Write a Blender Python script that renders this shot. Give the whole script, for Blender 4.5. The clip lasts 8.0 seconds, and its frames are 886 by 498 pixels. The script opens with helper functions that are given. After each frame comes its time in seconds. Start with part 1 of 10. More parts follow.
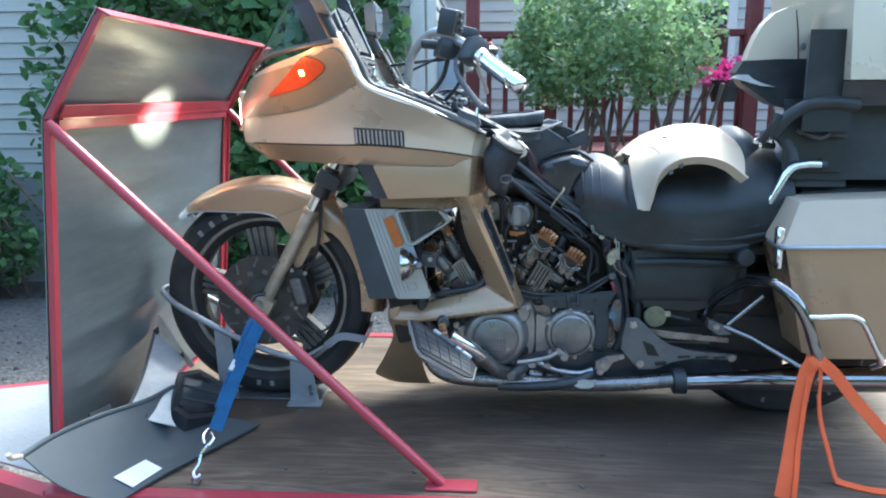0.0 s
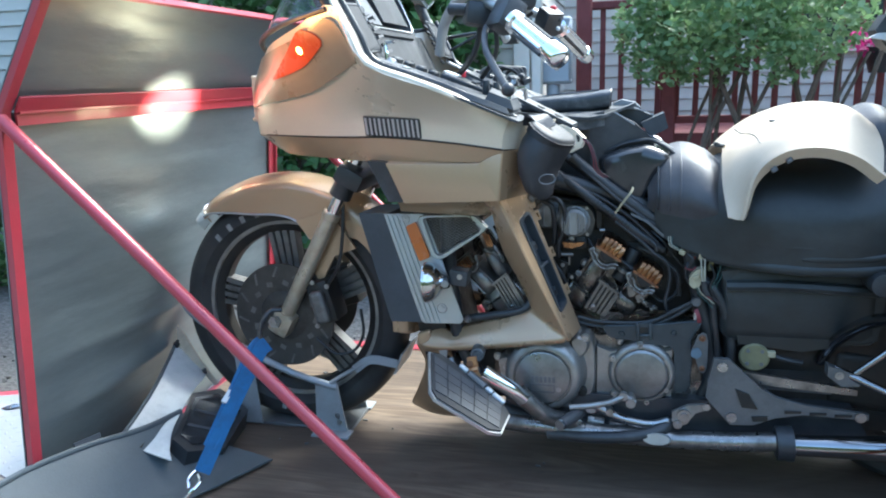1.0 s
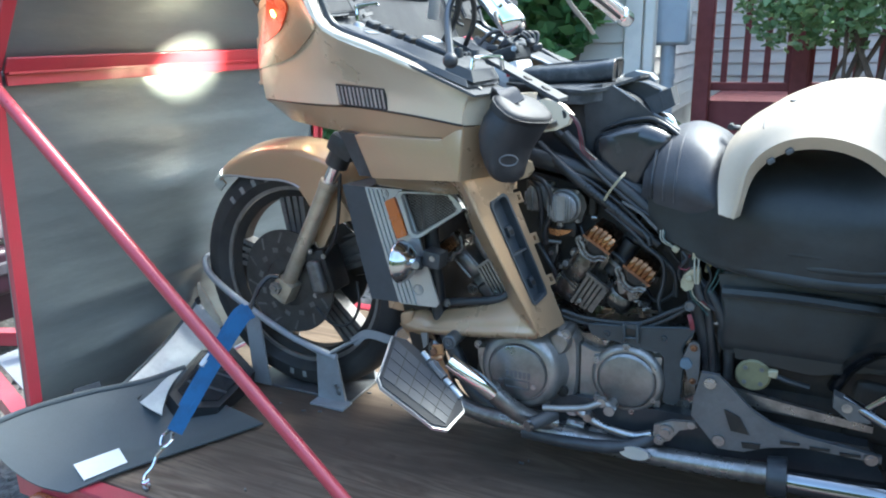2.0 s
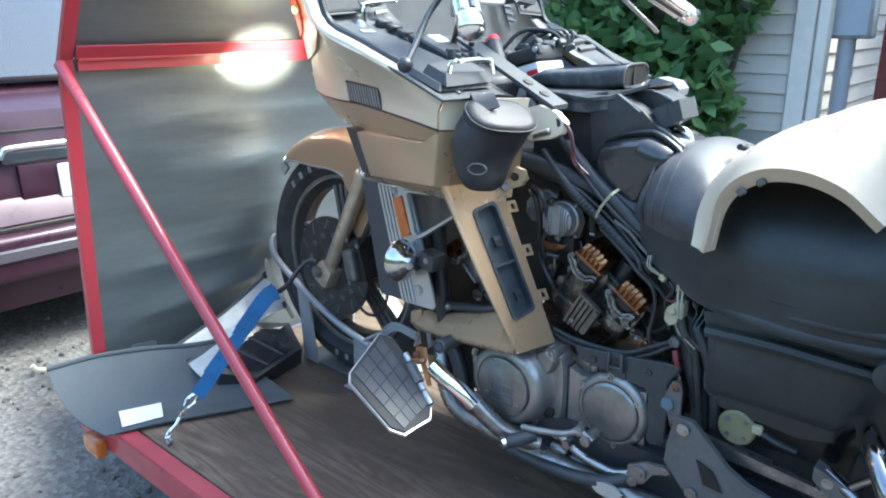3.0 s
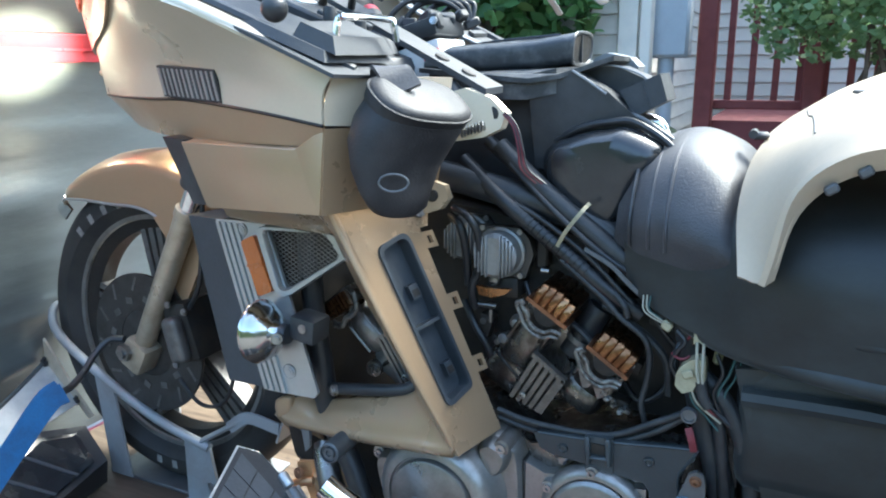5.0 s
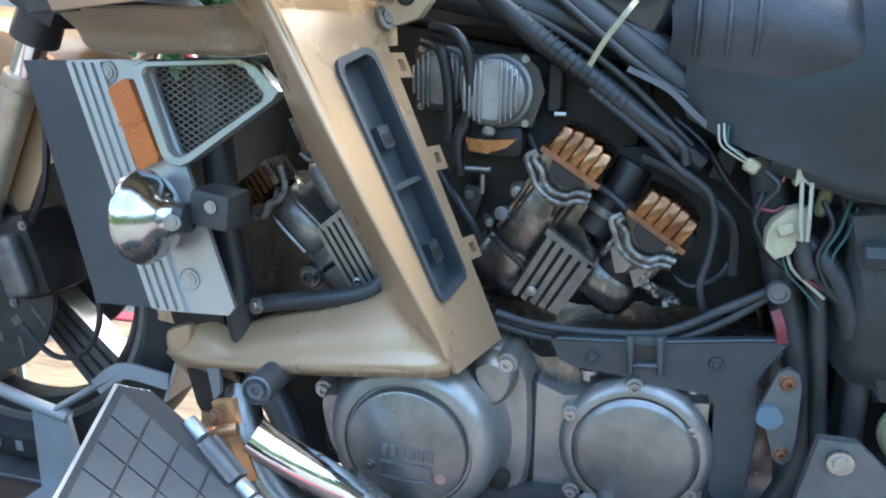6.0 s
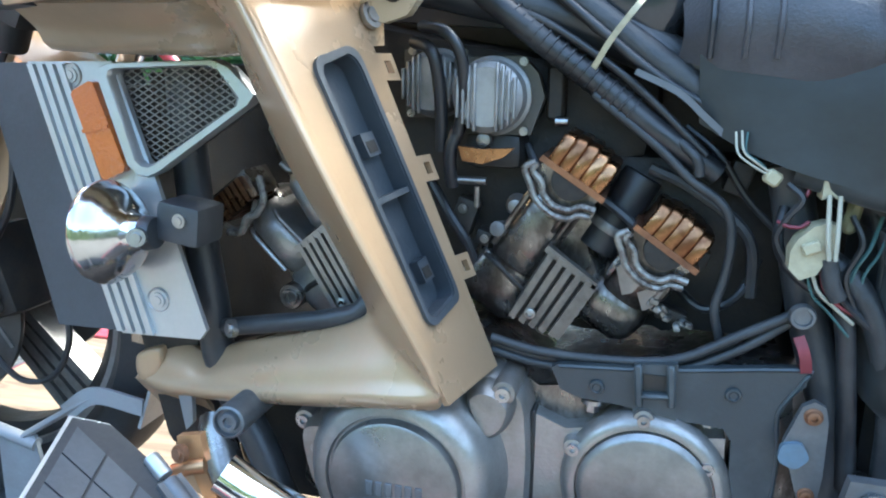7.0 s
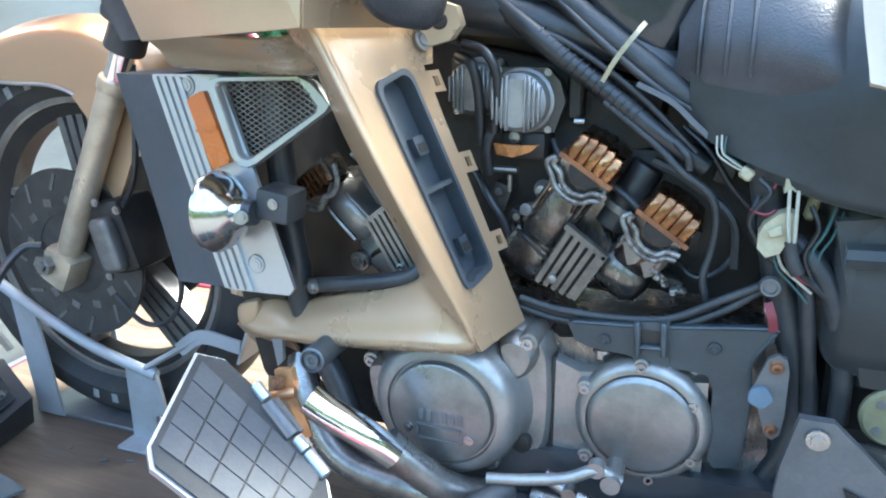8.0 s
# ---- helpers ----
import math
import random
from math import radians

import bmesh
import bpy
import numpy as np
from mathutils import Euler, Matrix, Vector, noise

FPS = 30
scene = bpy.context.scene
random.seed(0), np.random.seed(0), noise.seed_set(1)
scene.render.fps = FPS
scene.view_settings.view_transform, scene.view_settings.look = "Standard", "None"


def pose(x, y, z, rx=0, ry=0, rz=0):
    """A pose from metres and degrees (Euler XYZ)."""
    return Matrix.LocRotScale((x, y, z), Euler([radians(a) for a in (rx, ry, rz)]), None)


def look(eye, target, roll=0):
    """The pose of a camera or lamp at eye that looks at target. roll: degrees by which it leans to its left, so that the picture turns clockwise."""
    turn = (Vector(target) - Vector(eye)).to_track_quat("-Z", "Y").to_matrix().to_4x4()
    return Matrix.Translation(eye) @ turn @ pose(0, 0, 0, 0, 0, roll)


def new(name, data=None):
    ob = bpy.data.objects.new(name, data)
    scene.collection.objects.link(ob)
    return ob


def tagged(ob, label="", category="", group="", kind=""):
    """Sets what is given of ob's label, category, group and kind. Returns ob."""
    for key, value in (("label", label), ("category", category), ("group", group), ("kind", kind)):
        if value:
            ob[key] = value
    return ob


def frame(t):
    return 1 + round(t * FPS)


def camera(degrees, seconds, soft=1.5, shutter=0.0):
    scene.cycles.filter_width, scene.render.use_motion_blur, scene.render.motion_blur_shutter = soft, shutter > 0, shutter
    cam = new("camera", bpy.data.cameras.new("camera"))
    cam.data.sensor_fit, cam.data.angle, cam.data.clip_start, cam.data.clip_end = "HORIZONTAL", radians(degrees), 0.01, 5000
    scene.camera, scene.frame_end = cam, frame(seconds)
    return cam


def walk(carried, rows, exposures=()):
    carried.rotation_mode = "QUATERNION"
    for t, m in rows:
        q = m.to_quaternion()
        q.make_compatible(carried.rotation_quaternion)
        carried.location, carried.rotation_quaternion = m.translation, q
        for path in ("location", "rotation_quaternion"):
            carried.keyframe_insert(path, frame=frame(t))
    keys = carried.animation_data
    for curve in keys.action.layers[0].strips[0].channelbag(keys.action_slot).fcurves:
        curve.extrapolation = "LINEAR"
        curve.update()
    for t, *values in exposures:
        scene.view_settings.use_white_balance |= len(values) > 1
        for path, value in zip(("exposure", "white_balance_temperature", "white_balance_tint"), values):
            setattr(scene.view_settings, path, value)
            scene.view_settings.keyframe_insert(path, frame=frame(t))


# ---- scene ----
cam = camera(62.0, 8.0, 2.0)
PATH = [
    (0, (0.678, -2.119, 0.891), (0.547, -0.166, 0.481), -0.3),
    (0.5, (0.731, -1.867, 0.894), (0.46, 0.068, 0.466), -2.1),
    (1, (0.863, -1.723, 0.881), (0.371, 0.163, 0.43), -1.9),
    (1.2, (0.985, -1.691, 0.893), (0.342, 0.135, 0.389), -2.0),
    (2.3, (1.199, -1.43, 0.892), (0.252, 0.249, 0.358), -1.6),
    (2.5, (1.269, -1.379, 0.901), (0.204, 0.239, 0.405), -1.8),
    (3, (1.44, -1.279, 0.92), (0.176, 0.154, 0.33), -0.3),
    (3.5, (1.458, -1.195, 0.936), (0.178, 0.246, 0.402), 1.3),
    (4, (1.427, -1.134, 1.003), (0.124, 0.299, 0.502), 0.2),
    (4.5, (1.352, -1.066, 0.948), (0.068, 0.389, 0.468), 1.0),
    (5, (1.085, -1.014, 0.813), (0.227, 0.725, 0.32), -0.6),
    (5.2, (0.995, -0.993, 0.756), (0.328, 0.799, 0.171), -0.4),
    (6.3, (0.883, -0.797, 0.602), (0.359, 1.067, 0.104), 0.5),
    (6.5, (0.879, -0.789, 0.602), (0.358, 1.079, 0.114), 0.6),
    (7, (0.881, -0.782, 0.602), (0.35, 1.084, 0.115), 0.5),
    (7.5, (0.884, -0.786, 0.608), (0.357, 1.08, 0.116), 1.0),
    (8, (0.948, -0.901, 0.668), (0.253, 0.867, 0.043), -0.7),
]
TINT = -2
walk(cam, [(t, look(eye, target, roll)) for t, eye, target, roll in PATH],
     exposures=[(0, 2.57, 5740, TINT), (1, 2.57, 5740, TINT), (2.5, 2.70, 5880, TINT), (4, 2.75, 5880, TINT), (5, 2.77, 5950, TINT), (6.3, 3.53, 5930, TINT), (7.3, 3.62, 5930, TINT), (8, 3.75, 5950, TINT)])

# ---- world and sun ----
world = bpy.data.worlds.new("sky")
scene.world = world
world.use_nodes = True
wn = world.node_tree
wn.nodes.clear()
sky = wn.nodes.new("ShaderNodeTexSky")
sky.sky_type = "NISHITA"
sky.sun_disc = False
sky.sun_elevation, sky.sun_rotation = radians(52), radians(35)
sky.dust_density, sky.air_density = 3.0, 1.0
bg = wn.nodes.new("ShaderNodeBackground")
bg.inputs["Strength"].default_value = 0.15
wout = wn.nodes.new("ShaderNodeOutputWorld")
wn.links.new(sky.outputs["Color"], bg.inputs["Color"])
wn.links.new(bg.outputs["Background"], wout.inputs["Surface"])

sun = new("sun", bpy.data.lights.new("sun", "SUN"))
sun.data.energy, sun.data.angle, sun.data.color = 1.45, radians(20), (1.0, 0.96, 0.92)
sun.matrix_world = look((0.9 * math.sin(radians(35)) * 8, 0.9 * math.cos(radians(35)) * 8, 10.0), (0, 0, 0))

# ---- materials ----
def noise_tex(nt, scale, detail=4.0, rough=0.55, coords="Object", stretch=(1, 1, 1)):
    tc = nt.nodes.new("ShaderNodeTexCoord")
    mp = nt.nodes.new("ShaderNodeMapping")
    mp.inputs["Scale"].default_value = stretch
    n = nt.nodes.new("ShaderNodeTexNoise")
    n.inputs["Scale"].default_value, n.inputs["Detail"].default_value = scale, detail
    n.inputs["Roughness"].default_value = rough
    nt.links.new(tc.outputs[coords], mp.inputs["Vector"])
    nt.links.new(mp.outputs["Vector"], n.inputs["Vector"])
    return n.outputs["Fac"]


def ramp(nt, fac, stops):
    r = nt.nodes.new("ShaderNodeValToRGB")
    e = r.color_ramp.elements
    while len(e) < len(stops):
        e.new(0.5)
    for k, (p, c) in zip(e, stops):
        k.position = p
        k.color = (*c, 1) if len(c) == 3 else c
    nt.links.new(fac, r.inputs["Fac"])
    return r.outputs["Color"]


def mixc(nt, fac, a, b, mode="MIX"):
    m = nt.nodes.new("ShaderNodeMix")
    m.data_type, m.blend_type = "RGBA", mode
    for sock, v in ((m.inputs[0], fac), (m.inputs[6], a), (m.inputs[7], b)):
        if isinstance(v, (int, float)):
            sock.default_value = v
        elif isinstance(v, tuple):
            sock.default_value = (*v, 1)
        else:
            nt.links.new(v, sock)
    return m.outputs[2]


def bumped(nt, bsdf, fac, strength, distance=0.002):
    b = nt.nodes.new("ShaderNodeBump")
    b.inputs["Strength"].default_value, b.inputs["Distance"].default_value = strength, distance
    nt.links.new(fac, b.inputs["Height"])
    nt.links.new(b.outputs["Normal"], bsdf.inputs["Normal"])


def material(name, base, rough=0.5, metal=0.0, dirt=None, dirt_amount=0.5, dirt_scale=9.0, grain=0.0, grain_scale=220.0,
             coat=0.0, vary=0.1, rough_vary=0.12, stretch=(1, 1, 1), reach=(0.45, 0.75)):
    """A base colour with fine grain, larger stains and uneven gloss."""
    m = bpy.data.materials.new(name)
    m.use_nodes = True
    nt = m.node_tree
    b = nt.nodes["Principled BSDF"]
    big = noise_tex(nt, dirt_scale, 6.0, 0.65, stretch=stretch)
    fine = noise_tex(nt, grain_scale, 3.0, 0.6, stretch=stretch)
    dark = tuple(max(0.0, c * (1 - vary)) for c in base)
    light = tuple(min(1.0, c * (1 + vary)) for c in base)
    col = mixc(nt, fine, dark, light)
    if dirt:
        col = mixc(nt, ramp(nt, big, [(reach[0], (0, 0, 0)), (reach[1], (dirt_amount,) * 3)]), col, dirt)
    nt.links.new(col, b.inputs["Base Color"])
    lo, hi = max(0.02, rough - rough_vary), min(1.0, rough + rough_vary)
    nt.links.new(ramp(nt, big, [(0.3, (lo,) * 3), (0.7, (hi,) * 3)]), b.inputs["Roughness"])
    b.inputs["Metallic"].default_value = metal
    b.inputs["Coat Weight"].default_value = coat
    b.inputs["Coat Roughness"].default_value = 0.12
    if grain:
        bumped(nt, b, fine, grain)
    return m


def glow(name, colour, strength):
    m = material(name, colour, 0.3)
    b = m.node_tree.nodes["Principled BSDF"]
    b.inputs["Emission Color"].default_value = (*colour, 1)
    b.inputs["Emission Strength"].default_value = strength
    return m


def glass(name, colour=(1, 1, 1), rough=0.02, ior=1.45):
    m = material(name, colour, rough, rough_vary=0.01, vary=0.0)
    b = m.node_tree.nodes["Principled BSDF"]
    b.inputs["Transmission Weight"].default_value = 1.0
    b.inputs["IOR"].default_value = ior
    return m


M_CHAMP = material("champagne_paint", (0.62, 0.53, 0.40), 0.32, 0.25, dirt=(0.52, 0.44, 0.33), dirt_amount=0.3, dirt_scale=4, coat=0.35, vary=0.05)
M_GOLD = material("gold_paint", (0.385, 0.262, 0.155), 0.33, 0.35, dirt=(0.33, 0.225, 0.135), dirt_amount=0.25, dirt_scale=4, coat=0.45, vary=0.05)
M_CREAM = material("cream_plastic", (0.49, 0.395, 0.285), 0.50, 0.0, dirt=(0.40, 0.33, 0.25), dirt_amount=0.5, dirt_scale=7, vary=0.05)
M_BLACK = material("black_plastic", (0.022, 0.024, 0.027), 0.42, dirt=(0.09, 0.09, 0.09), dirt_amount=0.5, grain=0.12, vary=0.2)
M_GREYP = material("grey_black_plastic", (0.036, 0.040, 0.045), 0.62, dirt=(0.085, 0.087, 0.09), dirt_amount=0.55, grain=0.15, vary=0.2)
M_VINYL = material("black_vinyl", (0.034, 0.034, 0.038), 0.46, dirt=(0.10, 0.096, 0.10), dirt_amount=0.6, grain=0.35, grain_scale=420, vary=0.2)
M_COVER = material("dusty_black_vinyl", (0.012, 0.0145, 0.0145), 0.50, dirt=(0.050, 0.056, 0.056), dirt_amount=0.65, dirt_scale=6, stretch=(0.8, 1, 1.2), vary=0.25, reach=(0.46, 0.72))
# sheen for dust, and to imitate some of the hazy glare on the vinyl
for dusty, amount in ((M_VINYL, 0.14), (M_COVER, 0.12)):
    bsdf = dusty.node_tree.nodes["Principled BSDF"]
    bsdf.inputs["Sheen Weight"].default_value, bsdf.inputs["Sheen Roughness"].default_value = amount, 0.45
folds = noise_tex(M_COVER.node_tree, 6, 2.0, 0.45, stretch=(0.7, 1, 1.4))
bumped(M_COVER.node_tree, M_COVER.node_tree.nodes["Principled BSDF"], folds, 0.45, 0.014)
M_RUBBER = material("tyre_rubber", (0.022, 0.022, 0.023), 0.72, dirt=(0.075, 0.07, 0.06), dirt_amount=0.6, grain=0.2, vary=0.25)
M_HOSE = material("black_rubber_hose", (0.014, 0.015, 0.017), 0.42, dirt=(0.055, 0.055, 0.055), dirt_amount=0.6, dirt_scale=18, vary=0.25)
M_CHROME = material("chrome", (0.80, 0.81, 0.83), 0.09, 1.0, dirt=(0.45, 0.43, 0.40), dirt_amount=0.3, vary=0.02, rough_vary=0.05)
# chrome with a lowered base, standing in for dark reflected surroundings
M_DARKCHROME = material("chrome_dark_reflections", (0.27, 0.275, 0.285), 0.12, 1.0, dirt=(0.16, 0.15, 0.14), dirt_amount=0.5, dirt_scale=12, vary=0.04, rough_vary=0.07)
M_STEEL = material("brushed_steel", (0.36, 0.365, 0.37), 0.34, 1.0, dirt=(0.17, 0.145, 0.12), dirt_amount=0.6, dirt_scale=40, grain=0.08, vary=0.1)
M_ALU = material("cast_aluminium", (0.295, 0.288, 0.276), 0.38, 0.72, dirt=(0.14, 0.115, 0.092), dirt_amount=0.8, dirt_scale=13, grain=0.18, grain_scale=260, vary=0.12, reach=(0.42, 0.74))
M_ALU_DIRTY = material("grimy_aluminium", (0.27, 0.252, 0.230), 0.30, 0.85, dirt=(0.045, 0.034, 0.027), dirt_amount=0.85, dirt_scale=30, grain=0.30, grain_scale=120, vary=0.35, reach=(0.40, 0.58), stretch=(1, 1, 0.55))
M_FIN = material("cast_trim_silver", (0.43, 0.44, 0.44), 0.38, 0.7, dirt=(0.25, 0.25, 0.25), dirt_amount=0.4, vary=0.06)
M_COPPER = material("tarnished_gold_cover", (0.38, 0.205, 0.10), 0.28, 1.0, dirt=(0.13, 0.055, 0.028), dirt_amount=0.95, dirt_scale=26, vary=0.08, reach=(0.38, 0.62))
M_BRASS = material("copper_bracket", (0.46, 0.26, 0.13), 0.42, 0.8, dirt=(0.20, 0.11, 0.06), dirt_amount=0.6, dirt_scale=30, vary=0.1)
M_GREY = material("grey_painted_steel", (0.30, 0.32, 0.34), 0.5, 0.2, dirt=(0.18, 0.15, 0.12), dirt_amount=0.5, vary=0.08)
M_PLATE = material("grey_cast_plate", (0.135, 0.14, 0.145), 0.45, 0.5, dirt=(0.07, 0.064, 0.058), dirt_amount=0.6, dirt_scale=14, grain=0.2, vary=0.12)
M_RED = material("red_painted_steel", (0.34, 0.036, 0.055), 0.36, 0.0, dirt=(0.24, 0.055, 0.06), dirt_amount=0.5, grain=0.1, vary=0.1, coat=0.3)
M_SIGNAL = material("amber_reflector", (0.42, 0.105, 0.014), 0.3, grain=0.5, grain_scale=300, coat=0.6)
M_NAVY = material("dark_blue_grey_plastic", (0.032, 0.039, 0.047), 0.42, dirt=(0.070, 0.077, 0.085), dirt_amount=0.55, grain=0.15, vary=0.15)
M_WHITE = material("white_plastic", (0.72, 0.73, 0.72), 0.5, dirt=(0.45, 0.43, 0.4), dirt_amount=0.4, vary=0.04)
M_BLUE = material("blue_webbing", (0.010, 0.095, 0.24), 0.7, dirt=(0.02, 0.045, 0.10), dirt_amount=0.7, dirt_scale=22, grain=0.5, grain_scale=500, vary=0.25)
M_ORANGE = material("orange_webbing", (0.72, 0.115, 0.03), 0.7, dirt=(0.55, 0.10, 0.03), dirt_amount=0.5, grain=0.5, grain_scale=500, vary=0.12)
M_YELLOW = material("pale_yellow_plastic", (0.17, 0.16, 0.085), 0.6, dirt=(0.09, 0.085, 0.05), dirt_amount=0.7, dirt_scale=22, vary=0.12)
M_CONN = material("yellowed_white_connector", (0.36, 0.32, 0.205), 0.55, dirt=(0.20, 0.17, 0.11), dirt_amount=0.8, dirt_scale=45, grain=0.2, vary=0.15)
M_REDP = material("red_plastic", (0.55, 0.02, 0.03), 0.4, vary=0.1)
M_WIRER = material("red_wire", (0.17, 0.022, 0.03), 0.5, dirt=(0.07, 0.02, 0.02), dirt_amount=0.7, dirt_scale=60, vary=0.1)
M_WIREG = material("green_wire", (0.035, 0.085, 0.080), 0.5, vary=0.15)
M_WIREW = material("pale_wire", (0.36, 0.345, 0.27), 0.5, vary=0.1)
# grimy metal; also the near-black of holes, gaps and the void in the V
M_DARK = material("grimy_metal_and_dark_voids", (0.020, 0.019, 0.018), 0.55, 0.3, dirt=(0.06, 0.045, 0.03), dirt_amount=0.7, dirt_scale=30, grain=0.3, vary=0.3)
M_BLUEP = material("faded_blue_rubber", (0.10, 0.145, 0.185), 0.6, dirt=(0.12, 0.135, 0.145), dirt_amount=0.7, dirt_scale=60, vary=0.15)
M_WINDSCREEN = glass("clear_windscreen", (0.93, 0.96, 0.97), 0.03, 1.05)
M_MIRROR = material("mirror_glass", (0.86, 0.88, 0.9), 0.03, 1.0, rough_vary=0.02, vary=0.0)


def sheet_material():
    m = material("dull_aluminium_sheet", (0.255, 0.305, 0.328), 0.42, 0.80, dirt=(0.19, 0.215, 0.222), dirt_amount=0.8, dirt_scale=4.0, stretch=(1, 0.45, 2.2), grain=0.03, grain_scale=90, vary=0.05, rough_vary=0.10)
    nt = m.node_tree
    b = nt.nodes["Principled BSDF"]
    wav = noise_tex(nt, 2.4, 3.0, 0.5, stretch=(1, 0.45, 2.4))
    fine = noise_tex(nt, 20, 3.0, 0.6, stretch=(1, 0.4, 1.5))
    bumped(nt, b, mixc(nt, 0.08, wav, fine), 0.55, 0.026)
    return m


def plywood():
    m = bpy.data.materials.new("weathered_plywood")
    m.use_nodes = True
    nt = m.node_tree
    b = nt.nodes["Principled BSDF"]
    tc = nt.nodes.new("ShaderNodeTexCoord")
    mp = nt.nodes.new("ShaderNodeMapping")
    mp.inputs["Scale"].default_value = (0.45, 3.4, 4.0)
    nt.links.new(tc.outputs["Object"], mp.inputs["Vector"])
    w = nt.nodes.new("ShaderNodeTexNoise")
    w.inputs["Scale"].default_value, w.inputs["Detail"].default_value, w.inputs["Distortion"].default_value = 2.6, 5.0, 1.6
    nt.links.new(mp.outputs["Vector"], w.inputs["Vector"])
    rings = nt.nodes.new("ShaderNodeMath")
    rings.operation = "PINGPONG"
    rings.inputs[1].default_value = 0.07
    nt.links.new(w.outputs["Fac"], rings.inputs[0])
    grain = noise_tex(nt, 60, 4, 0.6, stretch=(0.12, 1.5, 1))
    col = ramp(nt, rings.outputs[0], [(0.0, (0.088, 0.063, 0.046)), (0.03, (0.138, 0.102, 0.074)), (0.07, (0.195, 0.147, 0.107))])
    col = mixc(nt, 0.22, col, ramp(nt, grain, [(0.35, (0.09, 0.06, 0.038)), (0.65, (0.25, 0.18, 0.115))]))
    stain = noise_tex(nt, 1.9, 6, 0.62, stretch=(0.6, 1.2, 1))
    col = mixc(nt, ramp(nt, stain, [(0.40, (0, 0, 0)), (0.60, (0.80,) * 3)]), col, (0.066, 0.050, 0.040))
    spots = noise_tex(nt, 14, 3, 0.5)
    col = mixc(nt, ramp(nt, spots, [(0.66, (0, 0, 0)), (0.74, (0.6,) * 3)]), col, (0.06, 0.045, 0.035))
    nt.links.new(col, b.inputs["Base Color"])
    nt.links.new(ramp(nt, stain, [(0.35, (0.80,) * 3), (0.62, (0.46,) * 3)]), b.inputs["Roughness"])
    b.inputs["Specular IOR Level"].default_value = 0.25
    bumped(nt, b, grain, 0.35)
    return m


def gravel():
    m = bpy.data.materials.new("gravel")
    m.use_nodes = True
    nt = m.node_tree
    b = nt.nodes["Principled BSDF"]
    tc = nt.nodes.new("ShaderNodeTexCoord")
    v = nt.nodes.new("ShaderNodeTexVoronoi")
    v.inputs["Scale"].default_value = 55
    nt.links.new(tc.outputs["Object"], v.inputs["Vector"])
    bw = nt.nodes.new("ShaderNodeSeparateColor")
    nt.links.new(v.outputs["Color"], bw.inputs["Color"])
    col = ramp(nt, bw.outputs[0], [(0.0, (0.075, 0.069, 0.063)), (0.5, (0.115, 0.108, 0.098)), (1.0, (0.170, 0.161, 0.148))])
    big = noise_tex(nt, 1.3, 5, 0.6)
    col = mixc(nt, ramp(nt, big, [(0.4, (0, 0, 0)), (0.7, (0.5,) * 3)]), col, (0.075, 0.069, 0.061))
    nt.links.new(col, b.inputs["Base Color"])
    b.inputs["Roughness"].default_value = 0.9
    bumped(nt, b, v.outputs["Distance"], 0.7, 0.010)
    return m


def leaf_material(name, a, c, yellow):
    m = bpy.data.materials.new(name)
    m.use_nodes = True
    nt = m.node_tree
    b = nt.nodes["Principled BSDF"]
    geo = nt.nodes.new("ShaderNodeNewGeometry")
    col = ramp(nt, geo.outputs["Random Per Island"], [(0.0, a), (0.7, c), (1.0, yellow)])
    nt.links.new(col, b.inputs["Base Color"])
    b.inputs["Roughness"].default_value = 0.5
    b.inputs["Transmission Weight"].default_value = 0.0
    tr = nt.nodes.new("ShaderNodeBsdfTranslucent")
    nt.links.new(col, tr.inputs["Color"])
    mx = nt.nodes.new("ShaderNodeMixShader")
    mx.inputs[0].default_value = 0.5
    out = nt.nodes["Material Output"]
    nt.links.new(b.outputs["BSDF"], mx.inputs[1])
    nt.links.new(tr.outputs["BSDF"], mx.inputs[2])
    nt.links.new(mx.outputs["Shader"], out.inputs["Surface"])
    return m


M_SHEET = sheet_material()
M_PLY = plywood()
M_GRAVEL = gravel()
M_LEAF = leaf_material("vine_leaves", (0.075, 0.165, 0.060), (0.15, 0.28, 0.10), (0.25, 0.38, 0.15))
M_LEAF2 = leaf_material("shrub_leaves", (0.14, 0.23, 0.10), (0.22, 0.34, 0.16), (0.32, 0.44, 0.24))
# foliage colour of the added backdrop that shapes reflections
M_BACKDROP = material("backdrop_foliage", (0.055, 0.085, 0.035), 0.7, dirt=(0.014, 0.020, 0.010), dirt_amount=0.9, dirt_scale=1.6, vary=0.5, grain_scale=9)
M_PINK = leaf_material("pink_petals", (0.55, 0.03, 0.22), (0.70, 0.06, 0.32), (0.8, 0.15, 0.45))
M_BARK = material("bark", (0.10, 0.075, 0.055), 0.9, dirt=(0.05, 0.04, 0.03), dirt_amount=0.6, grain=0.5, grain_scale=60, vary=0.3)
M_SIDING = material("pale_vinyl_siding", (0.50, 0.48, 0.43), 0.55, dirt=(0.33, 0.32, 0.285), dirt_amount=0.5, dirt_scale=2.0, grain=0.15, grain_scale=90, vary=0.06, stretch=(0.3, 1, 2))
M_TRIM = material("white_house_trim", (0.60, 0.575, 0.52), 0.5, dirt=(0.42, 0.42, 0.39), dirt_amount=0.5, vary=0.04)
M_CONC = material("concrete_foundation", (0.32, 0.32, 0.30), 0.9, dirt=(0.2, 0.2, 0.18), dirt_amount=0.6, dirt_scale=4, grain=0.5, vary=0.15)
M_BOXG = material("blue_grey_meter_box", (0.29, 0.33, 0.37), 0.5, dirt=(0.23, 0.255, 0.28), dirt_amount=0.5, vary=0.06)
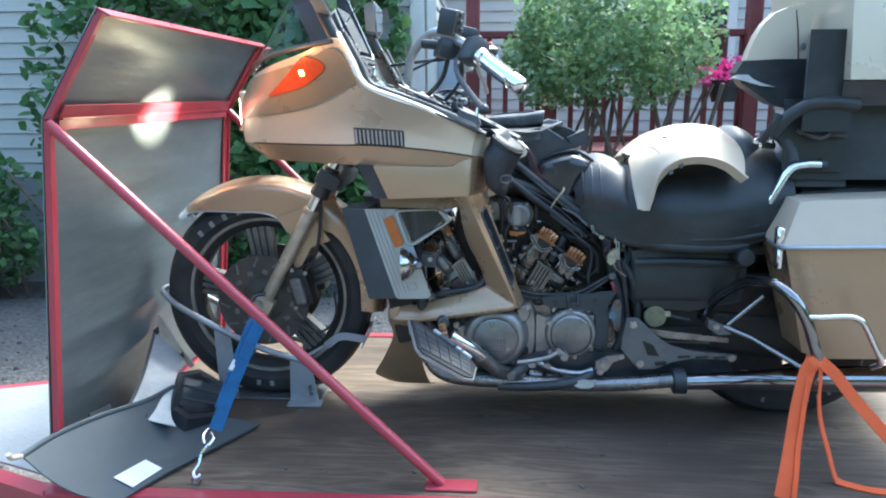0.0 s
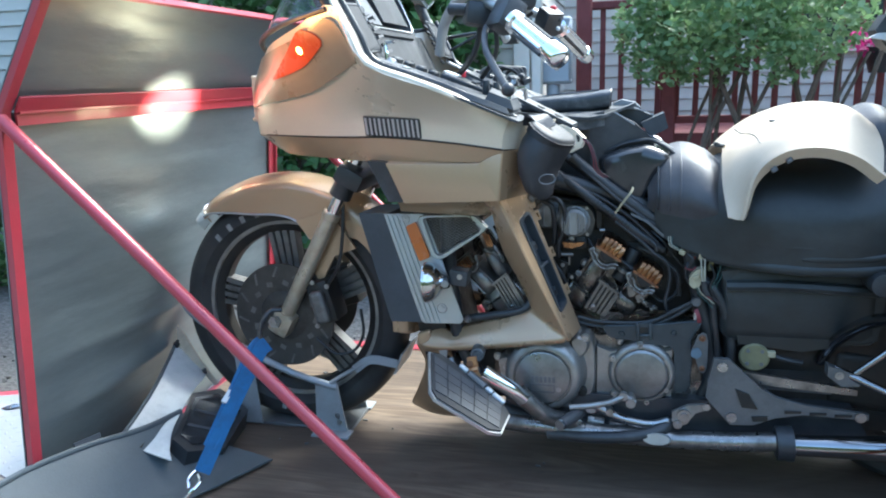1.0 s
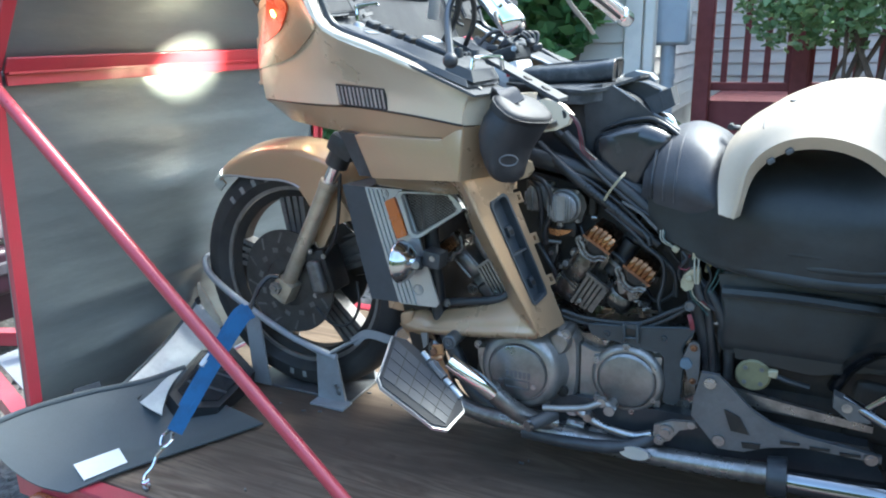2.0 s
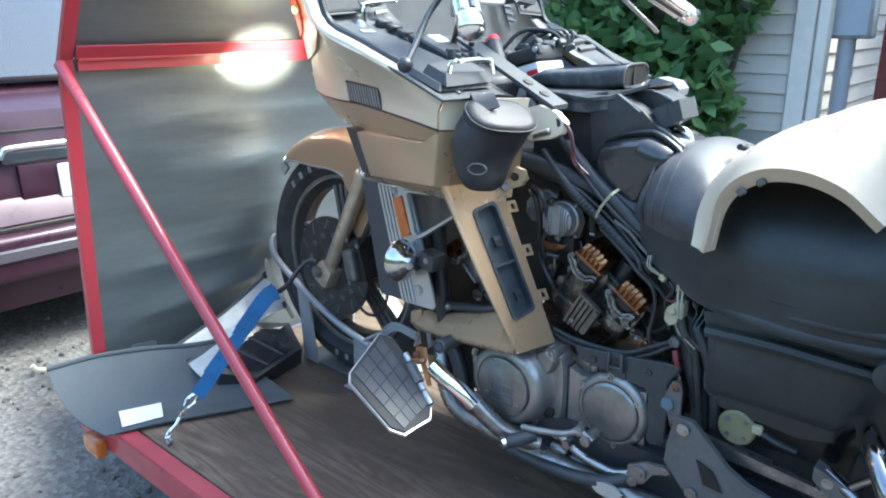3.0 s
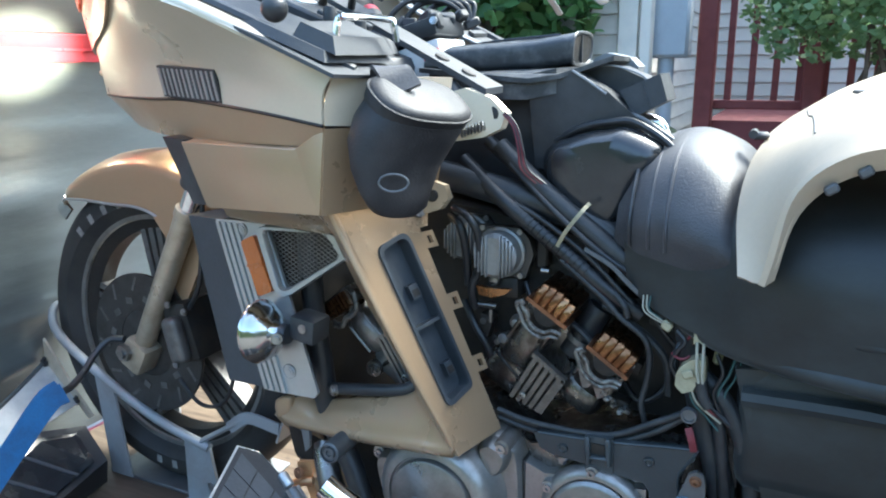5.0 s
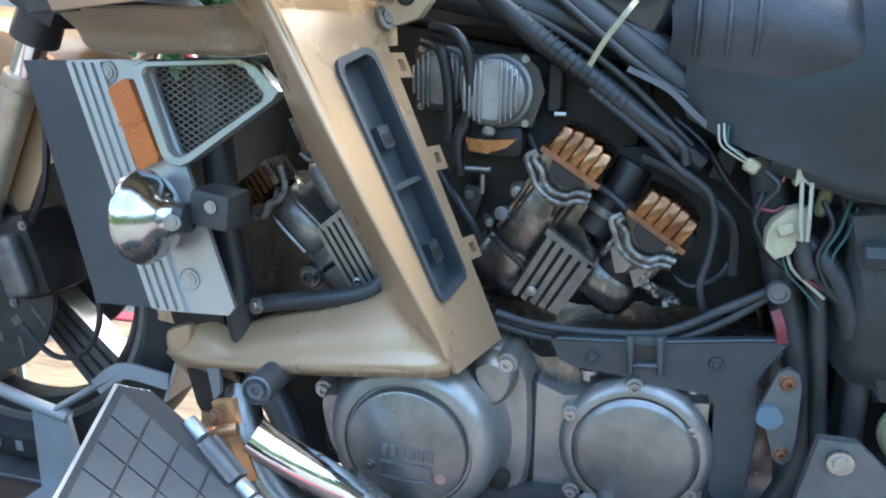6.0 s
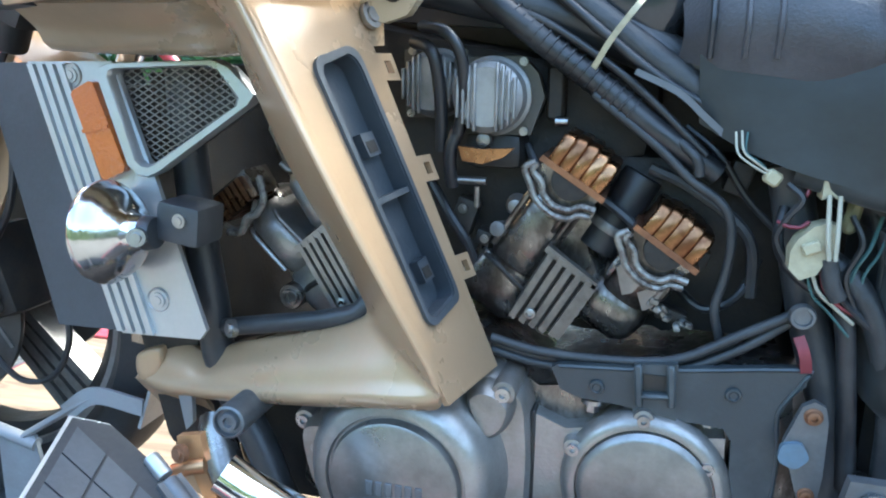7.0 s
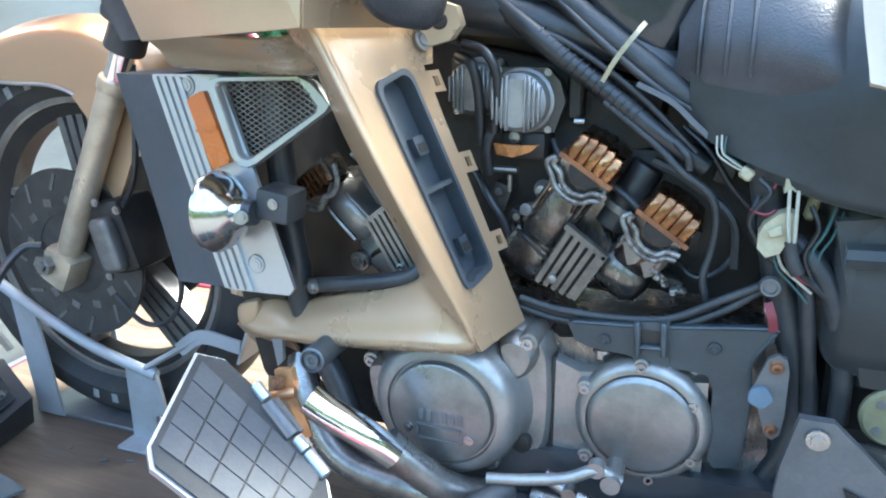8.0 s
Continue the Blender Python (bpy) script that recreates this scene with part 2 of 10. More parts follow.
M_MAROON = material("dark_red_stained_wood", (0.14, 0.028, 0.03), 0.65, dirt=(0.07, 0.02, 0.02), dirt_amount=0.6, grain=0.3, vary=0.2)
M_CARRED = material("maroon_car_paint", (0.034, 0.010, 0.021), 0.36, 0.2, dirt=(0.055, 0.025, 0.035), dirt_amount=0.4, coat=0.2, vary=0.06)
M_CARGLASS = material("dark_car_glass", (0.03, 0.035, 0.04), 0.06, 0.0, coat=0.5, rough_vary=0.02)
M_BUMP = material("grey_bumper_strip", (0.060, 0.052, 0.062), 0.5, vary=0.08)
M_DIAMOND = material("aluminium_tread_plate", (0.26, 0.27, 0.28), 0.52, 0.4, dirt=(0.35, 0.33, 0.3), dirt_amount=0.5, vary=0.08)
M_LAMP = glow("lit_headlight_glass", (1.0, 0.74, 0.46), 5.0)
M_LITSIG = glow("lit_amber_bulb", (1.0, 0.36, 0.06), 9.0)
M_FORK = material("dull_champagne_fork", (0.43, 0.37, 0.28), 0.36, 0.5, dirt=(0.26, 0.20, 0.13), dirt_amount=0.7, dirt_scale=20, vary=0.08)
M_MARK = material("worn_grey_rubber_marks", (0.24, 0.24, 0.23), 0.8, dirt=(0.08, 0.08, 0.08), dirt_amount=0.9, dirt_scale=60, vary=0.2)
M_LITLENS = glow("lit_amber_lens", (0.40, 0.042, 0.008), 0.10)
M_PIPING = material("grey_piping", (0.095, 0.10, 0.105), 0.45, vary=0.08)
M_SKYBLUE = material("pale_grey_liner", (0.22, 0.235, 0.245), 0.42, dirt=(0.12, 0.125, 0.13), dirt_amount=0.6, dirt_scale=16, grain=0.15, vary=0.1)

M_SPKR = material("grey_mesh", (0.050, 0.052, 0.055), 0.7, 0.0, dirt=(0.075, 0.075, 0.077), dirt_amount=0.5, vary=0.1)
M_ALUCAP = material("satin_aluminium_cap", (0.25, 0.247, 0.24), 0.38, 0.8, dirt=(0.13, 0.118, 0.105), dirt_amount=0.75, dirt_scale=16, grain=0.12, vary=0.10, reach=(0.42, 0.70))
M_COPPERD = material("burnt_gold_cover", (0.25, 0.125, 0.07), 0.40, 0.8, dirt=(0.09, 0.045, 0.03), dirt_amount=0.8, dirt_scale=40, vary=0.15)
M_GUARD = material("blue_grey_guard_plastic", (0.028, 0.035, 0.039), 0.42, dirt=(0.11, 0.125, 0.125), dirt_amount=0.6, dirt_scale=7, grain=0.15, vary=0.12)
M_RUST = material("rusty_bolt", (0.22, 0.11, 0.06), 0.55, 0.6, dirt=(0.10, 0.04, 0.02), dirt_amount=0.8, dirt_scale=80, vary=0.2)
M_TAPE = material("dusty_loom_tape", (0.020, 0.022, 0.024), 0.5, dirt=(0.075, 0.075, 0.073), dirt_amount=0.65, dirt_scale=16, grain=0.3, vary=0.25)
M_PAD = material("grey_ribbed_rubber", (0.038, 0.042, 0.048), 0.55, dirt=(0.085, 0.085, 0.085), dirt_amount=0.6, dirt_scale=12, grain=0.2, vary=0.2)
M_POUCH = material("black_leatherette", (0.014, 0.014, 0.016), 0.55, dirt=(0.055, 0.052, 0.052), dirt_amount=0.6, dirt_scale=14, grain=0.4, grain_scale=420, vary=0.2)
M_DISC = material("dull_worn_steel", (0.075, 0.072, 0.068), 0.42, 0.6, dirt=(0.035, 0.030, 0.026), dirt_amount=0.7, dirt_scale=18, grain=0.15, vary=0.12)
M_SPOKE = material("dull_cast_aluminium", (0.17, 0.165, 0.158), 0.45, 0.6, dirt=(0.06, 0.052, 0.045), dirt_amount=0.8, dirt_scale=20, grain=0.15, vary=0.12)
M_CARB = material("grey_cast_alloy", (0.30, 0.295, 0.285), 0.48, 0.6, dirt=(0.13, 0.12, 0.105), dirt_amount=0.7, dirt_scale=22, grain=0.15, grain_scale=260, vary=0.10)
M_HORN = material("aged_chrome", (0.50, 0.50, 0.49), 0.14, 1.0, dirt=(0.30, 0.29, 0.27), dirt_amount=0.5, dirt_scale=20, grain=0.05, vary=0.05, rough_vary=0.12)
M_SCUFF = material("scuffed_black_plastic", (0.040, 0.043, 0.047), 0.38, dirt=(0.17, 0.17, 0.165), dirt_amount=0.7, dirt_scale=22, grain=0.2, vary=0.2, reach=(0.48, 0.70))
M_GLOSS = material("glossy_black_plastic", (0.016, 0.018, 0.021), 0.16, dirt=(0.05, 0.05, 0.05), dirt_amount=0.4, vary=0.2, coat=0.3)
M_TAUPE = material("darker_gold_paint", (0.33, 0.255, 0.165), 0.34, 0.3, dirt=(0.24, 0.19, 0.12), dirt_amount=0.35, coat=0.4, vary=0.05)
M_DARKPIPE = material("dull_exhaust_steel", (0.26, 0.25, 0.24), 0.32, 0.85, dirt=(0.05, 0.04, 0.03), dirt_amount=0.8, dirt_scale=24, vary=0.15)
M_LINER = material("slate_plastic_sheet", (0.056, 0.069, 0.076), 0.66, dirt=(0.092, 0.106, 0.112), dirt_amount=0.6, dirt_scale=6, grain=0.2, vary=0.12)
M_STRIP = material("silvered_plastic_strip", (0.48, 0.50, 0.50), 0.42, 0.15, dirt=(0.34, 0.36, 0.37), dirt_amount=0.7, dirt_scale=24, grain=0.25, vary=0.08)
M_TAN = material("yellowed_plastic_panel", (0.52, 0.44, 0.33), 0.55, dirt=(0.24, 0.20, 0.155), dirt_amount=0.6, dirt_scale=18, vary=0.08)
M_GAUGE = material("matte_dark_gauge", (0.030, 0.032, 0.035), 0.85, dirt=(0.05, 0.05, 0.052), dirt_amount=0.5, dirt_scale=20, vary=0.15)
M_GAUGEP = material("matte_pale_gauge", (0.12, 0.125, 0.13), 0.85, dirt=(0.07, 0.07, 0.073), dirt_amount=0.5, dirt_scale=20, vary=0.15)
M_FINPLATE = material("brown_stained_alloy", (0.155, 0.140, 0.122), 0.45, 0.6, dirt=(0.060, 0.045, 0.035), dirt_amount=0.8, dirt_scale=40, grain=0.2, vary=0.2)
M_GASKET = material("pewter_gasket_edge", (0.23, 0.215, 0.19), 0.45, 0.55, dirt=(0.05, 0.036, 0.028), dirt_amount=0.9, dirt_scale=110, grain=0.3, vary=0.25, reach=(0.45, 0.62))

# ---- mesh helpers ----
V = Vector
YC = -0.05


def B():
    return bmesh.new()


def finish(bm, name, mat, smooth=38):
    me = bpy.data.meshes.new(name)
    bmesh.ops.recalc_face_normals(bm, faces=bm.faces[:])
    bm.to_mesh(me)
    bm.free()
    me.materials.append(mat)
    if smooth:
        for p in me.polygons:
            p.use_smooth = True
        me.set_sharp_from_angle(angle=radians(smooth))
    return me


def thing(name, label, category, at=(0, 0, 0), group="", kind=""):
    e = new(name)
    e.empty_display_size = 0.05
    e.location = at
    return tagged(e, label, category, group, kind)


def part(name, bm, mat, parent, label="", smooth=38):
    ob = new(name, finish(bm, name, mat, smooth))
    ob.parent = parent
    if parent.type == "EMPTY":
        ob.matrix_parent_inverse = Matrix.Translation(-parent.location)
    if label:
        tagged(ob, label)
    return ob


def solo(name, bm, mat, label, category, group="", kind="", smooth=38):
    return tagged(new(name, finish(bm, name, mat, smooth)), label, category, group, kind)


def _bev(bm, faces, w, seg=1):
    if w > 0:
        es = {e for f in faces for e in f.edges}
        es = [e for e in es if len(e.link_faces) == 2 and e.calc_face_angle(0) > 0.5]
        if es:
            bmesh.ops.bevel(bm, geom=es, offset=w, segments=seg, affect="EDGES", profile=0.6)


def box(bm, c, size, bev=0.003, rot=(0, 0, 0), seg=1):
    m = pose(*c, *rot) @ Matrix.Diagonal((*size, 1))
    r = bmesh.ops.create_cube(bm, size=1, matrix=m)
    _bev(bm, {f for v in r["verts"] for f in v.link_faces}, bev, seg)
    return bm


def hexa(bm, low, high, bev=0.0, seg=1):
    """A solid between two loops of points."""
    a = [bm.verts.new(p) for p in low]
    b = [bm.verts.new(p) for p in high]
    n = len(a)
    fs = [bm.faces.new(a[::-1]), bm.faces.new(b)]
    fs += [bm.faces.new((a[i], a[(i + 1) % n], b[(i + 1) % n], b[i])) for i in range(n)]
    _bev(bm, fs, bev, seg)
    return bm


def plate(bm, pts, d, bev=0.002, seg=1):
    """A flat plate through pts, thickened by the vector d."""
    d = V(d)
    return hexa(bm, [V(p) for p in pts], [V(p) + d for p in pts], bev, seg)


def prism(bm, poly, y0, y1, bev=0.003, seg=1):
    """A polygon of (x, z), from y0 to y1."""
    return hexa(bm, [(x, y0, z) for x, z in poly], [(x, y1, z) for x, z in poly], bev, seg)


def frame_of(d):
    d = V(d).normalized()
    u = d.orthogonal().normalized() if abs(d.z) > 0.99 else d.cross(V((0, 0, 1))).normalized()
    return d, u, d.cross(u).normalized()


def cyl(bm, a, b, r, r2=None, seg=20, bev=0.0):
    a, b = V(a), V(b)
    r2 = r if r2 is None else r2
    d, u, w = frame_of(b - a)
    low = [a + (u * math.cos(t) + w * math.sin(t)) * r for t in (2 * math.pi * i / seg for i in range(seg))]
    high = [b + (u * math.cos(t) + w * math.sin(t)) * r2 for t in (2 * math.pi * i / seg for i in range(seg))]
    a_ = [bm.verts.new(p) for p in low]
    b_ = [bm.verts.new(p) for p in high]
    caps = [bm.faces.new(a_[::-1]), bm.faces.new(b_)]
    for i in range(seg):
        bm.faces.new((a_[i], a_[(i + 1) % seg], b_[(i + 1) % seg], b_[i]))
    if bev:
        es = [e for f in caps for e in f.edges]
        bmesh.ops.bevel(bm, geom=es, offset=bev, segments=2, affect="EDGES", profile=0.6)
    return bm


def lathe(bm, prof, at, axis, seg=32, arc=(0, 360), squash=(1, 1)):
    """Turns a profile of (radius, height along axis) about the axis."""
    at = V(at)
    d, u, w = frame_of(axis)
    full = abs(arc[1] - arc[0]) >= 360
    n = seg if full else seg + 1
    rows = []
    for r, h in prof:
        if r < 1e-6:
            rows.append([bm.verts.new(at + d * h)] * n)
            continue
        row = []
        for i in range(n):
            t = radians(arc[0] + (arc[1] - arc[0]) * i / seg)
            row.append(bm.verts.new(at + d * h + (u * math.cos(t) * squash[0] + w * math.sin(t) * squash[1]) * r))
        rows.append(row)
    for p, q in zip(rows, rows[1:]):
        for i in range(seg):
            j = (i + 1) % n
            f = [p[i], p[j], q[j], q[i]]
            f = [v for k, v in enumerate(f) if v not in f[:k]]
            if len(f) > 2:
                bm.faces.new(f)
    return bm


def smooth_path(pts, n=6, closed=False):
    p = [V(q) for q in pts]
    if len(p) < 3:
        return p
    out = []
    m = len(p)
    for i in range(m if closed else m - 1):
        if closed:
            p0, p1, p2, p3 = p[i - 1], p[i], p[(i + 1) % m], p[(i + 2) % m]
        else:
            p1, p2 = p[i], p[i + 1]
            p0 = p[i - 1] if i else p1 * 2 - p2
            p3 = p[i + 2] if i + 2 < m else p2 * 2 - p1
        for k in range(n):
            t = k / n
            out.append(0.5 * ((2 * p1) + (p2 - p0) * t + (2 * p0 - 5 * p1 + 4 * p2 - p3) * t * t + (3 * p1 - p0 - 3 * p2 + p3) * t ** 3))
    if not closed:
        out.append(p[-1])
    return out


def sweep(bm, path, ring, closed=False, caps=True):
    """Carries a ring of (a, b) offsets along a path."""
    n = len(path)
    d = (path[1] - path[0]).normalized()
    _, u, w = frame_of(d)
    rows = []
    for i, p in enumerate(path):
        if closed:
            nd = (path[(i + 1) % n] - path[i - 1]).normalized()
        else:
            nd = (path[min(i + 1, n - 1)] - path[max(i - 1, 0)]).normalized()
        u = (u - nd * u.dot(nd)).normalized()
        w = nd.cross(u)
        k = ring(i / (n - 1)) if callable(ring) else ring
        rows.append([bm.verts.new(p + u * a + w * b) for a, b in k])
    m = len(rows[0])
    pairs = list(zip(rows, rows[1:])) + ([(rows[-1], rows[0])] if closed else [])
    for p, q in pairs:
        for i in range(m):
            bm.faces.new((p[i], p[(i + 1) % m], q[(i + 1) % m], q[i]))
    if caps and not closed:
        bm.faces.new(rows[0][::-1])
        bm.faces.new(rows[-1])
    return bm


def circle(r, seg=10, flat=1.0):
    return [(r * math.cos(2 * math.pi * i / seg), r * flat * math.sin(2 * math.pi * i / seg)) for i in range(seg)]


def tube(bm, pts, r, seg=10, n=6, closed=False, flat=1.0):
    path = smooth_path(pts, n, closed)
    return sweep(bm, path, circle(r, seg, flat), closed)


def strip(bm, pts, side, width, thick, n=6):
    """A webbing strap: a flat band along pts, its width along side."""
    path = smooth_path(pts, n)
    side = V(side).normalized()
    rows = []
    for i, p in enumerate(path):
        d = (path[min(i + 1, len(path) - 1)] - path[max(i - 1, 0)]).normalized()
        s = (side - d * side.dot(d)).normalized()
        k = d.cross(s)
        rows.append([bm.verts.new(p + s * a * width / 2 + k * c * thick / 2) for a, c in ((-1, -1), (1, -1), (1, 1), (-1, 1))])
    for p, q in zip(rows, rows[1:]):
        for i in range(4):
            bm.faces.new((p[i], p[(i + 1) % 4], q[(i + 1) % 4], q[i]))
    bm.faces.new(rows[0][::-1])
    bm.faces.new(rows[-1])
    return bm


def skin(bm, rows, thick, fine=3, closed=False):
    """A shell of even thickness through rows of points, rounded between them."""
    rows = [smooth_path(r, fine) for r in rows]
    cols = [smooth_path([r[i] for r in rows], fine, closed) for i in range(len(rows[0]))]
    grid = [[c[j] for c in cols] for j in range(len(cols[0]))]
    a, b = len(grid), len(grid[0])
    nor = [[None] * b for _ in range(a)]
    for i in range(a):
        for j in range(b):
            du = grid[(i + 1) % a if closed else min(i + 1, a - 1)][j] - grid[i - 1 if closed else max(i - 1, 0)][j]
            dv = grid[i][min(j + 1, b - 1)] - grid[i][max(j - 1, 0)]
            k = du.cross(dv)
            nor[i][j] = k.normalized() if k.length > 1e-9 else V((0, 0, 1))
    top = [[bm.verts.new(p) for p in r] for r in grid]
    bot = [[bm.verts.new(p - n * thick) for p, n in zip(r, nr)] for r, nr in zip(grid, nor)]
    for i in range(a if closed else a - 1):
        k = (i + 1) % a
        for j in range(b - 1):
            bm.faces.new((top[i][j], top[k][j], top[k][j + 1], top[i][j + 1]))
            bm.faces.new((bot[i][j + 1], bot[k][j + 1], bot[k][j], bot[i][j]))
        for j in (0, b - 1):
            bm.faces.new((top[i][j], top[k][j], bot[k][j], bot[i][j]))
    if not closed:
        for i in (0, a - 1):
            for j in range(b - 1):
                bm.faces.new((top[i][j], top[i][j + 1], bot[i][j + 1], bot[i][j]))
    return bm


def bolt(bm, at, axis, r, h=0.006, hexed=False):
    return lathe(bm, [(0, h), (r * 0.55, h), (r * 0.6, h * 0.7), (r, h * 0.7), (r, 0), (0, 0)], at, axis, 6 if hexed else 12)


def loft(rings):
    """A closed casting through rings of points, capped at both ends."""
    bm = B()
    vs = [[bm.verts.new(p) for p in smooth_path(r, 4, True)] for r in rings]
    n = len(vs[0])
    for a, b in zip(vs, vs[1:]):
        for i in range(n):
            bm.faces.new((a[i], a[(i + 1) % n], b[(i + 1) % n], b[i]))
    bm.faces.new(vs[0][::-1])
    bm.faces.new(vs[-1])
    return bm


def mound(E, poly, y0, y1, y2, shrink=0.86):
    """A rounded casting: an outline (x, z) drawn in towards its outer face."""
    cx_ = sum(p[0] for p in poly) / len(poly)
    cz_ = sum(p[1] for p in poly) / len(poly)
    def ring(f, y):
        return [E(cx_ + (x - cx_) * f, y, cz_ + (z - cz_) * f) for x, z in poly]
    return loft([ring(1.0, y0), ring(1.0, y1), ring(0.98, y1 + (y2 - y1) * 0.35), ring((shrink + 1.0) / 2, y1 + (y2 - y1) * 0.8), ring(shrink, y2), ring(shrink * 0.6, y2 + 0.0005)])


def mirrored(pts, y=YC):
    return [(p[0], 2 * y - p[1], p[2]) for p in pts]

# ---- ground ----
GZ = -0.5
bm = B()
bmesh.ops.create_grid(bm, x_segments=60, y_segments=60, size=45, matrix=Matrix.Translation((0, 0, GZ)))
for v in bm.verts:
    v.co.z += 0.012 * noise.noise(v.co * 0.7)
solo("ground", bm, M_GRAVEL, "grey-brown gravel driveway around the trailer", "ground", kind="structure")

bm = B()
rng = random.Random(3)
for i in range(900):
    x, y = rng.uniform(-2.4, 0.4), rng.uniform(-1.2, 3.0)
    r = rng.uniform(0.006, 0.018)
    m = pose(x, y, GZ + r * 0.25, rng.uniform(0, 360), rng.uniform(0, 360), rng.uniform(0, 360)) @ Matrix.Diagonal((r, r * rng.uniform(0.6, 1), r * rng.uniform(0.5, 0.9), 1))
    bmesh.ops.create_icosphere(bm, subdivisions=1, radius=1, matrix=m)
solo("loose_stones", bm, M_GRAVEL, "loose grey pebbles lying on the gravel", "gravel", kind="stuff")

# ---- house ----
HY, HX, HZ = 3.2, 0.20, 0.30


def lap_wall(name, a, b, z0, z1, step, label):
    """A wall of lap siding from a to b (x, y), its boards facing to the right of that way."""
    a, b = V((*a, 0)), V((*b, 0))
    d = (b - a).normalized()
    out = V((d.y, -d.x, 0))
    bm = B()
    hexa(bm, [a - out * 0.02 + V((0, 0, z0)), b - out * 0.02 + V((0, 0, z0)), b - out * 0.16 + V((0, 0, z0)), a - out * 0.16 + V((0, 0, z0))],
         [a - out * 0.02 + V((0, 0, z1)), b - out * 0.02 + V((0, 0, z1)), b - out * 0.16 + V((0, 0, z1)), a - out * 0.16 + V((0, 0, z1))])
    wall = solo(name, bm, M_SIDING, label, "wall", kind="structure")
    n = int((z1 - z0) / step)
    prof = [(0.0, 0.0), (0.016, 0.0), (0.018, 0.004), (0.004, step * 0.985), (0.0, step * 0.985)]
    bm = B()
    hexa(bm, [a + out * p[0] + V((0, 0, p[1])) for p in prof], [b + out * p[0] + V((0, 0, p[1])) for p in prof])
    me = finish(bm, "siding_board", M_SIDING, 0)
    for i in range(n):
        ob = new("siding_board", me)
        ob.parent = wall
        ob.location = out * (0.0008 * (i % 3)) + V((0, 0, z0 + i * step))
    return wall


lap_wall("wall_north", (-7.0, HY), (HX, HY), HZ, 3.6, 0.108, "pale grey vinyl lap siding on the house wall")
lap_wall("wall_east", (HX, HY), (HX, HY + 2.4), HZ, 3.6, 0.108, "pale vinyl siding on the house's side wall")
lap_wall("wall_porch", (HX, HY + 2.4), (9.0, HY + 2.4), HZ, 3.6, 0.108, "pale vinyl siding behind the porch")

bm = B()
box(bm, ((HX - 7.0) / 2, HY + 0.06, (GZ + HZ) / 2), (7.0 + HX, 0.14, HZ - GZ + 0.02), 0.004)
box(bm, (HX - 0.08, HY + 1.3, (GZ + HZ) / 2 - 0.004), (0.14, 2.3, HZ - GZ), 0.004)
solo("foundation", bm, M_CONC, "grey concrete foundation under the siding", "foundation", kind="structure")
bm = B()
box(bm, (HX - 0.045, HY - 0.022, 1.95), (0.11, 0.05, 3.3), 0.006)
box(bm, (HX + 0.022, HY + 0.045, 1.95), (0.02, 0.09, 3.3), 0.004)
solo("trim", bm, M_TRIM, "white corner trim board on the house", "trim", kind="structure")
down = thing("downspout", "white metal downspout with a dark drain elbow", "downspout", (HX + 0.052, HY - 0.035, GZ))
part("pipe", box(B(), (HX + 0.052, HY - 0.035, 1.95), (0.075, 0.055, 3.2), 0.012), M_TRIM, down)
bm = B()
tube(bm, [(HX + 0.052, HY - 0.035, 0.36), (HX + 0.055, HY - 0.035, 0.1), (HX + 0.06, HY - 0.05, -0.3), (HX + 0.09, HY - 0.18, -0.47)], 0.042, 12)
part("drain_hose", bm, M_BLACK, down, "black corrugated drain hose")
meter = thing("meter_box", "blue-grey electric meter box with a conduit pipe", "meter box", (HX + 0.16, HY + 0.08, 0.8))
bm = B()
box(bm, (HX + 0.165, HY + 0.08, 1.03), (0.205, 0.13, 0.42), 0.012)
part("box", bm, M_BOXG, meter)
part("box_lid", box(B(), (HX + 0.165, HY + 0.012, 1.02), (0.18, 0.012, 0.37), 0.004), M_BOXG, meter)
part("conduit", cyl(B(), (HX + 0.145, HY + 0.08, 0.83), (HX + 0.145, HY + 0.08, GZ), 0.045), M_BOXG, meter)
for z in (0.62, 0.20):
    part("pipe_clip", cyl(B(), (HX + 0.145, HY + 0.08, z), (HX + 0.145, HY + 0.08, z + 0.03), 0.05), M_BOXG, meter)

# porch: posts, skirt, rail and balusters
porch = thing("porch", "dark red stained wooden porch with posts and balusters", "porch", (2.6, HY + 1.2, GZ))
PX0, PX1, PY = 0.53, 7.0, HY + 0.35
part("skirt", box(B(), ((PX0 + PX1) / 2, PY, 0.30), (PX1 - PX0, 0.05, 0.34), 0.005), M_MAROON, porch)
part("floor", box(B(), ((PX0 + PX1) / 2, PY + 1.0, 0.44), (PX1 - PX0, 2.0, 0.04), 0.004), M_MAROON, porch)
part("handrail", box(B(), ((PX0 + PX1) / 2, PY, 1.32), (PX1 - PX0, 0.10, 0.05), 0.006), M_MAROON, porch)
part("bottom_rail", box(B(), ((PX0 + PX1) / 2, PY, 0.56), (PX1 - PX0, 0.06, 0.05), 0.006), M_MAROON, porch)
post_me = finish(box(B(), (0, 0, 1.2), (0.10, 0.10, 3.4), 0.008), "post", M_MAROON)
for x in (PX0, PX0 + 0.55, PX0 + 2.0, PX0 + 3.6, PX0 + 5.2):
    o = new("post", post_me)
    o.parent, o.location = porch, V((x, PY - 0.06, 0)) - porch.location
bal_me = finish(box(B(), (0, 0, 0.94), (0.036, 0.036, 0.72), 0.003), "baluster", M_MAROON)
for i in range(52):
    o = new("baluster", bal_me)
    o.parent, o.location = porch, V((PX0 + 0.12 + i * 0.122, PY, 0)) - porch.location
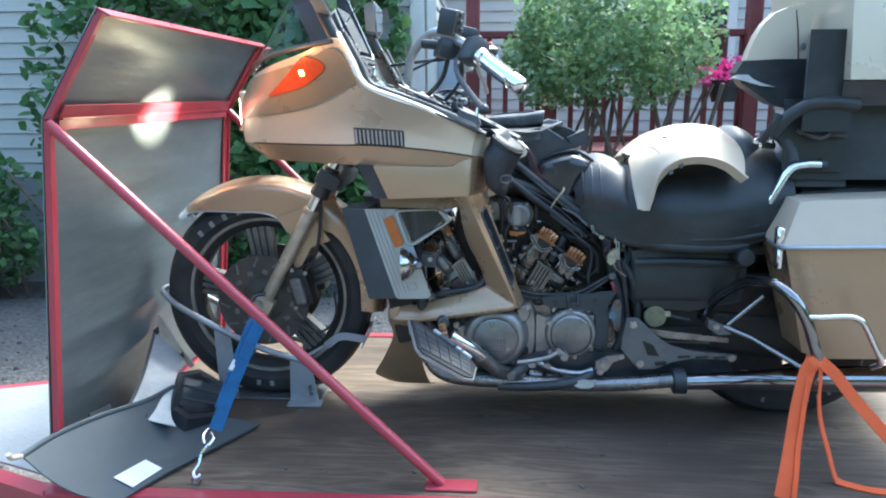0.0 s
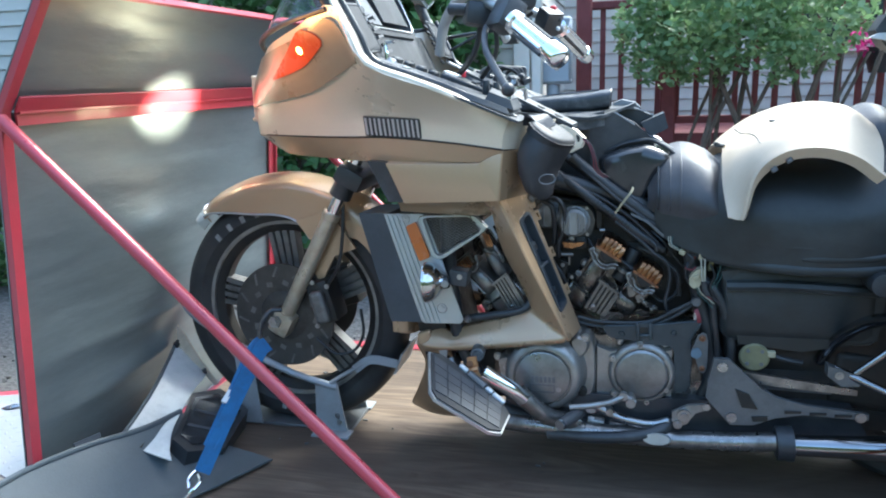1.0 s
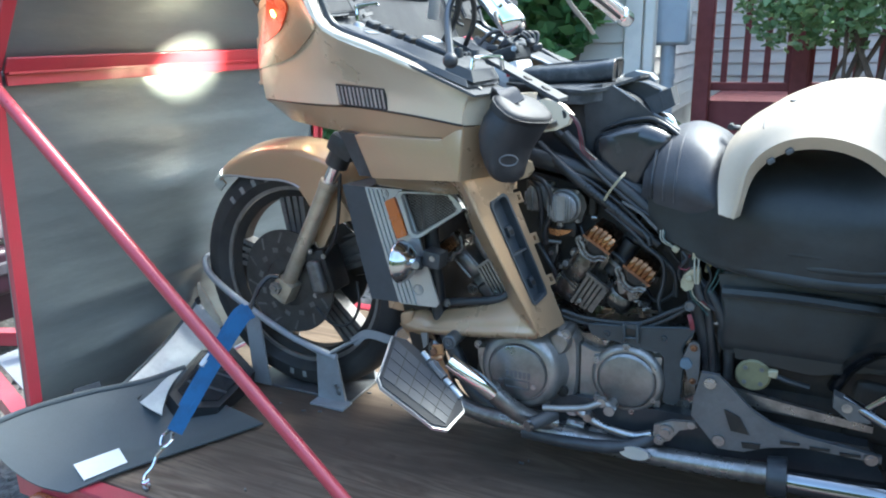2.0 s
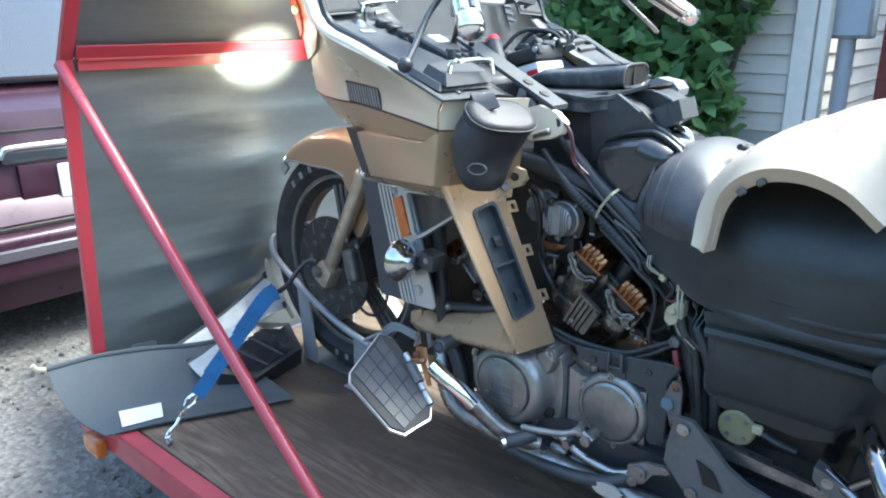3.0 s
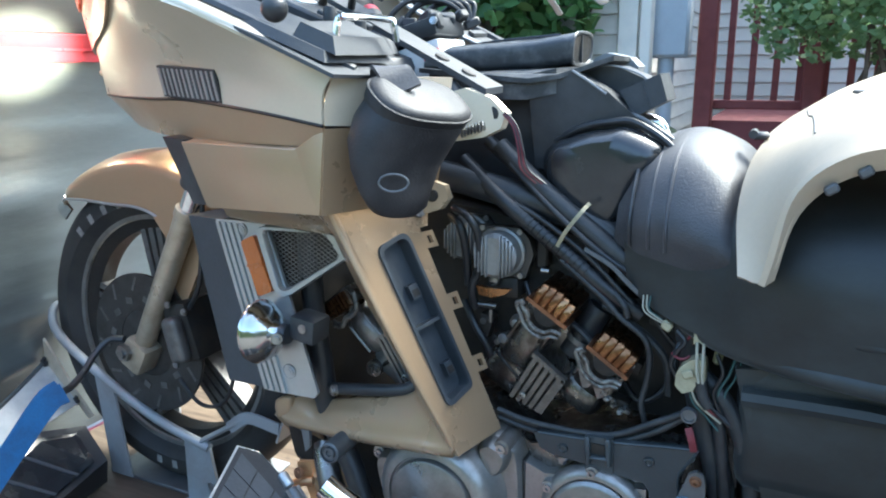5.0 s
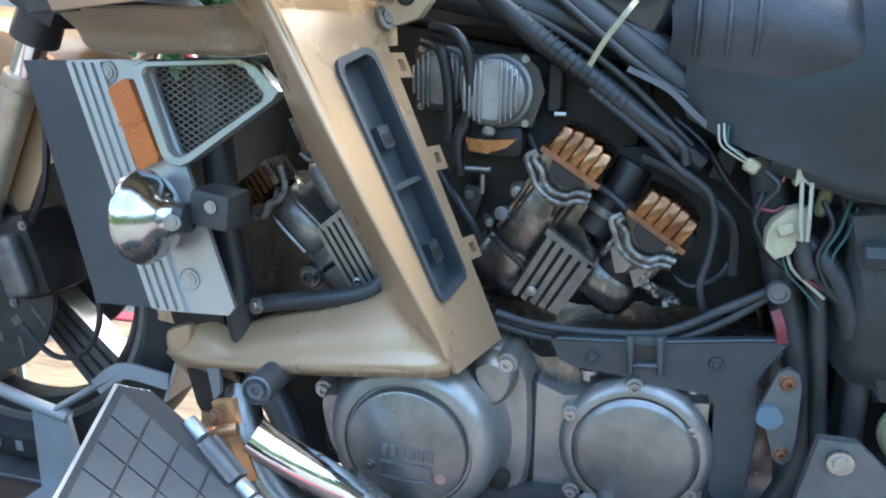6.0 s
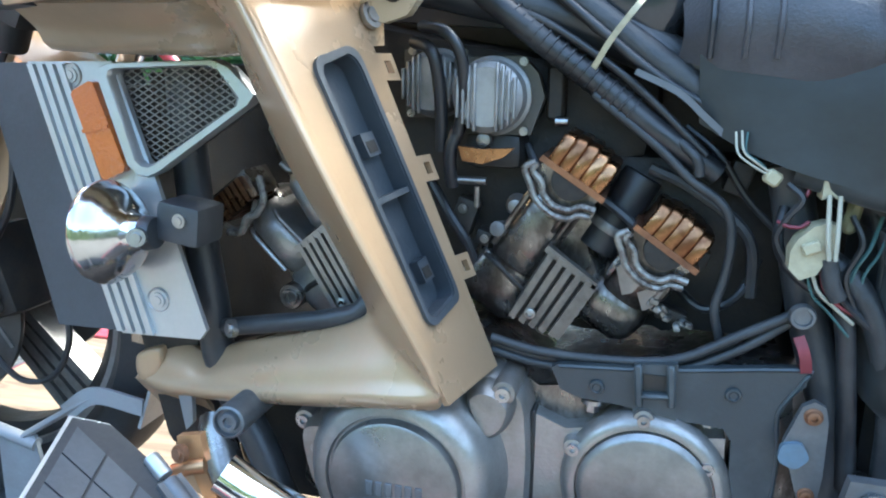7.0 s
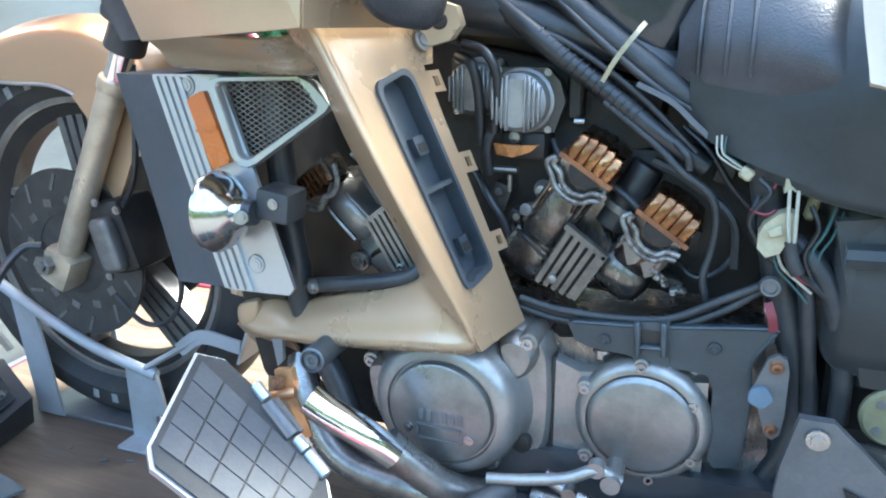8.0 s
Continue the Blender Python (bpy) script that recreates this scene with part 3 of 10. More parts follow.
win = thing("window_1", "white-framed house window with dark glass", "window", (2.55, HY + 2.38, 1.1), kind="structure")
bm = B()
for c, s in (((2.1, 0, 1.75), (0.09, 0.07, 1.5)), ((3.0, 0, 1.75), (0.09, 0.07, 1.5)), ((2.55, 0, 1.04), (0.81, 0.07, 0.09)), ((2.55, 0, 2.46), (0.81, 0.07, 0.09)), ((2.55, 0, 1.75), (0.81, 0.05, 0.05))):
    box(bm, (c[0], HY + 2.36, c[2]), s, 0.004)
part("window_frame", bm, M_TRIM, win)
part("pane", box(B(), (2.55, HY + 2.368, 1.75), (0.83, 0.012, 1.36), 0), M_CARGLASS, win)

# ---- plants ----


def leaves(bm, rng, centre, spread, n, size, keep, droop=0.3):
    """n bent leaves scattered where keep() says."""
    k = 0
    while k < n:
        p = V((rng.gauss(0, 1), rng.gauss(0, 1), rng.gauss(0, 1)))
        p = p.normalized() * rng.random() ** 0.4
        q = V(centre) + V((p.x * spread[0], p.y * spread[1], p.z * spread[2]))
        if not keep(q):
            continue
        k += 1
        s = size * rng.uniform(0.6, 1.4)
        r = Euler((rng.uniform(-1.2, 1.2), rng.uniform(-1.2, 1.2), rng.uniform(0, 6.28))).to_matrix()
        w = s * rng.uniform(0.55, 0.85)
        pts = [(0, -s * 0.5, 0), (w * 0.5, -s * 0.12, -droop * s * 0.2), (w * 0.32, s * 0.28, -droop * s * 0.2), (0, s * 0.62, -droop * s * 0.5), (-w * 0.32, s * 0.28, -droop * s * 0.2), (-w * 0.5, -s * 0.12, -droop * s * 0.2)]
        vs = [bm.verts.new(q + r @ V(c)) for c in pts]
        bm.faces.new((vs[0], vs[1], vs[2], vs[3]))
        bm.faces.new((vs[0], vs[3], vs[4], vs[5]))


def gaps(scale, cut, seed):
    off = V((seed * 7.3, seed * 3.1, seed))
    return lambda q: noise.noise(q * scale + off) > cut


vine = thing("climbing_vine", "green grapevine with broad leaves climbing the house wall", "vine", (-0.7, HY - 0.1, GZ))
bm = B()
rng = random.Random(11)
for i in range(7):
    x = -2.3 + i * 0.28 + rng.uniform(-0.1, 0.1)
    pts = [(x, HY - 0.08, GZ)]
    for j in range(1, 8):
        pts.append((x + rng.uniform(-0.16, 0.16) + j * 0.03, HY - 0.06 - rng.uniform(0, 0.14), GZ + j * 0.36))
    tube(bm, pts, rng.uniform(0.008, 0.018), 6, 4)
for pts in ([(-0.34, 0.10), (-0.26, 0.45), (-0.20, 0.70), (-0.136, 0.928), (-0.046, 1.078), (0.026, 1.216), (0.07, 1.40)], [(-0.26, 0.45), (-0.19, 0.66), (-0.16, 0.805), (-0.097, 0.989), (0.003, 1.165), (0.10, 1.38)], [(-0.30, 0.85), (-0.216, 1.095), (-0.18, 1.199), (-0.10, 1.42)]):
    tube(bm, [(x, HY - 0.08 - 0.01 * (i % 2), z) for i, (x, z) in enumerate(pts)], 0.010, 6, 4)
part("stem", bm, M_BARK, vine)
bm = B()
leaves(bm, random.Random(5), (-0.72, HY - 0.28, 0.75), (0.62, 0.26, 1.5), 2600, 0.100, gaps(2.6, -0.22, 1))
leaves(bm, random.Random(6), (-1.6, HY - 0.35, 0.8), (0.95, 0.3, 1.7), 3600, 0.085, gaps(2.2, -0.2, 2))
leaves(bm, random.Random(7), (-0.25, HY - 0.2, 1.35), (0.35, 0.2, 0.6), 650, 0.10, gaps(3.0, 0.0, 3))
leaves(bm, random.Random(17), (-0.36, HY - 0.22, 0.42), (0.30, 0.18, 0.75), 700, 0.10, gaps(3.0, -0.1, 4))
part("foliage", bm, M_LEAF, vine)

hedge = thing("hedge", "dark green leafy hedge beside the driveway", "hedge", (-3.2, HY - 0.5, GZ))
bm = B()
rng = random.Random(21)
for i in range(14):
    x = -3.9 + i * 0.11
    tube(bm, [(x, HY - 0.5, GZ), (x + rng.uniform(-0.2, 0.2), HY - 0.6, 0.0), (x + rng.uniform(-0.3, 0.3), HY - 0.6, 0.4)], 0.012, 6, 4)
part("stem", bm, M_BARK, hedge)
bm = B()
leaves(bm, random.Random(8), (-3.3, HY - 0.55, 0.05), (1.0, 0.45, 0.62), 4200, 0.06, gaps(2.5, -0.25, 4))
part("foliage", bm, M_LEAF, hedge)

shrub = thing("shrub", "bright green feathery shrub in front of the porch", "shrub", (1.5, HY - 0.25, GZ))
bm = B()
rng = random.Random(31)
for i in range(16):
    a = rng.uniform(0, 6.28)
    x, y = 1.55 + rng.uniform(-0.4, 0.45), HY - 0.25 + rng.uniform(-0.1, 0.1)
    tube(bm, [(1.5 + (x - 1.5) * 0.6, y, GZ), (x, y, 0.3), (x + math.cos(a) * 0.25, y + math.sin(a) * 0.15, 0.95)], rng.uniform(0.008, 0.016), 6, 4)
part("stem", bm, M_BARK, shrub)
bm = B()
leaves(bm, random.Random(9), (1.5, HY - 0.3, 1.28), (0.68, 0.42, 0.52), 6500, 0.042, gaps(3.4, -0.15, 5))
leaves(bm, random.Random(10), (1.05, HY - 0.25, 1.2), (0.35, 0.3, 0.42), 1600, 0.042, gaps(4, -0.1, 6))
part("foliage", bm, M_LEAF2, shrub)

shrub = thing("shrub", "tall green shrub behind the porch rail", "shrub", (3.2, HY - 0.2, GZ))
bm = B()
rng = random.Random(32)
for i in range(10):
    x = 3.2 + rng.uniform(-0.5, 0.5)
    tube(bm, [(x, HY - 0.2, GZ), (x + rng.uniform(-0.1, 0.1), HY - 0.2, 0.4), (x + rng.uniform(-0.3, 0.3), HY - 0.2, 1.1)], 0.012, 6, 4)
part("stem", bm, M_BARK, shrub)
bm = B()
leaves(bm, random.Random(12), (3.3, HY - 0.2, 1.5), (0.8, 0.4, 0.6), 4200, 0.045, gaps(3, -0.1, 7))
part("foliage", bm, M_LEAF2, shrub)

flowers = thing("flower_pot", "dark hanging pot with magenta pink flowers", "flowers", (2.3, HY + 0.1, 0.85))
bm = B()
lathe(bm, [(0.0, 0.0), (0.08, 0.0), (0.12, 0.14), (0.125, 0.15), (0.11, 0.15), (0.0, 0.13)], (2.3, HY + 0.1, 0.83), (0, 0, 1), 20)
part("pot", bm, M_BLACK, flowers)
part("hanger", tube(B(), [(2.3, HY + 0.1, 0.9), (2.3, HY + 0.12, 1.3), (2.3, HY + 0.2, 1.36)], 0.004, 6), M_BLACK, flowers)
bm = B()
leaves(bm, random.Random(13), (2.3, HY + 0.08, 1.03), (0.22, 0.16, 0.12), 420, 0.035, lambda q: True)
part("blossom", bm, M_PINK, flowers, "magenta pink blossoms")

# trees far behind the driveway
for k, (x, y, h, s) in enumerate(((-9.0, 1.2, 4.2, 2.1), (-10.5, 4.5, 5.0, 2.5), (-9.5, -2.5, 4.4, 2.2))):
    tree = thing("tree", "leafy green tree beyond the parked car", "tree", (x, y, GZ), "trees beyond the car")
    bm = B()
    tube(bm, [(x, y, GZ - 0.05), (x + 0.05, y, 1.0), (x - 0.05, y + 0.1, h * 0.75)], 0.13, 10)
    rng = random.Random(50 + k)
    for i in range(7):
        a = i * 0.9 + k
        tube(bm, [(x, y, 0.9 + i * 0.28), (x + math.cos(a) * 0.6, y + math.sin(a) * 0.6, 1.5 + i * 0.33), (x + math.cos(a) * s * 0.7, y + math.sin(a) * s * 0.7, 2.0 + i * 0.36)], 0.045, 6, 4)
    part("trunk", bm, M_BARK, tree)
    bm = B()
    leaves(bm, rng, (x, y, h * 0.66), (s, s, h * 0.52), 3200, 0.17, gaps(0.9, -0.15, 8 + k))
    part("crown", bm, M_LEAF, tree)

# ---- unseen backdrop behind the walk, added to darken reflections and low sky light ----
bm = B()
rng = random.Random(5)
cols = []
for i in range(97):
    a = radians(178 + 205 * i / 96)
    r = 13.0 + 2.0 * noise.noise(V((i * 0.21, 1.0, 0.0)))
    h = 3.6 + 1.8 * noise.noise(V((i * 0.17, 4.0, 0.0))) + 0.9 * rng.random()
    cols.append([bm.verts.new((0.6 + (r + 0.9 * noise.noise(V((i * 0.5, j * 0.7, 9.0))) + 0.35 * rng.random() + 0.05 * j * j * 0.3) * math.cos(a), (r + 0.9 * noise.noise(V((i * 0.5, j * 0.7, 9.0))) + 0.35 * rng.random()) * math.sin(a), GZ - 0.05 + (h - GZ) * j / 12 + (0.3 * rng.random() if j else 0))) for j in range(13)])
for p, q in zip(cols, cols[1:]):
    for j in range(12):
        bm.faces.new((p[j], q[j], q[j + 1], p[j + 1]))
solo("woods", bm, M_BACKDROP, "unseen dark foliage backdrop, added for reflections and dimmer low sky", "woods", kind="stuff", smooth=10)

# ---- parked car ----
CX = -2.0
car = thing("car", "dark maroon car with a chrome-trimmed boot, parked ahead", "car", (CX - 2.2, YC, GZ))
W = 0.84


bm = B()
prof = [(CX + 0.02, -0.28), (CX + 0.05, -0.05), (CX + 0.06, 0.10), (CX + 0.03, 0.16), (CX + 0.0, 0.20), (CX - 0.02, 0.42), (CX - 0.05, 0.56), (CX - 0.16, 0.62), (CX - 0.6, 0.63), (CX - 4.0, 0.50), (CX - 4.25, 0.35), (CX - 4.3, -0.1), (CX - 4.2, -0.28)]
ys = [(-1, 0.90), (-0.93, 0.985), (-0.6, 1.0), (0, 1.0), (0.6, 1.0), (0.93, 0.985), (1, 0.90)]
rows = []
for f, k in ys:
    mid = V((CX - 2.1, 0, 0.15))
    rows.append([bm.verts.new((mid.x + (x - mid.x) * k + (0 if abs(f) < 0.9 else 0), YC + f * W, mid.z + (z - mid.z) * (0.8 if k < 0.95 else 1.0))) for x, z in prof])
for p, q in zip(rows, rows[1:]):
    for i in range(len(prof)):
        j = (i + 1) % len(prof)
        bm.faces.new((p[i], p[j], q[j], q[i]))
bm.faces.new(rows[0][::-1])
bm.faces.new(rows[-1])
part("body", bm, M_CARRED, car, smooth=30)
bm = B()
hexa(bm, [(CX - 0.22, YC - 0.76, 0.615), (CX - 0.22, YC + 0.76, 0.615), (CX - 3.1, YC + 0.76, 0.56), (CX - 3.1, YC - 0.76, 0.56)],
     [(CX - 0.85, YC - 0.58, 1.08), (CX - 0.85, YC + 0.58, 1.08), (CX - 2.2, YC + 0.58, 1.10), (CX - 2.2, YC - 0.58, 1.10)], 0.05, 2)
part("cabin", bm, M_CARRED, car)
part("rear_window", plate(B(), [(CX - 0.25, YC - 0.66, 0.665), (CX - 0.25, YC + 0.66, 0.665), (CX - 0.76, YC + 0.55, 1.040), (CX - 0.76, YC - 0.55, 1.040)], (0.025, 0, 0.03), 0.004), M_CARGLASS, car)
part("plate_recess", box(B(), (CX + 0.004, 0.16, 0.262), (0.014, 0.60, 0.150), 0.005, seg=2), M_CARRED, car)
part("recess_glass", box(B(), (CX + 0.004, 0.13, 0.372), (0.020, 0.66, 0.050), 0.008, seg=2), M_CARGLASS, car, "dark glossy garnish above the plate")
part("chrome_strip", tube(B(), [(CX + 0.012, -0.205, 0.372), (CX + 0.012, -0.190, 0.400), (CX + 0.012, -0.150, 0.416), (CX + 0.012, 0.14, 0.417), (CX + 0.012, 0.43, 0.416), (CX + 0.012, 0.47, 0.400), (CX + 0.012, 0.485, 0.372)], 0.013, 10), M_CHROME, car, "curved chrome boot garnish")
part("boot_seam", box(B(), (CX - 0.030, YC, 0.480), (0.012, 1.40, 0.008), 0.001), M_DARK, car)
part("bumper_gap", box(B(), (CX + 0.060, YC, 0.080), (0.020, 1.56, 0.022), 0.004), M_DARK, car)
part("bumper", box(B(), (CX + 0.075, YC, -0.03), (0.14, 1.66, 0.20), 0.035, seg=3), M_CARRED, car)
part("bumper_strip", box(B(), (CX + 0.148, YC, -0.01), (0.022, 1.58, 0.055), 0.008), M_BUMP, car, "grey rubber bumper strip")
pl = part("number_plate", box(B(), (CX + 0.018, 0.172, 0.250), (0.012, 0.31, 0.150), 0.004), M_WHITE, car)
bm = B()
for i, w in enumerate((0.03, 0.03, 0.03, 0.03, 0.03)):
    box(bm, (CX + 0.0255, 0.072 + i * 0.05, 0.250), (0.002, 0.022, 0.075), 0)
part("bar", bm, M_NAVY, pl)
for sgn in (-1, 1):
    lamp = part("tail_light", box(B(), (CX + 0.0, YC + sgn * 0.60, 0.29), (0.04, 0.34, 0.15), 0.012), M_REDP, car)
    for xx in (-0.75, -3.4):
        bm = B()
        lathe(bm, [(0.0, 0.0), (0.30, 0.0), (0.33, 0.03), (0.33, 0.15), (0.30, 0.18), (0.0, 0.18)], (CX + xx, YC + sgn * 0.70 - 0.09, GZ + 0.33), (0, 1, 0), 28)
        wh = part("wheel", bm, M_RUBBER, car)
        part("rim", lathe(B(), [(0.0, 0.0), (0.19, 0.0), (0.2, 0.01), (0.2, 0.19), (0.19, 0.2), (0.0, 0.2)], (CX + xx, YC + sgn * 0.70 - 0.1, GZ + 0.33), (0, 1, 0), 28), M_STEEL, wh)

# ---- trailer ----
TL, TR_ = -0.60, 0.50
trailer = thing("trailer", "red steel trailer with a plywood deck and aluminium front shield", "trailer", (0.9, YC, GZ))
part("deck", box(B(), (1.01, YC, -0.009), (2.68, TR_ - TL, 0.018), 0.003), M_PLY, trailer, "weathered stained plywood deck")


def angle_iron(bm, a, b, up, side, w=0.034, t=0.005, w2=0.014):
    """An L-section bar from a to b with flanges along up and side."""
    a, b, up, side = V(a), V(b), V(up).normalized(), V(side).normalized()
    prof = [(0, 0), (w, 0), (w, t), (t, t), (t, w2), (0, w2)]
    return hexa(bm, [a + up * p + side * q for p, q in prof], [b + up * p + side * q for p, q in prof], 0.0012)


for y, s in ((TL - 0.048, 1), (TR_ + 0.048, -1)):
    part("side_rail", box(B(), (1.02, y + s * 0.022, -0.03), (2.72, 0.045, 0.066), 0.004), M_RED, trailer)
for x in (-0.355, 0.8, 2.36):
    part("cross_member", box(B(), (x, YC, -0.055), (0.045, TR_ - TL, 0.07), 0.004), M_RED, trailer)
# shield
B0, F0, T0 = V((-0.345, 0, 0.0)), V((-0.268, 0, 0.845)), V((-0.127, 0, 1.066))
for y, s in ((TL, 1), (TR_, -1)):
    part("shield_post", angle_iron(B(), (B0.x, y, -0.04), (F0.x, y, F0.z), (0, s, 0), (1, 0, 0)), M_RED, trailer)
    part("shield_post", angle_iron(B(), (F0.x, y, F0.z), (T0.x, y, T0.z), (0, s, 0), (1, 0, -0.7)), M_RED, trailer)
part("shield_bar", angle_iron(B(), (F0.x + 0.006, TL + 0.04, F0.z), (F0.x + 0.006, TR_ - 0.04, F0.z), (0, 0, -1), (1, 0, 0.1), 0.026), M_RED, trailer)
part("shield_bar", angle_iron(B(), (T0.x, TL, T0.z + 0.003), (T0.x, TR_, T0.z + 0.003), (-0.54, 0, -0.84), (0.86, 0, -0.5), 0.016, 0.004, 0.031), M_RED, trailer)
up = (T0 - F0).normalized()
part("shield_bar", box(B(), F0 + up * 0.020 + V((0.010, (TL + TR_) / 2, -0.003)), (0.005, TR_ - TL - 0.07, 0.034), 0.001, (0, math.degrees(math.atan2(up.x, up.z)), 0)), M_RED, trailer)


def fold(y, z, y0, z0, y1, z1, wide):
    """How far (y, z) lies into a crease that fans out from (y0, z0) and dies away at (y1, z1)."""
    f = (y - y0) / (y1 - y0)
    if f < 0 or f > 1:
        return 0.0
    d = (z - (z0 + (z1 - z0) * f)) / (wide * (0.5 + f))
    return math.exp(-d * d) * min(1, f * 12) * (1 - f) ** 0.6


def sheet(a, b, n=24):
    """A thin sheet between the posts, wavy and creased above the chock's nose."""
    bm = B()
    rows = []
    d = (b - a).normalized()
    nrm = V((-d.z, 0, d.x))
    for i in range(n + 1):
        y = TL + 0.003 + (TR_ - TL - 0.006) * i / n
        row = []
        for j in range(n + 1):
            p = a + (b - a) * (j / n) + V((0, y, 0))
            edge = min(i, n - i, j, n - j) / n
            k = 0.010 * noise.noise(V((y * 2.6, j * 2.16 / n, 3.0))) + 0.006 * noise.noise(V((y * 3.0, p.z * 11.0, 7.0)))
            k += -0.0045 * fold(y, p.z, -0.03, 0.305, -0.62, 0.325, 0.016) - 0.006 * fold(y, p.z, -0.08, 0.215, -0.62, 0.175, 0.020) + 0.005 * fold(y, p.z, -0.05, 0.262, -0.62, 0.250, 0.030)
            row.append(p + nrm * (k * min(1, edge * 6) + 0.004))
        rows.append(row)
    top = [[bm.verts.new(p) for p in r] for r in rows]
    bot = [[bm.verts.new(p + nrm * 0.0025) for p in r] for r in rows]
    for i in range(n):
        for j in range(n):
            bm.faces.new((top[i][j], top[i + 1][j], top[i + 1][j + 1], top[i][j + 1]))
            bm.faces.new((bot[i][j + 1], bot[i + 1][j + 1], bot[i + 1][j], bot[i][j]))
    for i in range(n):
        bm.faces.new((top[i][0], top[i + 1][0], bot[i + 1][0], bot[i][0]))
        bm.faces.new((top[i][n], top[i + 1][n], bot[i + 1][n], bot[i][n]))
        bm.faces.new((top[0][i], top[0][i + 1], bot[0][i + 1], bot[0][i]))
        bm.faces.new((top[n][i], top[n][i + 1], bot[n][i + 1], bot[n][i]))
    return bm


part("shield_sheet", sheet(B0, F0, 90), M_SHEET, trailer, "dull dented aluminium sheet", 60)
part("shield_sheet", sheet(F0, T0), M_SHEET, trailer, "dull dented aluminium sheet", 60)
for y, s in ((TL, 1), (TR_, -1)):
    br = part("brace", cyl(B(), (-0.260, y + s * 0.003, 0.836), (0.568, y + s * 0.039, 0.008), 0.0125, seg=14), M_RED, trailer, "red tubular diagonal brace")
    part("brace_foot", box(B(), (0.590, y + s * 0.039, 0.004), (0.12, 0.05, 0.008), 0.002), M_RED, br)
# tongue
TZ = -0.09
for s in (-1, 1):
    a, b = V((-0.36, YC + s * 0.46, TZ)), V((-1.45, YC + s * 0.04, TZ))
    d = (b - a).normalized()
    w = V((-d.y, d.x, 0)) * 0.024
    part("tongue_beam", hexa(B(), [a + w - V((0, 0, 0.05)), b + w - V((0, 0, 0.05)), b - w - V((0, 0, 0.05)), a - w - V((0, 0, 0.05))],
                             [a + w, b + w, b - w, a - w], 0.004), M_RED, trailer)
part("coupler", box(B(), (-1.52, YC, TZ - 0.02), (0.22, 0.09, 0.08), 0.012), M_STEEL, trailer)
tread = part("tread_plate", plate(B(), [(-0.37, YC - 0.41, TZ + 0.004), (-0.37, YC + 0.41, TZ + 0.004), (-1.15, YC + 0.12, TZ + 0.004), (-1.15, YC - 0.12, TZ + 0.004)], (0, 0, 0.006), 0.001), M_DIAMOND, trailer, "grey aluminium tread plate")
bm = B()
for i in range(22):
    for j in range(22):
        x = -0.40 - i * 0.034
        lim = 0.40 - (-0.37 - x) * 0.372 - 0.02
        y = (j - 10.5) * 0.036 + (0.018 if i % 2 else 0)
        if abs(y) < lim:
            lathe(bm, [(0, 0.0013), (0.5, 0.0010), (1, 0)], (x, YC + y, TZ + 0.010), (0, 0, 1), 6, squash=(0.013 if (i + j) % 2 else 0.004, 0.004 if (i + j) % 2 else 0.013))
part("tread_studs", bm, M_DIAMOND, tread)
jack = part("tongue_jack", cyl(B(), (-1.03, YC - 0.05, GZ + 0.02), (-1.03, YC - 0.05, 0.19), 0.034, seg=20, bev=0.004), M_PLATE, trailer, "dark grey tongue jack post")
part("jack_cap", cyl(B(), (-1.03, YC - 0.05, 0.19), (-1.03, YC - 0.05, 0.235), 0.024, seg=16, bev=0.004), M_BLACK, jack)
part("jack_foot", box(B(), (-1.03, YC - 0.05, GZ + 0.012), (0.14, 0.14, 0.02), 0.004), M_PLATE, jack)
part("safety_chain", tube(B(), [(-1.2, YC + 0.03, TZ + 0.01), (-1.1, YC + 0.07, TZ - 0.02), (-1.0, YC + 0.05, TZ + 0.015), (-0.95, YC + 0.1, TZ + 0.012)], 0.008, 6), M_STEEL, trailer)
part("marker_lamp", box(B(), (-0.23, TL - 0.062, -0.055), (0.075, 0.028, 0.045), 0.008, seg=2), M_SIGNAL, trailer, "amber side marker lamp")
for y in (TL - 0.1, TR_ + 0.1):
    bm = B()
    lathe(bm, [(0.0, 0.0), (0.11, 0.0), (0.16, 0.01), (0.20, 0.03), (0.20, 0.13), (0.16, 0.15), (0.11, 0.16), (0.0, 0.16)], (1.75, y - 0.08, GZ + 0.2), (0, 1, 0), 28)
    part("wheel", bm, M_RUBBER, trailer)
part("axle", cyl(B(), (1.75, TL - 0.1, GZ + 0.2), (1.75, TR_ + 0.1, GZ + 0.2), 0.03), M_RED, trailer)
for s in (TL + 0.03, TR_ - 0.03):
    part("spring", box(B(), (1.75, s, GZ + 0.33), (0.5, 0.05, 0.22), 0.01), M_DARK, trailer)

# ---- motorcycle ----
bike = thing("motorcycle", "champagne and gold touring motorcycle, partly stripped, on a trailer", "motorcycle", (0.8, YC, 0.0))
FX, FY, FZ, FR = 0.022, -0.02, 0.312, 0.308
RX, RZ, RR = 1.50, 0.30, 0.312


def tyre_profile(r, w, rim):
    return [(rim, -w * 0.62), (rim + 0.012, -w * 0.86), (r - 0.055, -w * 1.0), (r - 0.026, -w * 0.97), (r - 0.010, -w * 0.72), (r - 0.002, -w * 0.36), (r, 0),
            (r - 0.002, w * 0.36), (r - 0.010, w * 0.72), (r - 0.026, w * 0.97), (r - 0.055, w * 1.0), (rim + 0.012, w * 0.86), (rim, w * 0.62)]


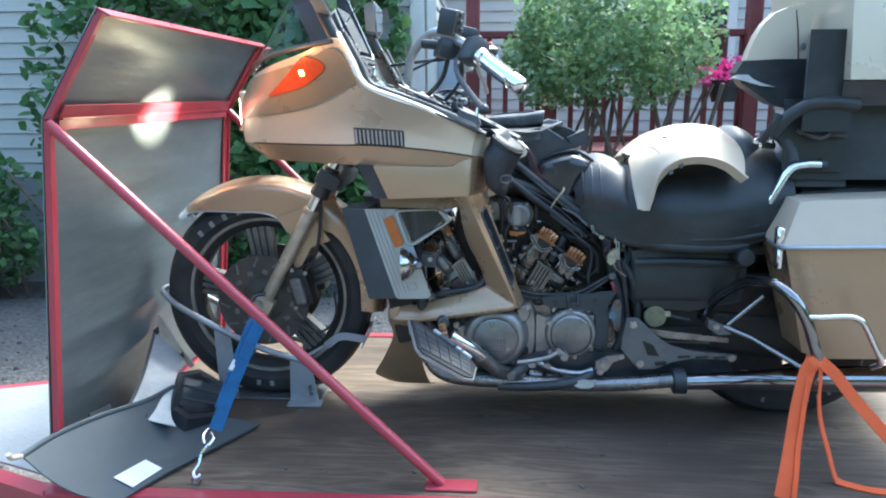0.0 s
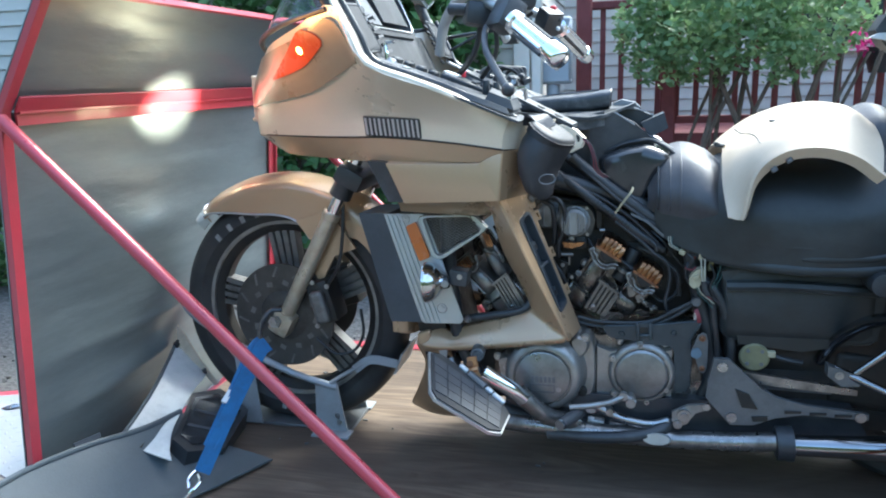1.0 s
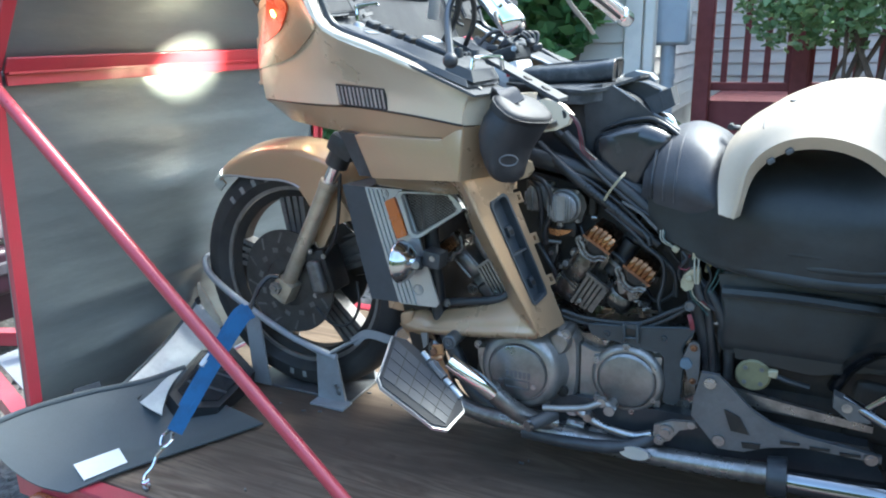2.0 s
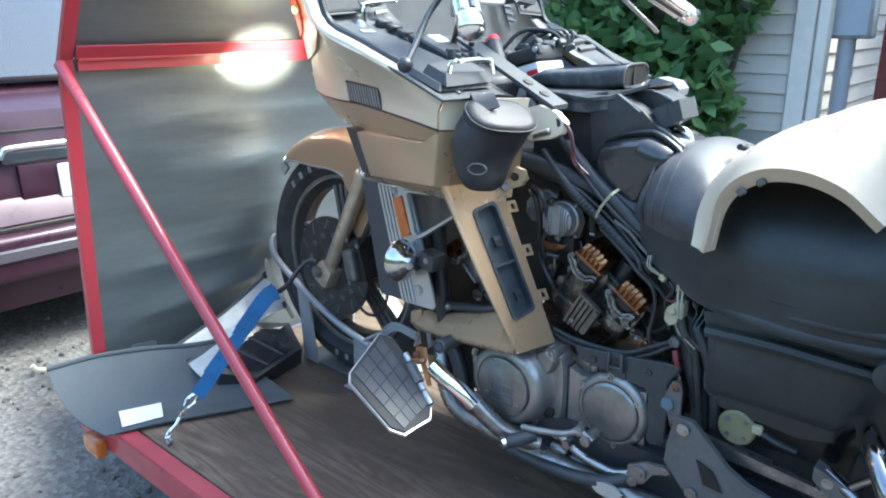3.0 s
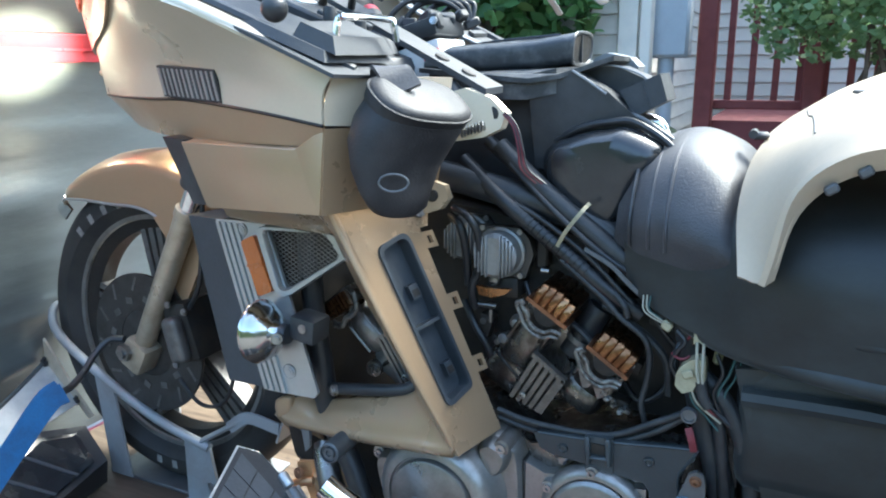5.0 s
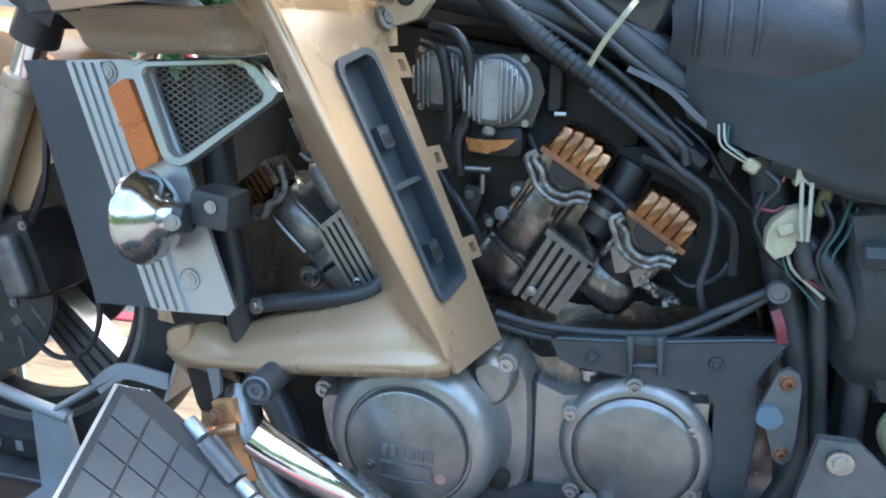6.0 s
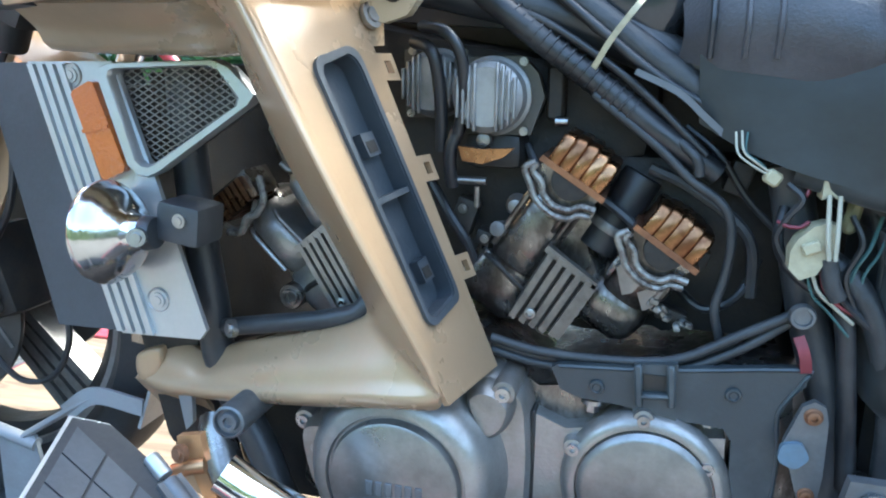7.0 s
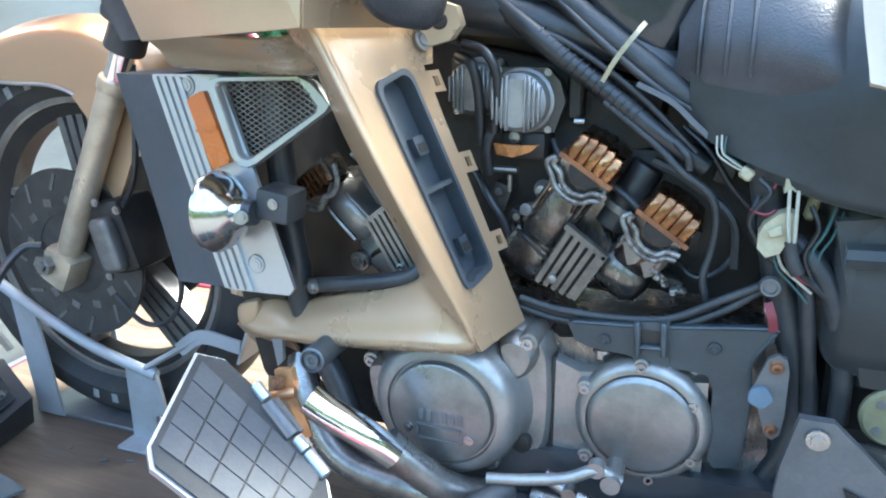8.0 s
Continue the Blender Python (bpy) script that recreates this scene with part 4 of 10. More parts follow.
def arc_blocks(tyre, cx, cz, y, r, a0, a1, n, w, h, skip=()):
    """Small raised bars round a sidewall."""
    for i in range(n):
        if i in skip:
            continue
        a = a0 + (a1 - a0) * i / max(1, n - 1)
        t = radians(a)
        part("raised_mark", box(B(), (cx + r * math.cos(t), y, cz + r * math.sin(t)), (w, 0.003, h), 0, (0, 90 - a, 0)), M_MARK, tyre)


def wheel(cx, cy, cz, r, w, rim, a0):
    bm = B()
    lathe(bm, tyre_profile(r, w, rim), (cx, cy, cz), (0, 1, 0), 72)
    tyre = part("tyre", bm, M_RUBBER, bike)
    bm = B()
    lathe(bm, [(rim + 0.004, -w * 0.66), (rim + 0.006, -w * 0.58), (rim - 0.012, -w * 0.52), (rim - 0.028, -w * 0.30), (rim - 0.03, 0), (rim - 0.028, w * 0.30),
               (rim - 0.012, w * 0.52), (rim + 0.006, w * 0.58), (rim + 0.004, w * 0.66), (rim + 0.016, w * 0.4), (rim + 0.016, -w * 0.4)], (cx, cy, cz), (0, 1, 0), 72)
    wh = part("wheel_rim", bm, M_DARK, bike, "black cast rim with a polished lip")
    bm = B()
    for s in (-1, 1):
        lathe(bm, [(rim + 0.0075, s * w * 0.60), (rim + 0.008, s * w * 0.68), (rim - 0.006, s * w * 0.64), (rim - 0.008, s * w * 0.56)], (cx, cy, cz), (0, 1, 0), 72)
    part("rim_lip", bm, M_ALU, wh)
    for k in range(5):
        a = radians(a0 + 72 * k)
        bm = B()
        d, e = V((math.cos(a), 0, math.sin(a))), V((-math.sin(a), 0, math.cos(a)))
        c = V((cx, cy, cz))
        for i in (-1.5, -0.5, 0.5, 1.5):
            p, q = c + d * 0.05 + e * i * 0.015, c + d * (rim - 0.02) + e * i * 0.021
            u = V((0, 0.018, 0))
            v = e * 0.0065
            hexa(bm, [p - u - v, p - u + v, p + u + v, p + u - v], [q - u - v, q - u + v, q + u + v, q + u - v], 0.002)
        p, q = c + d * 0.05, c + d * (rim - 0.02)
        hexa(bm, [p - e * 0.026 - V((0, 0.008, 0)), p + e * 0.026 - V((0, 0.008, 0)), p + e * 0.026 + V((0, 0.008, 0)), p - e * 0.026 + V((0, 0.008, 0))],
             [q - e * 0.036 - V((0, 0.008, 0)), q + e * 0.036 - V((0, 0.008, 0)), q + e * 0.036 + V((0, 0.008, 0)), q - e * 0.036 + V((0, 0.008, 0))])
        part("spoke", bm, M_SPOKE, wh)
    part("hub", lathe(B(), [(0, -0.07), (0.03, -0.07), (0.035, -0.05), (0.06, -0.035), (0.06, 0.035), (0.035, 0.05), (0.03, 0.07), (0, 0.07)], (cx, cy, cz), (0, 1, 0), 28), M_DISC, wh)
    return tyre


ft = wheel(FX, FY, FZ, FR, 0.056, 0.232, 97)
arc_blocks(ft, FX, FZ, FY - 0.0545, 0.262, 134, 86, 6, 0.013, 0.018)
arc_blocks(ft, FX, FZ, FY - 0.0545, 0.266, 262, 288, 4, 0.012, 0.016, (2,))
rt = wheel(RX, YC, RZ, RR, 0.066, 0.21, 40)
arc_blocks(rt, RX, RZ, YC - 0.0645, 0.262, 258, 298, 7, 0.009, 0.014, (1, 2, 3))

# front brake discs and callipers
for s in (-1, 1):
    y = FY + s * 0.082
    bm = B()
    lathe(bm, [(0.064, -0.003), (0.133, -0.003), (0.134, 0.0), (0.133, 0.003), (0.064, 0.003), (0.064, -0.003)], (FX, y, FZ), (0, 1, 0), 56)
    lathe(bm, [(0.03, -0.008), (0.05, -0.006), (0.066, -0.0015), (0.066, 0.0015), (0.03, 0.004)], (FX, y, FZ), (0, 1, 0), 32)
    disc = part("brake_disc", bm, M_DISC, bike, "dark worn slotted brake disc")
    for k in range(12):
        a = radians(k * 30 + 8)
        part("disc_slot", box(B(), (FX + 0.114 * math.cos(a), y + s * 0.0034, FZ + 0.114 * math.sin(a)), (0.029, 0.002, 0.0055), 0.0, (0, -math.degrees(a) + 32, 0)), M_SPOKE, disc)
        a = radians(k * 30 - 7)
        part("disc_slot", box(B(), (FX + 0.085 * math.cos(a), y + s * 0.0034, FZ + 0.085 * math.sin(a)), (0.012, 0.002, 0.016), 0.0, (0, -math.degrees(a) + 20, 0)), M_SPOKE, disc)
    bm = B()
    box(bm, (FX + 0.115, y - s * 0.006, FZ + 0.045), (0.06, 0.075, 0.11), 0.014, (0, -16, 0), 2)
    cal = part("brake_calliper", bm, M_DARK, bike, "grimy cast brake calliper")
    part("piston_cover", box(B(), (FX + 0.116, y + s * 0.040, FZ + 0.038), (0.036, 0.026, 0.082), 0.0125, (0, -14, 0), 4), M_SPOKE, cal)
    for dx, dz in ((0.098, 0.098), (0.135, 0.090), (0.104, -0.012)):
        part("calliper_bolt", bolt(B(), (FX + dx, y + s * 0.034, FZ + dz), (0, s, 0), 0.006, 0.006), M_STEEL, cal)
    fy = FY + s * 0.107
    a, b = V((FX + 0.008, fy, FZ - 0.01)), V((0.215, fy, 0.645))
    d = (b - a).normalized()
    bm = B()
    cyl(bm, a - d * 0.02, a + d * 0.30, 0.0185, 0.0195, seg=24, bev=0.004)
    cyl(bm, a + d * 0.30, a + d * 0.318, 0.022, seg=24, bev=0.003)
    box(bm, a, (0.055, 0.05, 0.06), 0.012, (0, 30, 0), 2)
    leg = part("fork_leg", bm, M_FORK, bike, "dull champagne fork leg")
    part("axle_nut", bolt(B(), (FX, fy + s * 0.026, FZ), (0, s, 0), 0.016, 0.014, True), M_STEEL, leg)
    part("fork_tube", cyl(B(), a + d * 0.31, a + d * 0.62, 0.0165, seg=20), M_CHROME, bike)
    part("fork_gaiter", cyl(B(), a + d * 0.36, a + d * 0.45, 0.027, 0.023, seg=20, bev=0.004), M_BLACK, bike, "black rubber fork sleeve")
bm = B()
box(bm, (0.235, FY, 0.665), (0.07, 0.28, 0.045), 0.012, (0, 30, 0), 2)
part("fork_yoke", bm, M_BLACK, bike)
bm = B()
part("brake_hose", tube(bm, [(0.205, FY - 0.10, 0.60), (0.20, FY - 0.105, 0.52), (0.185, FY - 0.105, 0.45), (FX + 0.13, FY - 0.10, FZ + 0.09)], 0.0045, 8), M_HOSE, bike)
part("brake_hose", tube(B(), [(FX + 0.09, FY - 0.10, FZ - 0.05), (FX + 0.14, FY - 0.105, FZ - 0.085), (FX + 0.19, FY - 0.105, FZ - 0.075), (FX + 0.215, FY - 0.10, FZ - 0.03), (FX + 0.21, FY - 0.095, FZ + 0.03)], 0.0038, 8), M_HOSE, bike)

# front mudguard
bm = B()
rows = []
for a in (132, 126, 118, 105, 90, 78, 68, 60, 44, 26, 10, -6):
    t = radians(a)
    skirt = 0.338 - {132: 0.328, 126: 0.316, 118: 0.292, 105: 0.264, 90: 0.254, 78: 0.243, 68: 0.212, 60: 0.235, 44: 0.285}.get(a, 0.288)
    hw = (0.052 if a > 128 else 0.072) + (0.006 if a < 60 else 0)
    R0 = 0.338 if a > 20 else 0.336
    row = []
    for f, dr in ((-1, -skirt), (-1.0, -0.018), (-0.82, 0.0), (-0.4, 0.012), (0, 0.015), (0.4, 0.012), (0.82, 0.0), (1.0, -0.018), (1, -skirt)):
        rr = R0 + dr
        row.append((FX + rr * math.cos(t), FY + f * hw, FZ + rr * math.sin(t)))
    rows.append(row)
guard = part("front_mudguard", skin(bm, rows, 0.003), M_GOLD, bike, "glossy gold front mudguard", 60)
for k in (0, -1):
    part("mudguard_lip", tube(B(), [V(r[k]) + V((0, -0.002 if k == 0 else 0.002, 0)) for r in rows[:7]], 0.0028, 8, 4), M_FIN, guard, "silver edge of the mudguard")
bm = B()
rows = []
for a in (136.5, 134, 131):
    t = radians(a)
    rows.append([(FX + (0.339 + dr) * math.cos(t), FY + f * 0.055, FZ + (0.339 + dr) * math.sin(t)) for f, dr in ((-1, -0.034), (-1, -0.014), (-0.8, 0.004), (0, 0.018), (0.8, 0.004), (1, -0.014), (1, -0.034))])
part("mudguard_tip", skin(bm, rows, 0.005), M_CHROME, guard, "chrome trim on the mudguard's tip", 60)
for s in (-1, 1):
    bm = B()
    y = FY + s * 0.083
    prism(bm, [(0.075, 0.555), (0.16, 0.585), (0.225, 0.49), (0.17, 0.47), (0.13, 0.40), (0.105, 0.44), (0.115, 0.50)], y - 0.004, y + 0.004, 0.003)
    part("mudguard_stay", bm, M_GOLD, guard)

# ---- upper fairing ----
def station(k, s):
    """One upright section of the fairing: bottom, trim line, waist, shoulder, top."""
    st = [((0.040, 0.00, 0.722), (-0.006, 0.00, 0.765), (-0.012, 0.00, 0.82), (-0.006, 0.00, 0.88), (0.030, 0.00, 0.940)),
          ((0.064, 0.045, 0.722), (0.000, 0.048, 0.765), (-0.004, 0.050, 0.82), (0.004, 0.050, 0.88), (0.036, 0.055, 0.942)),
          ((0.100, 0.085, 0.722), (0.045, 0.090, 0.766), (0.045, 0.099, 0.82), (0.050, 0.112, 0.885), (0.064, 0.112, 0.948)),
          ((0.165, 0.135, 0.722), (0.125, 0.143, 0.767), (0.120, 0.150, 0.82), (0.125, 0.178, 0.892), (0.130, 0.205, 0.966)),
          ((0.250, 0.190, 0.722), (0.220, 0.197, 0.768), (0.215, 0.204, 0.822), (0.220, 0.245, 0.902), (0.235, 0.298, 0.991)),
          ((0.310, 0.223, 0.721), (0.300, 0.232, 0.769), (0.300, 0.244, 0.825), (0.305, 0.300, 0.915), (0.333, 0.370, 1.016)),
          ((0.390, 0.253, 0.721), (0.388, 0.262, 0.770), (0.386, 0.268, 0.815), (0.384, 0.316, 0.867), (0.386, 0.362, 0.914)),
          ((0.520, 0.288, 0.724), (0.520, 0.300, 0.762), (0.522, 0.306, 0.796), (0.528, 0.328, 0.830), (0.534, 0.354, 0.856)),
          ((0.626, 0.308, 0.728), (0.630, 0.319, 0.749), (0.632, 0.321, 0.766), (0.634, 0.321, 0.784), (0.640, 0.313, 0.801))][k]
    return [(x, YC + s * y, z) for x, y, z in st]


order = [(k, -1) for k in range(8, 0, -1)] + [(0, -1)] + [(k, 1) for k in range(1, 9)]
allst = [station(k, s) for k, s in order]
part("fairing", skin(B(), [r[1:] for r in allst], 0.004, 4), M_CHAMP, bike, "champagne painted upper fairing", 50)
part("fairing_lower_band", skin(B(), [[r[0], tuple((V(r[0]) + V(r[1])) / 2), r[1]] for r in allst], 0.004, 4), M_GOLD, bike, "gold painted lower fairing band", 50)
for s in (-1, 1):
    # the shell turns inward behind its rear corner
    def W(x, y, z):
        return (x, YC + s * y, z)
    part("fairing_rear", skin(B(), [[W(0.630, 0.3185, 0.749), W(0.633, 0.3205, 0.775), W(0.640, 0.3135, 0.800)], [W(0.652, 0.288, 0.747), W(0.655, 0.288, 0.773), W(0.660, 0.284, 0.799)],
         [W(0.682, 0.232, 0.744), W(0.684, 0.232, 0.770), W(0.688, 0.230, 0.797)], [W(0.708, 0.184, 0.740), W(0.710, 0.184, 0.768), W(0.714, 0.182, 0.795)]], 0.004, 3), M_CHAMP, bike, "champagne painted rear face of the fairing", 60)
    part("fairing_rear_lower", skin(B(), [[W(0.627, 0.318, 0.746), W(0.6235, 0.3195, 0.700), W(0.6195, 0.321, 0.653)], [W(0.666, 0.250, 0.744), W(0.655, 0.250, 0.698), W(0.645, 0.250, 0.652)], [W(0.704, 0.184, 0.738), W(0.690, 0.172, 0.695), W(0.672, 0.156, 0.650)]], 0.004, 3), M_GOLD, bike, "gold painted rear face of the lower fairing", 60)
for s in (-1, 1):
    # black edge trim along the top of the shell
    tops = [V(station(k, s)[4]) for k in (5, 6, 7, 8)]
    lip = [tops[0] + V((-0.006, 0, 0.012)), tops[0].lerp(tops[1], 0.5), tops[1], tops[1].lerp(tops[2], 0.5), tops[2], tops[3]]
    part("rim_lip", skin(B(), [[p + V((0, s * 0.002, -0.006)), p + V((0.001, s * 0.0005, 0.002)), p + V((0.005, -s * 0.012, 0.0035)), p + V((0.008, -s * 0.022, 0.001))] for p in (lip if s < 0 else lip[::-1])], 0.003, 3), M_CHAMP, bike, "champagne rim of the fairing", 50)
    part("edge_trim", tube(B(), [p + V((0.010, -s * 0.024, 0.003)) for p in lip], 0.0065, 8, 8), M_BLACK, bike)
    line = [V(station(k, s)[1]) + V((0, s * 0.0035, 0)) for k in range(1, 9)]
    part("pinstripe", tube(B(), line, 0.0022, 6, 6), M_DARK, bike)
    # turn lamp lens, laid on the shell
    side_rows = [station(k, s)[1:] for k in range(0, 7)]
    fine_rows = [smooth_path(r, 8) for r in side_rows]
    fine_cols = [smooth_path([r[i] for r in fine_rows], 8) for i in range(len(fine_rows[0]))]

    def shell(u, v):
        """u: stations from the nose, v: 0 at the trim line to 1 at the top."""
        a, b = min(23.999, max(0.0, v * 24)), min(47.999, max(0.0, u * 8))
        i, j = int(a), int(b)
        return fine_cols[i][j].lerp(fine_cols[i][j + 1], b - j).lerp(fine_cols[i + 1][j].lerp(fine_cols[i + 1][j + 1], b - j), a - i)
    lens = []
    for u, v0, v1 in ((2.90, 0.665, 0.685), (3.25, 0.682, 0.775), (3.625, 0.700, 0.875), (4.0, 0.720, 0.970), (4.25, 0.740, 0.935), (4.5, 0.765, 0.880), (4.70, 0.795, 0.825)):
        row = []
        for f in (0, 0.5, 1):
            v = v0 + (v1 - v0) * f
            a = shell(u, v)
            n = (shell(u + 0.25, v) - shell(u - 0.25, v)).cross(shell(u, v + 0.08) - shell(u, v - 0.08)).normalized()
            n = n if n.y * s > 0 else -n
            row.append(a + n * 0.0095)
        lens.append(row)
    upper = []
    for u, v0 in ((1.25, 0.38), (1.75, 0.41), (2.25, 0.43), (2.75, 0.455), (3.25, 0.48), (3.75, 0.505), (4.25, 0.53), (4.75, 0.565), (5.125, 0.62), (5.5, 0.74), (5.75, 0.86)):
        row = []
        for f in (0, 0.25, 0.5, 0.75, 1):
            v = v0 + (0.935 - v0) * f
            a = shell(u, v)
            n = (shell(u + 0.25, v) - shell(u - 0.25, v)).cross(shell(u, v + 0.06) - shell(u, v - 0.06)).normalized()
            row.append(a + (n if n.y * s > 0 else -n) * 0.0055)
        upper.append(row)
    part("fairing_upper_panel", skin(B(), upper if s > 0 else [r[::-1] for r in upper], 0.0045, 3), M_TAUPE, bike, "darker gold upper panel of the fairing", 50)
    sg = part("turn_lamp", skin(B(), lens if s > 0 else [r[::-1] for r in lens], 0.004, 3), M_LITLENS, bike, "lit amber front turn lamp lens", 50)
    c = V(lens[3][1]) + V((0, s * 0.001, 0))
    part("bulb", lathe(B(), [(0, 0.007), (0.007, 0.005), (0.010, 0.0), (0, -0.002)], c, (-0.5, s * 0.85, 0.1), 16), M_LITSIG, sg)
    # badge: a plate of plain upright bars
    p, q = V((0.342, YC + s * 0.2525, 0.794)), V((0.468, YC + s * 0.287, 0.789))
    dr = (q - p)
    up = V((-0.002, s * 0.007, 0.0385)).normalized()
    out = dr.normalized().cross(up) * (-s)
    out = out if out.y * s > 0 else -out
    bm = B()
    base = [p + out * 0.004 - up * 0.0195, q + out * 0.004 - up * 0.0195, q + out * 0.004 + up * 0.0195, p + out * 0.004 + up * 0.0195]
    plate(bm, base, out * 0.004, 0.0015)
    bdg = part("badge", bm, M_BLACK, bike, "black badge plate with silver bars")
    for i in range(12):
        c0 = p.lerp(q, (i + 0.5) / 12) + out * 0.008
        w = dr.normalized() * (0.0021 if i % 3 else 0.0028)
        part("bar", plate(B(), [c0 - w - up * 0.017, c0 + w - up * 0.017, c0 + w + up * 0.017, c0 - w + up * 0.017], out * 0.0010, 0.0004), M_FIN, bdg)

# headlamp in the nose
bm = B()
box(bm, (-0.006, YC, 0.848), (0.020, 0.105, 0.085), 0.010, seg=2)
hl = part("headlamp", bm, M_LAMP, bike, "lit rectangular headlamp glass")
bm = B()
for c, s in (((-0.002, YC, 0.897), (0.020, 0.118, 0.010)), ((-0.006, YC, 0.800), (0.020, 0.118, 0.010)), ((-0.001, YC - 0.057, 0.848), (0.018, 0.008, 0.106)), ((-0.001, YC + 0.057, 0.848), (0.018, 0.008, 0.106))):
    box(bm, c, s, 0.003)
part("headlamp_bezel", bm, M_CHAMP, hl)
lamp = new("headlamp_beam", bpy.data.lights.new("headlamp_beam", "SPOT"))
lamp.data.energy, lamp.data.color, lamp.data.spot_size, lamp.data.spot_blend = 8.5, (1.0, 0.82, 0.58), radians(54), 0.30
lamp.data.shadow_soft_size = 0.03
lamp.matrix_world = look((-0.03, YC, 0.843), (-0.5, YC - 0.04, 0.838)) @ Matrix.Diagonal((1.0, 0.62, 1.0, 1.0))
turnlamp = new("turn_lamp_light", bpy.data.lights.new("turn_lamp_light", "POINT"))
turnlamp.data.energy, turnlamp.data.color, turnlamp.data.shadow_soft_size = 0.24, (1.0, 0.42, 0.14), 0.03
turnlamp.location = (0.090, YC - 0.335, 0.935)

# windscreen
rows = []
for u in (-1, -0.75, -0.5, -0.25, 0, 0.25, 0.5, 0.75, 1):
    k = abs(u)
    x0 = 0.03 + 0.27 * k ** 2.2
    rows.append([(x0 + 0.16 * h ** 1.1 + 0.02 * k, YC + u * (0.36 - 0.10 * h), 0.945 + 0.065 * k + 0.30 * h * (1 - 0.25 * k)) for h in (0, 0.33, 0.66, 1)])
ws = part("windscreen", skin(B(), rows, 0.003, 4), M_WINDSCREEN, bike, "clear curved windscreen", 60)
ws.visible_shadow = False
part("screen_trim", tube(B(), [V(r[0]) + V((-0.004, 0, 0.002)) for r in rows], 0.006, 8, 6), M_BLACK, ws)

# side skirt below the fairing
for s in (-1, 1):
    def U(x, y, z):
        return (x, YC + s * y, z)
    tl, tr, br, bl, k = U(0.388, 0.283, 0.7195), U(0.581, 0.306, 0.721), U(0.621, 0.324, 0.653), U(0.424, 0.285, 0.640), U(0.6285, 0.3195, 0.7465)
    bm = B()
    for facet in ([tl, tr, br, bl], [tr, k, br], [U(0.372, 0.248, 0.723), U(0.52, 0.285, 0.726), tr, tl], [U(0.52, 0.285, 0.726), U(0.625, 0.307, 0.731), k, tr]):
        bm.faces.new([bm.verts.new(p) for p in facet])
    bmesh.ops.remove_doubles(bm, verts=bm.verts[:], dist=0.0005)
    inner = bmesh.ops.extrude_face_region(bm, geom=bm.faces[:])
    bmesh.ops.translate(bm, vec=(0, -s * 0.005, 0), verts=[v for v in inner["geom"] if isinstance(v, bmesh.types.BMVert)])
    bmesh.ops.bevel(bm, geom=[e for e in bm.edges if len(e.link_faces) == 2 and e.calc_face_angle(0) > 0.12], offset=0.0012, segments=2, affect="EDGES", profile=0.5)
    part("side_skirt", bm, M_GOLD, bike, "gold painted side skirt under the fairing", 30)
    bm = B()
    plate(bm, [U(0.346, 0.272, 0.724), U(0.388, 0.278, 0.722), U(0.424, 0.281, 0.642), U(0.386, 0.270, 0.640)], (0, -s * 0.03, 0), 0.004)
    part("skirt_end", bm, M_BLACK, bike, "black plastic end piece")

